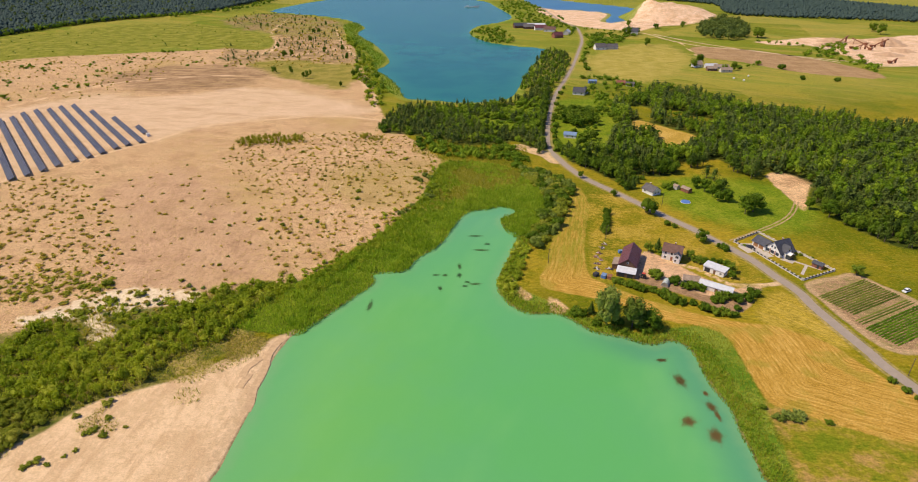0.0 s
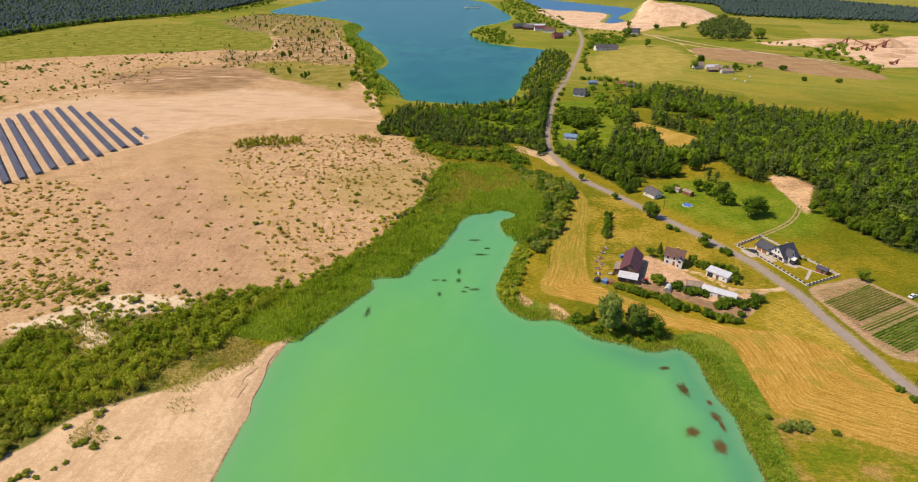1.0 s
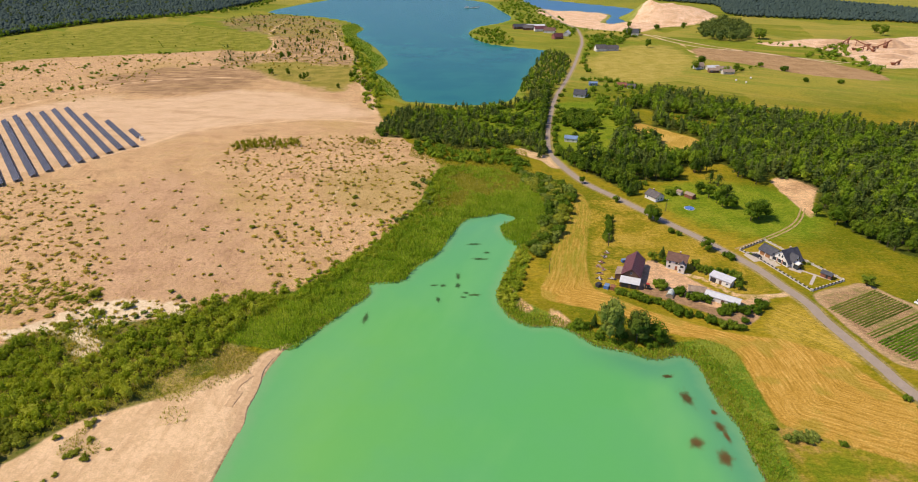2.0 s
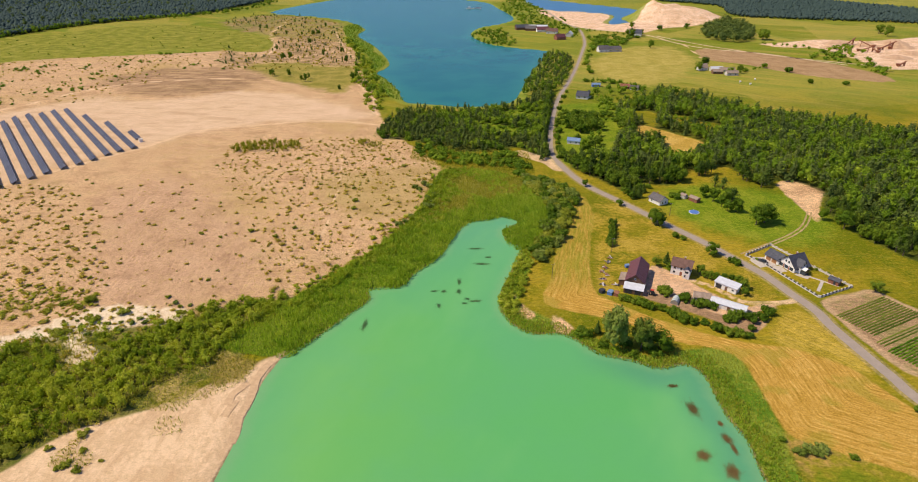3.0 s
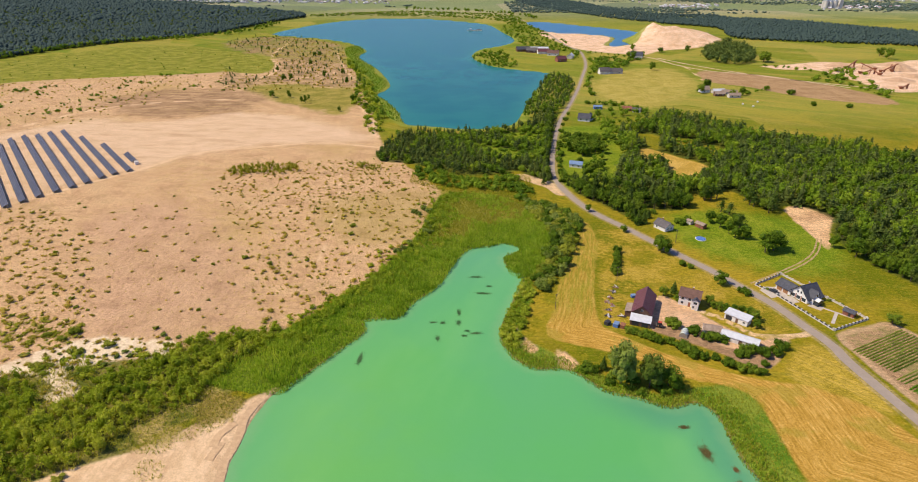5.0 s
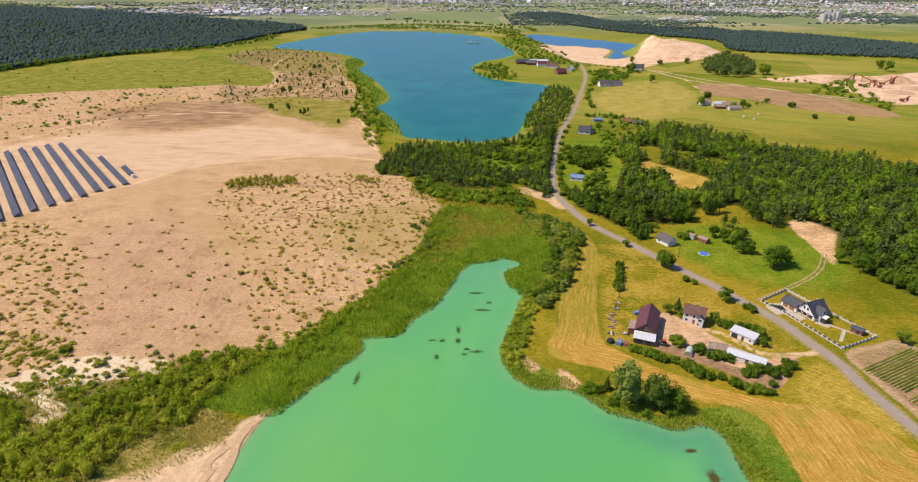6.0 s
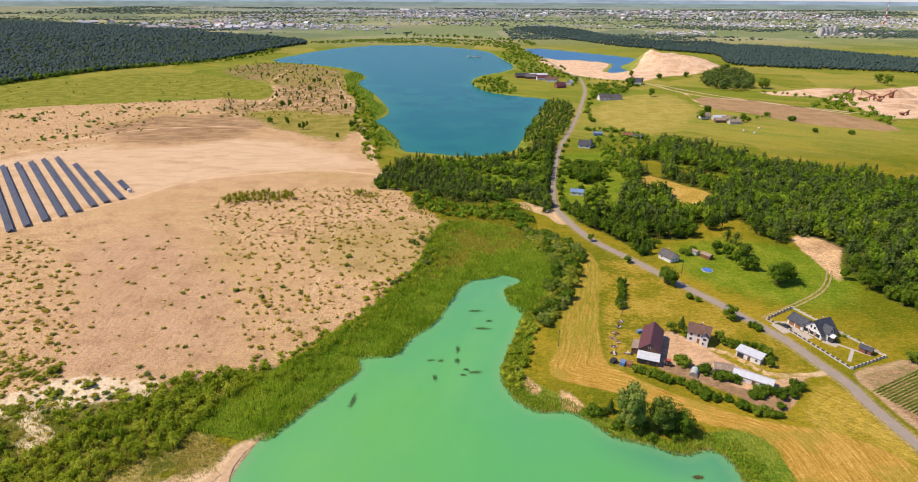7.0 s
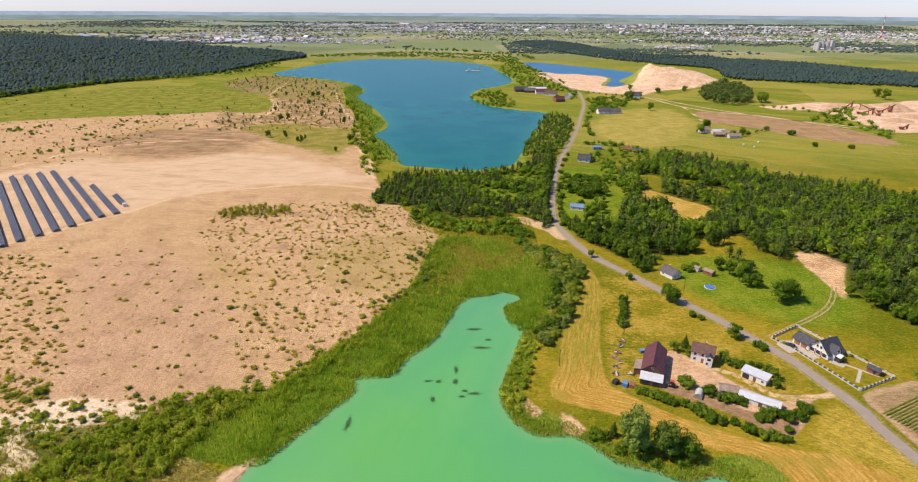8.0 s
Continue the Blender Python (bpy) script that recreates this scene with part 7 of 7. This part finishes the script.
def car(label, x, y, turn, paint):
    ob = thing("car", place(x, y, turn), label, "car")
    part("body", prism([(-0.85, 0.3), (0.85, 0.3), (0.88, 0.62), (0.80, 0.88), (-0.80, 0.88), (-0.88, 0.62)], 4.2), paint, ob)
    part("cabin", prism([(-0.76, 0.88), (0.76, 0.88), (0.60, 1.42), (-0.60, 1.42)], 2.1, None, -0.25), GLASS, ob)
    part("roof", box(1.7, 1.16, 0.05, -0.25, 0, 1.42, 0.02), paint, ob)
    for sx in (-1.3, 1.3):
        for sy in (-0.78, 0.78):
            wheel(ob, sx, sy, 0.32, 0.2)


car("white car parked beside the vegetable plot", 186.5, 209.0, 30, FRAME)
car("dark car parked on the forecourt of the white house", 137.9, 247.8, 120, DARK)

def pole(x, y, h=7.5):
    ob = thing("utility_pole", place(x, y, 20), "grey wooden utility pole standing in the grass", "pole", "utility poles")
    part("shaft", tube(0.14, 0.09, h, 0, 0, -0.1, 8), BARK, ob)
    part("crossarm", box(1.4, 0.1, 0.12, 0, 0, h - 0.6), BARK, ob)
    for s in (-0.6, 0, 0.6):
        part("insulator", tube(0.05, 0.04, 0.18, s, 0, h - 0.48, 6), FRAME, ob)


for x, y in ((38.9, 231.7), (70.5, 256.8), (111.0, 299.0), (150.7, 154.8)):
    pole(x, y)

for x, y in ((292.8, 643.5), (313.8, 655.9), (298.8, 632.6)):
    ob = thing("hay_bale", place(x, y, random.uniform(0, 180)), "white wrapped hay bale lying on the meadow", "bale", "wrapped bales")
    part("bale", tube(0.9, 0.9, 1.4, -0.7, 0, 0.86, 14, None, Matrix.Rotation(radians(90), 4, "Y")), FRAME, ob)
    part("wrap_end", tube(0.6, 0.6, 1.44, -0.72, 0, 0.86, 10, None, Matrix.Rotation(radians(90), 4, "Y")), CONCRETE, ob)

ob = thing("dredger", pose(20, 1428, WATER, 0, 0, 2), "long pale dredging pontoon on the blue lake", "boat")
part("hull", box(34, 5, 1.4, 0, 0, -0.3, 0.2), CONCRETE, ob), part("cabin", box(6, 3.4, 3.2, -9, 0, 1.1, 0.1), WHITE, ob)
part("boom", box(14, 0.8, 0.8, 11, 0, 2.2, 0.05, None, Matrix.Rotation(radians(-10), 4, "Y")), RUST, ob)

# ---- weed in the green lake ----
WEED = foliage("brown_weed", (0.06, 0.085, 0.03), (0.13, 0.095, 0.035), (0.18, 0.12, 0.045), 0.1)
DARK_WEED = foliage("green_weed", (0.045, 0.14, 0.055), (0.07, 0.17, 0.06), (0.10, 0.20, 0.075), 0.1)
for x, y, rx, ry in ((73.1, 152.6, 2.0, 3.2), (78.9, 140.1, 1.6, 2.2), (75.6, 127.9, 2.2, 3.0), (69.5, 133.6, 2.2, 2.4), (70.1, 163.4, 1.8, 1.0), (79.3, 146.3, 1.0, 1.2), (79.4, 136.2, 0.9, 2.4), (8.8, 245.7, 3.4, 1.2),
                     (-1.5, 229.6, 1.1, 2.4), (-7.9, 221.7, 1.3, 1.0), (-12.0, 221.8, 1.6, 0.8), (5.4, 214.4, 2.6, 0.9), (-1.6, 221.8, 1.2, 1.8), (-9.6, 210.6, 1.0, 2.0), (5.9, 260.7, 3.4, 1.0),
                     (-37.6, 197.0, 1.0, 4.0), (0.8, 212.6, 1.2, 0.8), (12, 252, 1.6, 0.9), (2, 216, 1.2, 1.0)):
    n = int(300 * rx * ry) + 90
    a, r = rng.uniform(0, 2 * np.pi, n), np.minimum(np.abs(rng.normal(0, 0.5, n)), 1.5)
    r *= 0.95 + 0.18 * np.sin(2 * a + x) + 0.14 * np.sin(5 * a + y)
    q = np.stack((x + r * rx * np.cos(a), y + r * ry * np.sin(a), np.full(n, WATER + 0.03)), -1)
    v, f = cards(q, np.tile((0, 0, 6.0), (n, 1)), np.full(n, 0.13))
    ob = new("water_weed", mesh_of("water_weed", v, f, WEED if x > 60 else DARK_WEED, False, tone=np.full(len(v), rng.uniform(0.2, 0.8))))
    tagged(ob, "patch of dark brown weed at the lake's surface" if x > 60 else "patch of dark green weed at the lake's surface", "water weed", kind="stuff")

# ---- quarry ----
def conveyor(x, y, turn, L):
    ob = thing("conveyor", place(x, y, turn), "rusty inclined conveyor standing in the quarry", "conveyor", "quarry plant")
    part("boom", box(L, 1.6, 1.2, 0, 0, L * 0.2 - 0.6, 0.1, None, Matrix.Rotation(radians(-22), 4, "Y")), RUST, ob)
    for s in (-0.2, 0.3):
        part("leg", box(0.6, 2.4, max(1.0, L * 0.2 + s * L * 0.4), s * L, 0, 0), RUST, ob)
    part("hopper", tube(1.2, 3.0, 3.2, -L * 0.42, 0, 0, 8), RUST, ob)


for x, y, turn, L in ((560, 905, 30, 26), (575, 890, 150, 22), (590, 868, 10, 28), (602, 880, 60, 20), (548, 850, -20, 16), (560, 845, 100, 14), (528, 742, 20, 14)):
    conveyor(x, y, turn, L)


def heap(x, y, r, h, label):
    n = 18
    v = [(0, 0, h)]
    for j, (q, z) in enumerate(((0.4, 0.66), (0.75, 0.26), (1.05, -0.02))):
        for i in range(n):
            a = 2 * math.pi * i / n
            w = 1 + 0.22 * noise.noise((math.cos(a) * 2 + x, math.sin(a) * 2 + y, j * 0.3))
            v.append((r * q * w * math.cos(a), r * q * w * 0.8 * math.sin(a), h * z * (w if z > 0 else 1)))
    f = [(0, 1 + i, 1 + (i + 1) % n, 1 + (i + 1) % n) for i in range(n)]
    bm = bmesh.new()
    vs = [bm.verts.new(p) for p in v]
    for a, b, c, d in f:
        bm.faces.new((vs[a], vs[b], vs[c]))
    for j in range(2):
        for i in range(n):
            a, b = 1 + j * n + i, 1 + j * n + (i + 1) % n
            bm.faces.new((vs[a], vs[a + n], vs[b + n], vs[b]))
    ob = part("mound", bm, HEAP)
    ob.matrix_basis = place(x, y, 0)
    return tagged(ob, label, "mound", "mounds in the quarry")


HEAP = plain("quarry_sand", (0.42, 0.25, 0.14), (0.60, 0.40, 0.24), 0.2, 0.95, 0, 1.2, 0.3)
for x, y, r, h in ((552, 919, 22, 6), (585, 905, 18, 5), (620, 890, 26, 7), (640, 930, 24, 6), (520, 880, 16, 3.5), (560, 800, 20, 4), (600, 830, 16, 4)):
    heap(x, y, r, h, "reddish heap of quarried sand and gravel")

# ---- far town ----
def gabled_blocks(points, sizes, high):
    """Joined far houses: a walled box and a roof each."""
    V, F, at = [], [], 0
    for (x, y), s in zip(points, sizes):
        px, py, pz = (float(a) for a in lift(x, y))
        a, L, W, h = random.uniform(0, 3.14), s * random.uniform(0.8, 1.5), s * 0.7, random.uniform(*high)
        ca, sa = math.cos(a), math.sin(a)
        def put(p):
            return (px + p[0] * ca - p[1] * sa, py + p[0] * sa + p[1] * ca, pz + p[2])
        l, w, t = L / 2, W / 2, h + 0.35 * W
        V += [put(p) for p in ((-l, -w, -2), (l, -w, -2), (l, w, -2), (-l, w, -2), (-l, -w, h), (l, -w, h), (l, w, h), (-l, w, h))]
        F += [[at + i for i in q] for q in ((0, 1, 5, 4), (1, 2, 6, 5), (2, 3, 7, 6), (3, 0, 4, 7))]
        at += 8
        o = 0.6
        V += [put(p) for p in ((-l - o, -w - o, h - 0.2), (l + o, -w - o, h - 0.2), (l + o, 0, t), (-l - o, 0, t), (l + o, w + o, h - 0.2), (-l - o, w + o, h - 0.2))]
        F += [[at + i for i in q] for q in ((0, 1, 2, 3), (3, 2, 4, 5))]
        at += 6
    return np.array(V), np.array(F)


k = Mat("far_masonry", 0.85)
k.color(k.ramp(k.island(), (0.05, (0.66, 0.65, 0.64)), (0.3, (0.50, 0.48, 0.47)), (0.5, (0.42, 0.27, 0.23)), (0.65, (0.36, 0.37, 0.40)), (0.95, (0.74, 0.73, 0.72))))
TOWNWALL = k.m


def band(n, x0, x1, y0, y1, clump):
    """Points in drawn-out clumps and belts."""
    out = []
    while len(out) < n:
        x, y = random.uniform(x0, x1), random.uniform(y0, y1)
        if noise.noise((x * 0.0016 + 7, y * 0.0038, clump)) + 0.4 * noise.noise((x * 0.006, y * 0.012, clump)) > random.uniform(-0.12, 0.3):
            out.append((x, y))
    return out


town = band(3600, -1500, 3000, 2900, 5800, 0.5) + band(420, -1500, -300, 2450, 3000, 2.5) + band(520, 700, 2600, 2250, 3000, 3.5)
v, f = gabled_blocks(town, [random.uniform(6, 10) for i in town], (2.5, 5))
tagged(new("town_houses", mesh_of("town_houses", v, f, TOWNWALL)), "far town of small white and red-roofed houses", "town", kind="stuff")
flats = band(130, -600, 2600, 3700, 5600, 1.5)
v, f = gabled_blocks(flats, [random.uniform(14, 24) for i in flats], (8, 13))
tagged(new("town_blocks", mesh_of("town_blocks", v, f, TOWNWALL)), "far pale apartment blocks above the town", "town", kind="stuff")
works = band(50, -1900, -700, 2500, 3000, 4.5)
v, f = gabled_blocks(works, [random.uniform(18, 30) for i in works], (4, 7))
tagged(new("factory_sheds", mesh_of("factory_sheds", v, f, TOWNWALL)), "far pale factory sheds at the town's edge", "town", kind="stuff")
p = np.array(band(9000, -3600, 4200, 2650, 6800, 6.5) + band(2500, -3600, 4200, 3000, 5200, 9.5) + band(3600, 150, 2600, 2000, 3000, 4.5) + band(1200, -1600, -200, 2250, 3000, 3.5))
growth("town_trees", "far belts of dark trees between the houses", "trees", p, heads, (4, 8), HAZED_TOWNWOOD, 2.6, smooth=True)


# ---- the hazy distance behind the town ----
def distance(name, label, r, base, high, colour):
    """A plain glowing backdrop: a low uneven ring of far land, its haze put into the colour."""
    n = 260
    a = np.linspace(radians(-72), radians(72), n)
    x, y = CENTRE[0] + r * np.sin(a), CENTRE[1] + r * np.cos(a)
    top = high + np.array([5 * noise.noise((q * 5, r * 0.01, 0)) + 1.6 * noise.noise((q * 40, r * 0.01, 3)) for q in a])
    V = np.concatenate((np.stack((x, y, np.full(n, base)), -1), np.stack((x, y, top), -1)))
    F = [(i, i + 1, n + i + 1, n + i) for i in range(n - 1)]
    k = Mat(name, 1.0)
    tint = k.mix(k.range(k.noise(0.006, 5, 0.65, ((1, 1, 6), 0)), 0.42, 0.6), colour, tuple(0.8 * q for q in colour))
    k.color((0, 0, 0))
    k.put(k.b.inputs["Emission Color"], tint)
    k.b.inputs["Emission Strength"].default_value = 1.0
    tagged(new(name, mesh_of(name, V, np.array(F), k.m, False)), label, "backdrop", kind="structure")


distance("backdrop", "glowing backdrop of a hazy green-grey plain behind the town", 4610, 30, 84, (0.245, 0.325, 0.335))
distance("backdrop", "glowing backdrop of a blue hazy rise at the horizon", 4720, 40, 105, (0.32, 0.42, 0.57))

ob = thing("radio_mast", pose(*(float(a) for a in lift(2219, 3362))), "tall red and white mast above the town", "mast")
for i in range(7):
    part("section", tube(4.2 - 0.5 * i, 3.7 - 0.5 * i, 15, 0, 0, 15 * i - 1, 8), (RED_PAINT if i % 2 == 0 else FRAME), ob, "red section" if i % 2 == 0 else "white section")
ob = thing("grain_silos", pose(*(float(a) for a in lift(1351, 2330))), "group of pale grain silos at the town's edge", "silos")
for i in range(6):
    sl = part("silo", tube(7, 7, 26 - 2 * (i % 2), (i % 3) * 16 - 40, (i // 3) * 16, -1, 12), CONCRETE, ob)
    part("silo_cap", tube(7.2, 2, 4, (i % 3) * 16 - 40, (i // 3) * 16, 25 - 2 * (i % 2), 12), GALV, sl)
part("headhouse", box(12, 12, 34, 14, 4, -1), CONCRETE, ob)


# ---- washed ledges on the beach ----
def ledge(line, high):
    """A low sand step cut by the water: its crest along a line, a slope behind it, a drop before it."""
    line = smooth_line(line, 8, False)
    t = np.gradient(line, axis=0)
    n = unit(np.stack((t[:, 1], -t[:, 0]), -1))
    n = np.where(n[:, :1] < 0, -n, n)
    fade = np.sin(np.linspace(0.05, 0.97, len(line)) * np.pi) ** 0.5 * rng.uniform(0.6, 1.2, len(line))
    V = []
    for off, z in ((-2.6, -0.05), (-0.5, 0.8), (0.0, 1.0), (0.22, 0.1), (0.5, -0.6)):
        p = line + n * (off + rng.normal(0, 0.07, (len(line), 1)))
        V.append(np.stack((p[:, 0], p[:, 1], land_height(p[:, 0], p[:, 1]) + z * high * fade), -1))
    m = len(line)
    F = [(r * m + i, r * m + i + 1, (r + 1) * m + i + 1, (r + 1) * m + i) for r in range(4) for i in range(m - 1)]
    ob = new("sand_ledge", mesh_of("sand_ledge", np.concatenate(V), np.array(F), LEDGE_SAND, False))
    tagged(ob, "low ledge of damp sand cut into the beach", "ledge", "beach ledges")


LEDGE_SAND = plain("ledge_sand", (0.46, 0.30, 0.16), (0.62, 0.42, 0.24), 0.8, 0.95, 0.0, 6, 0.05)
for q, high in ((SCARP_A, 0.26), (SCARP_B, 0.22), (SCARP_C, 0.2)):
    ledge(q, high)
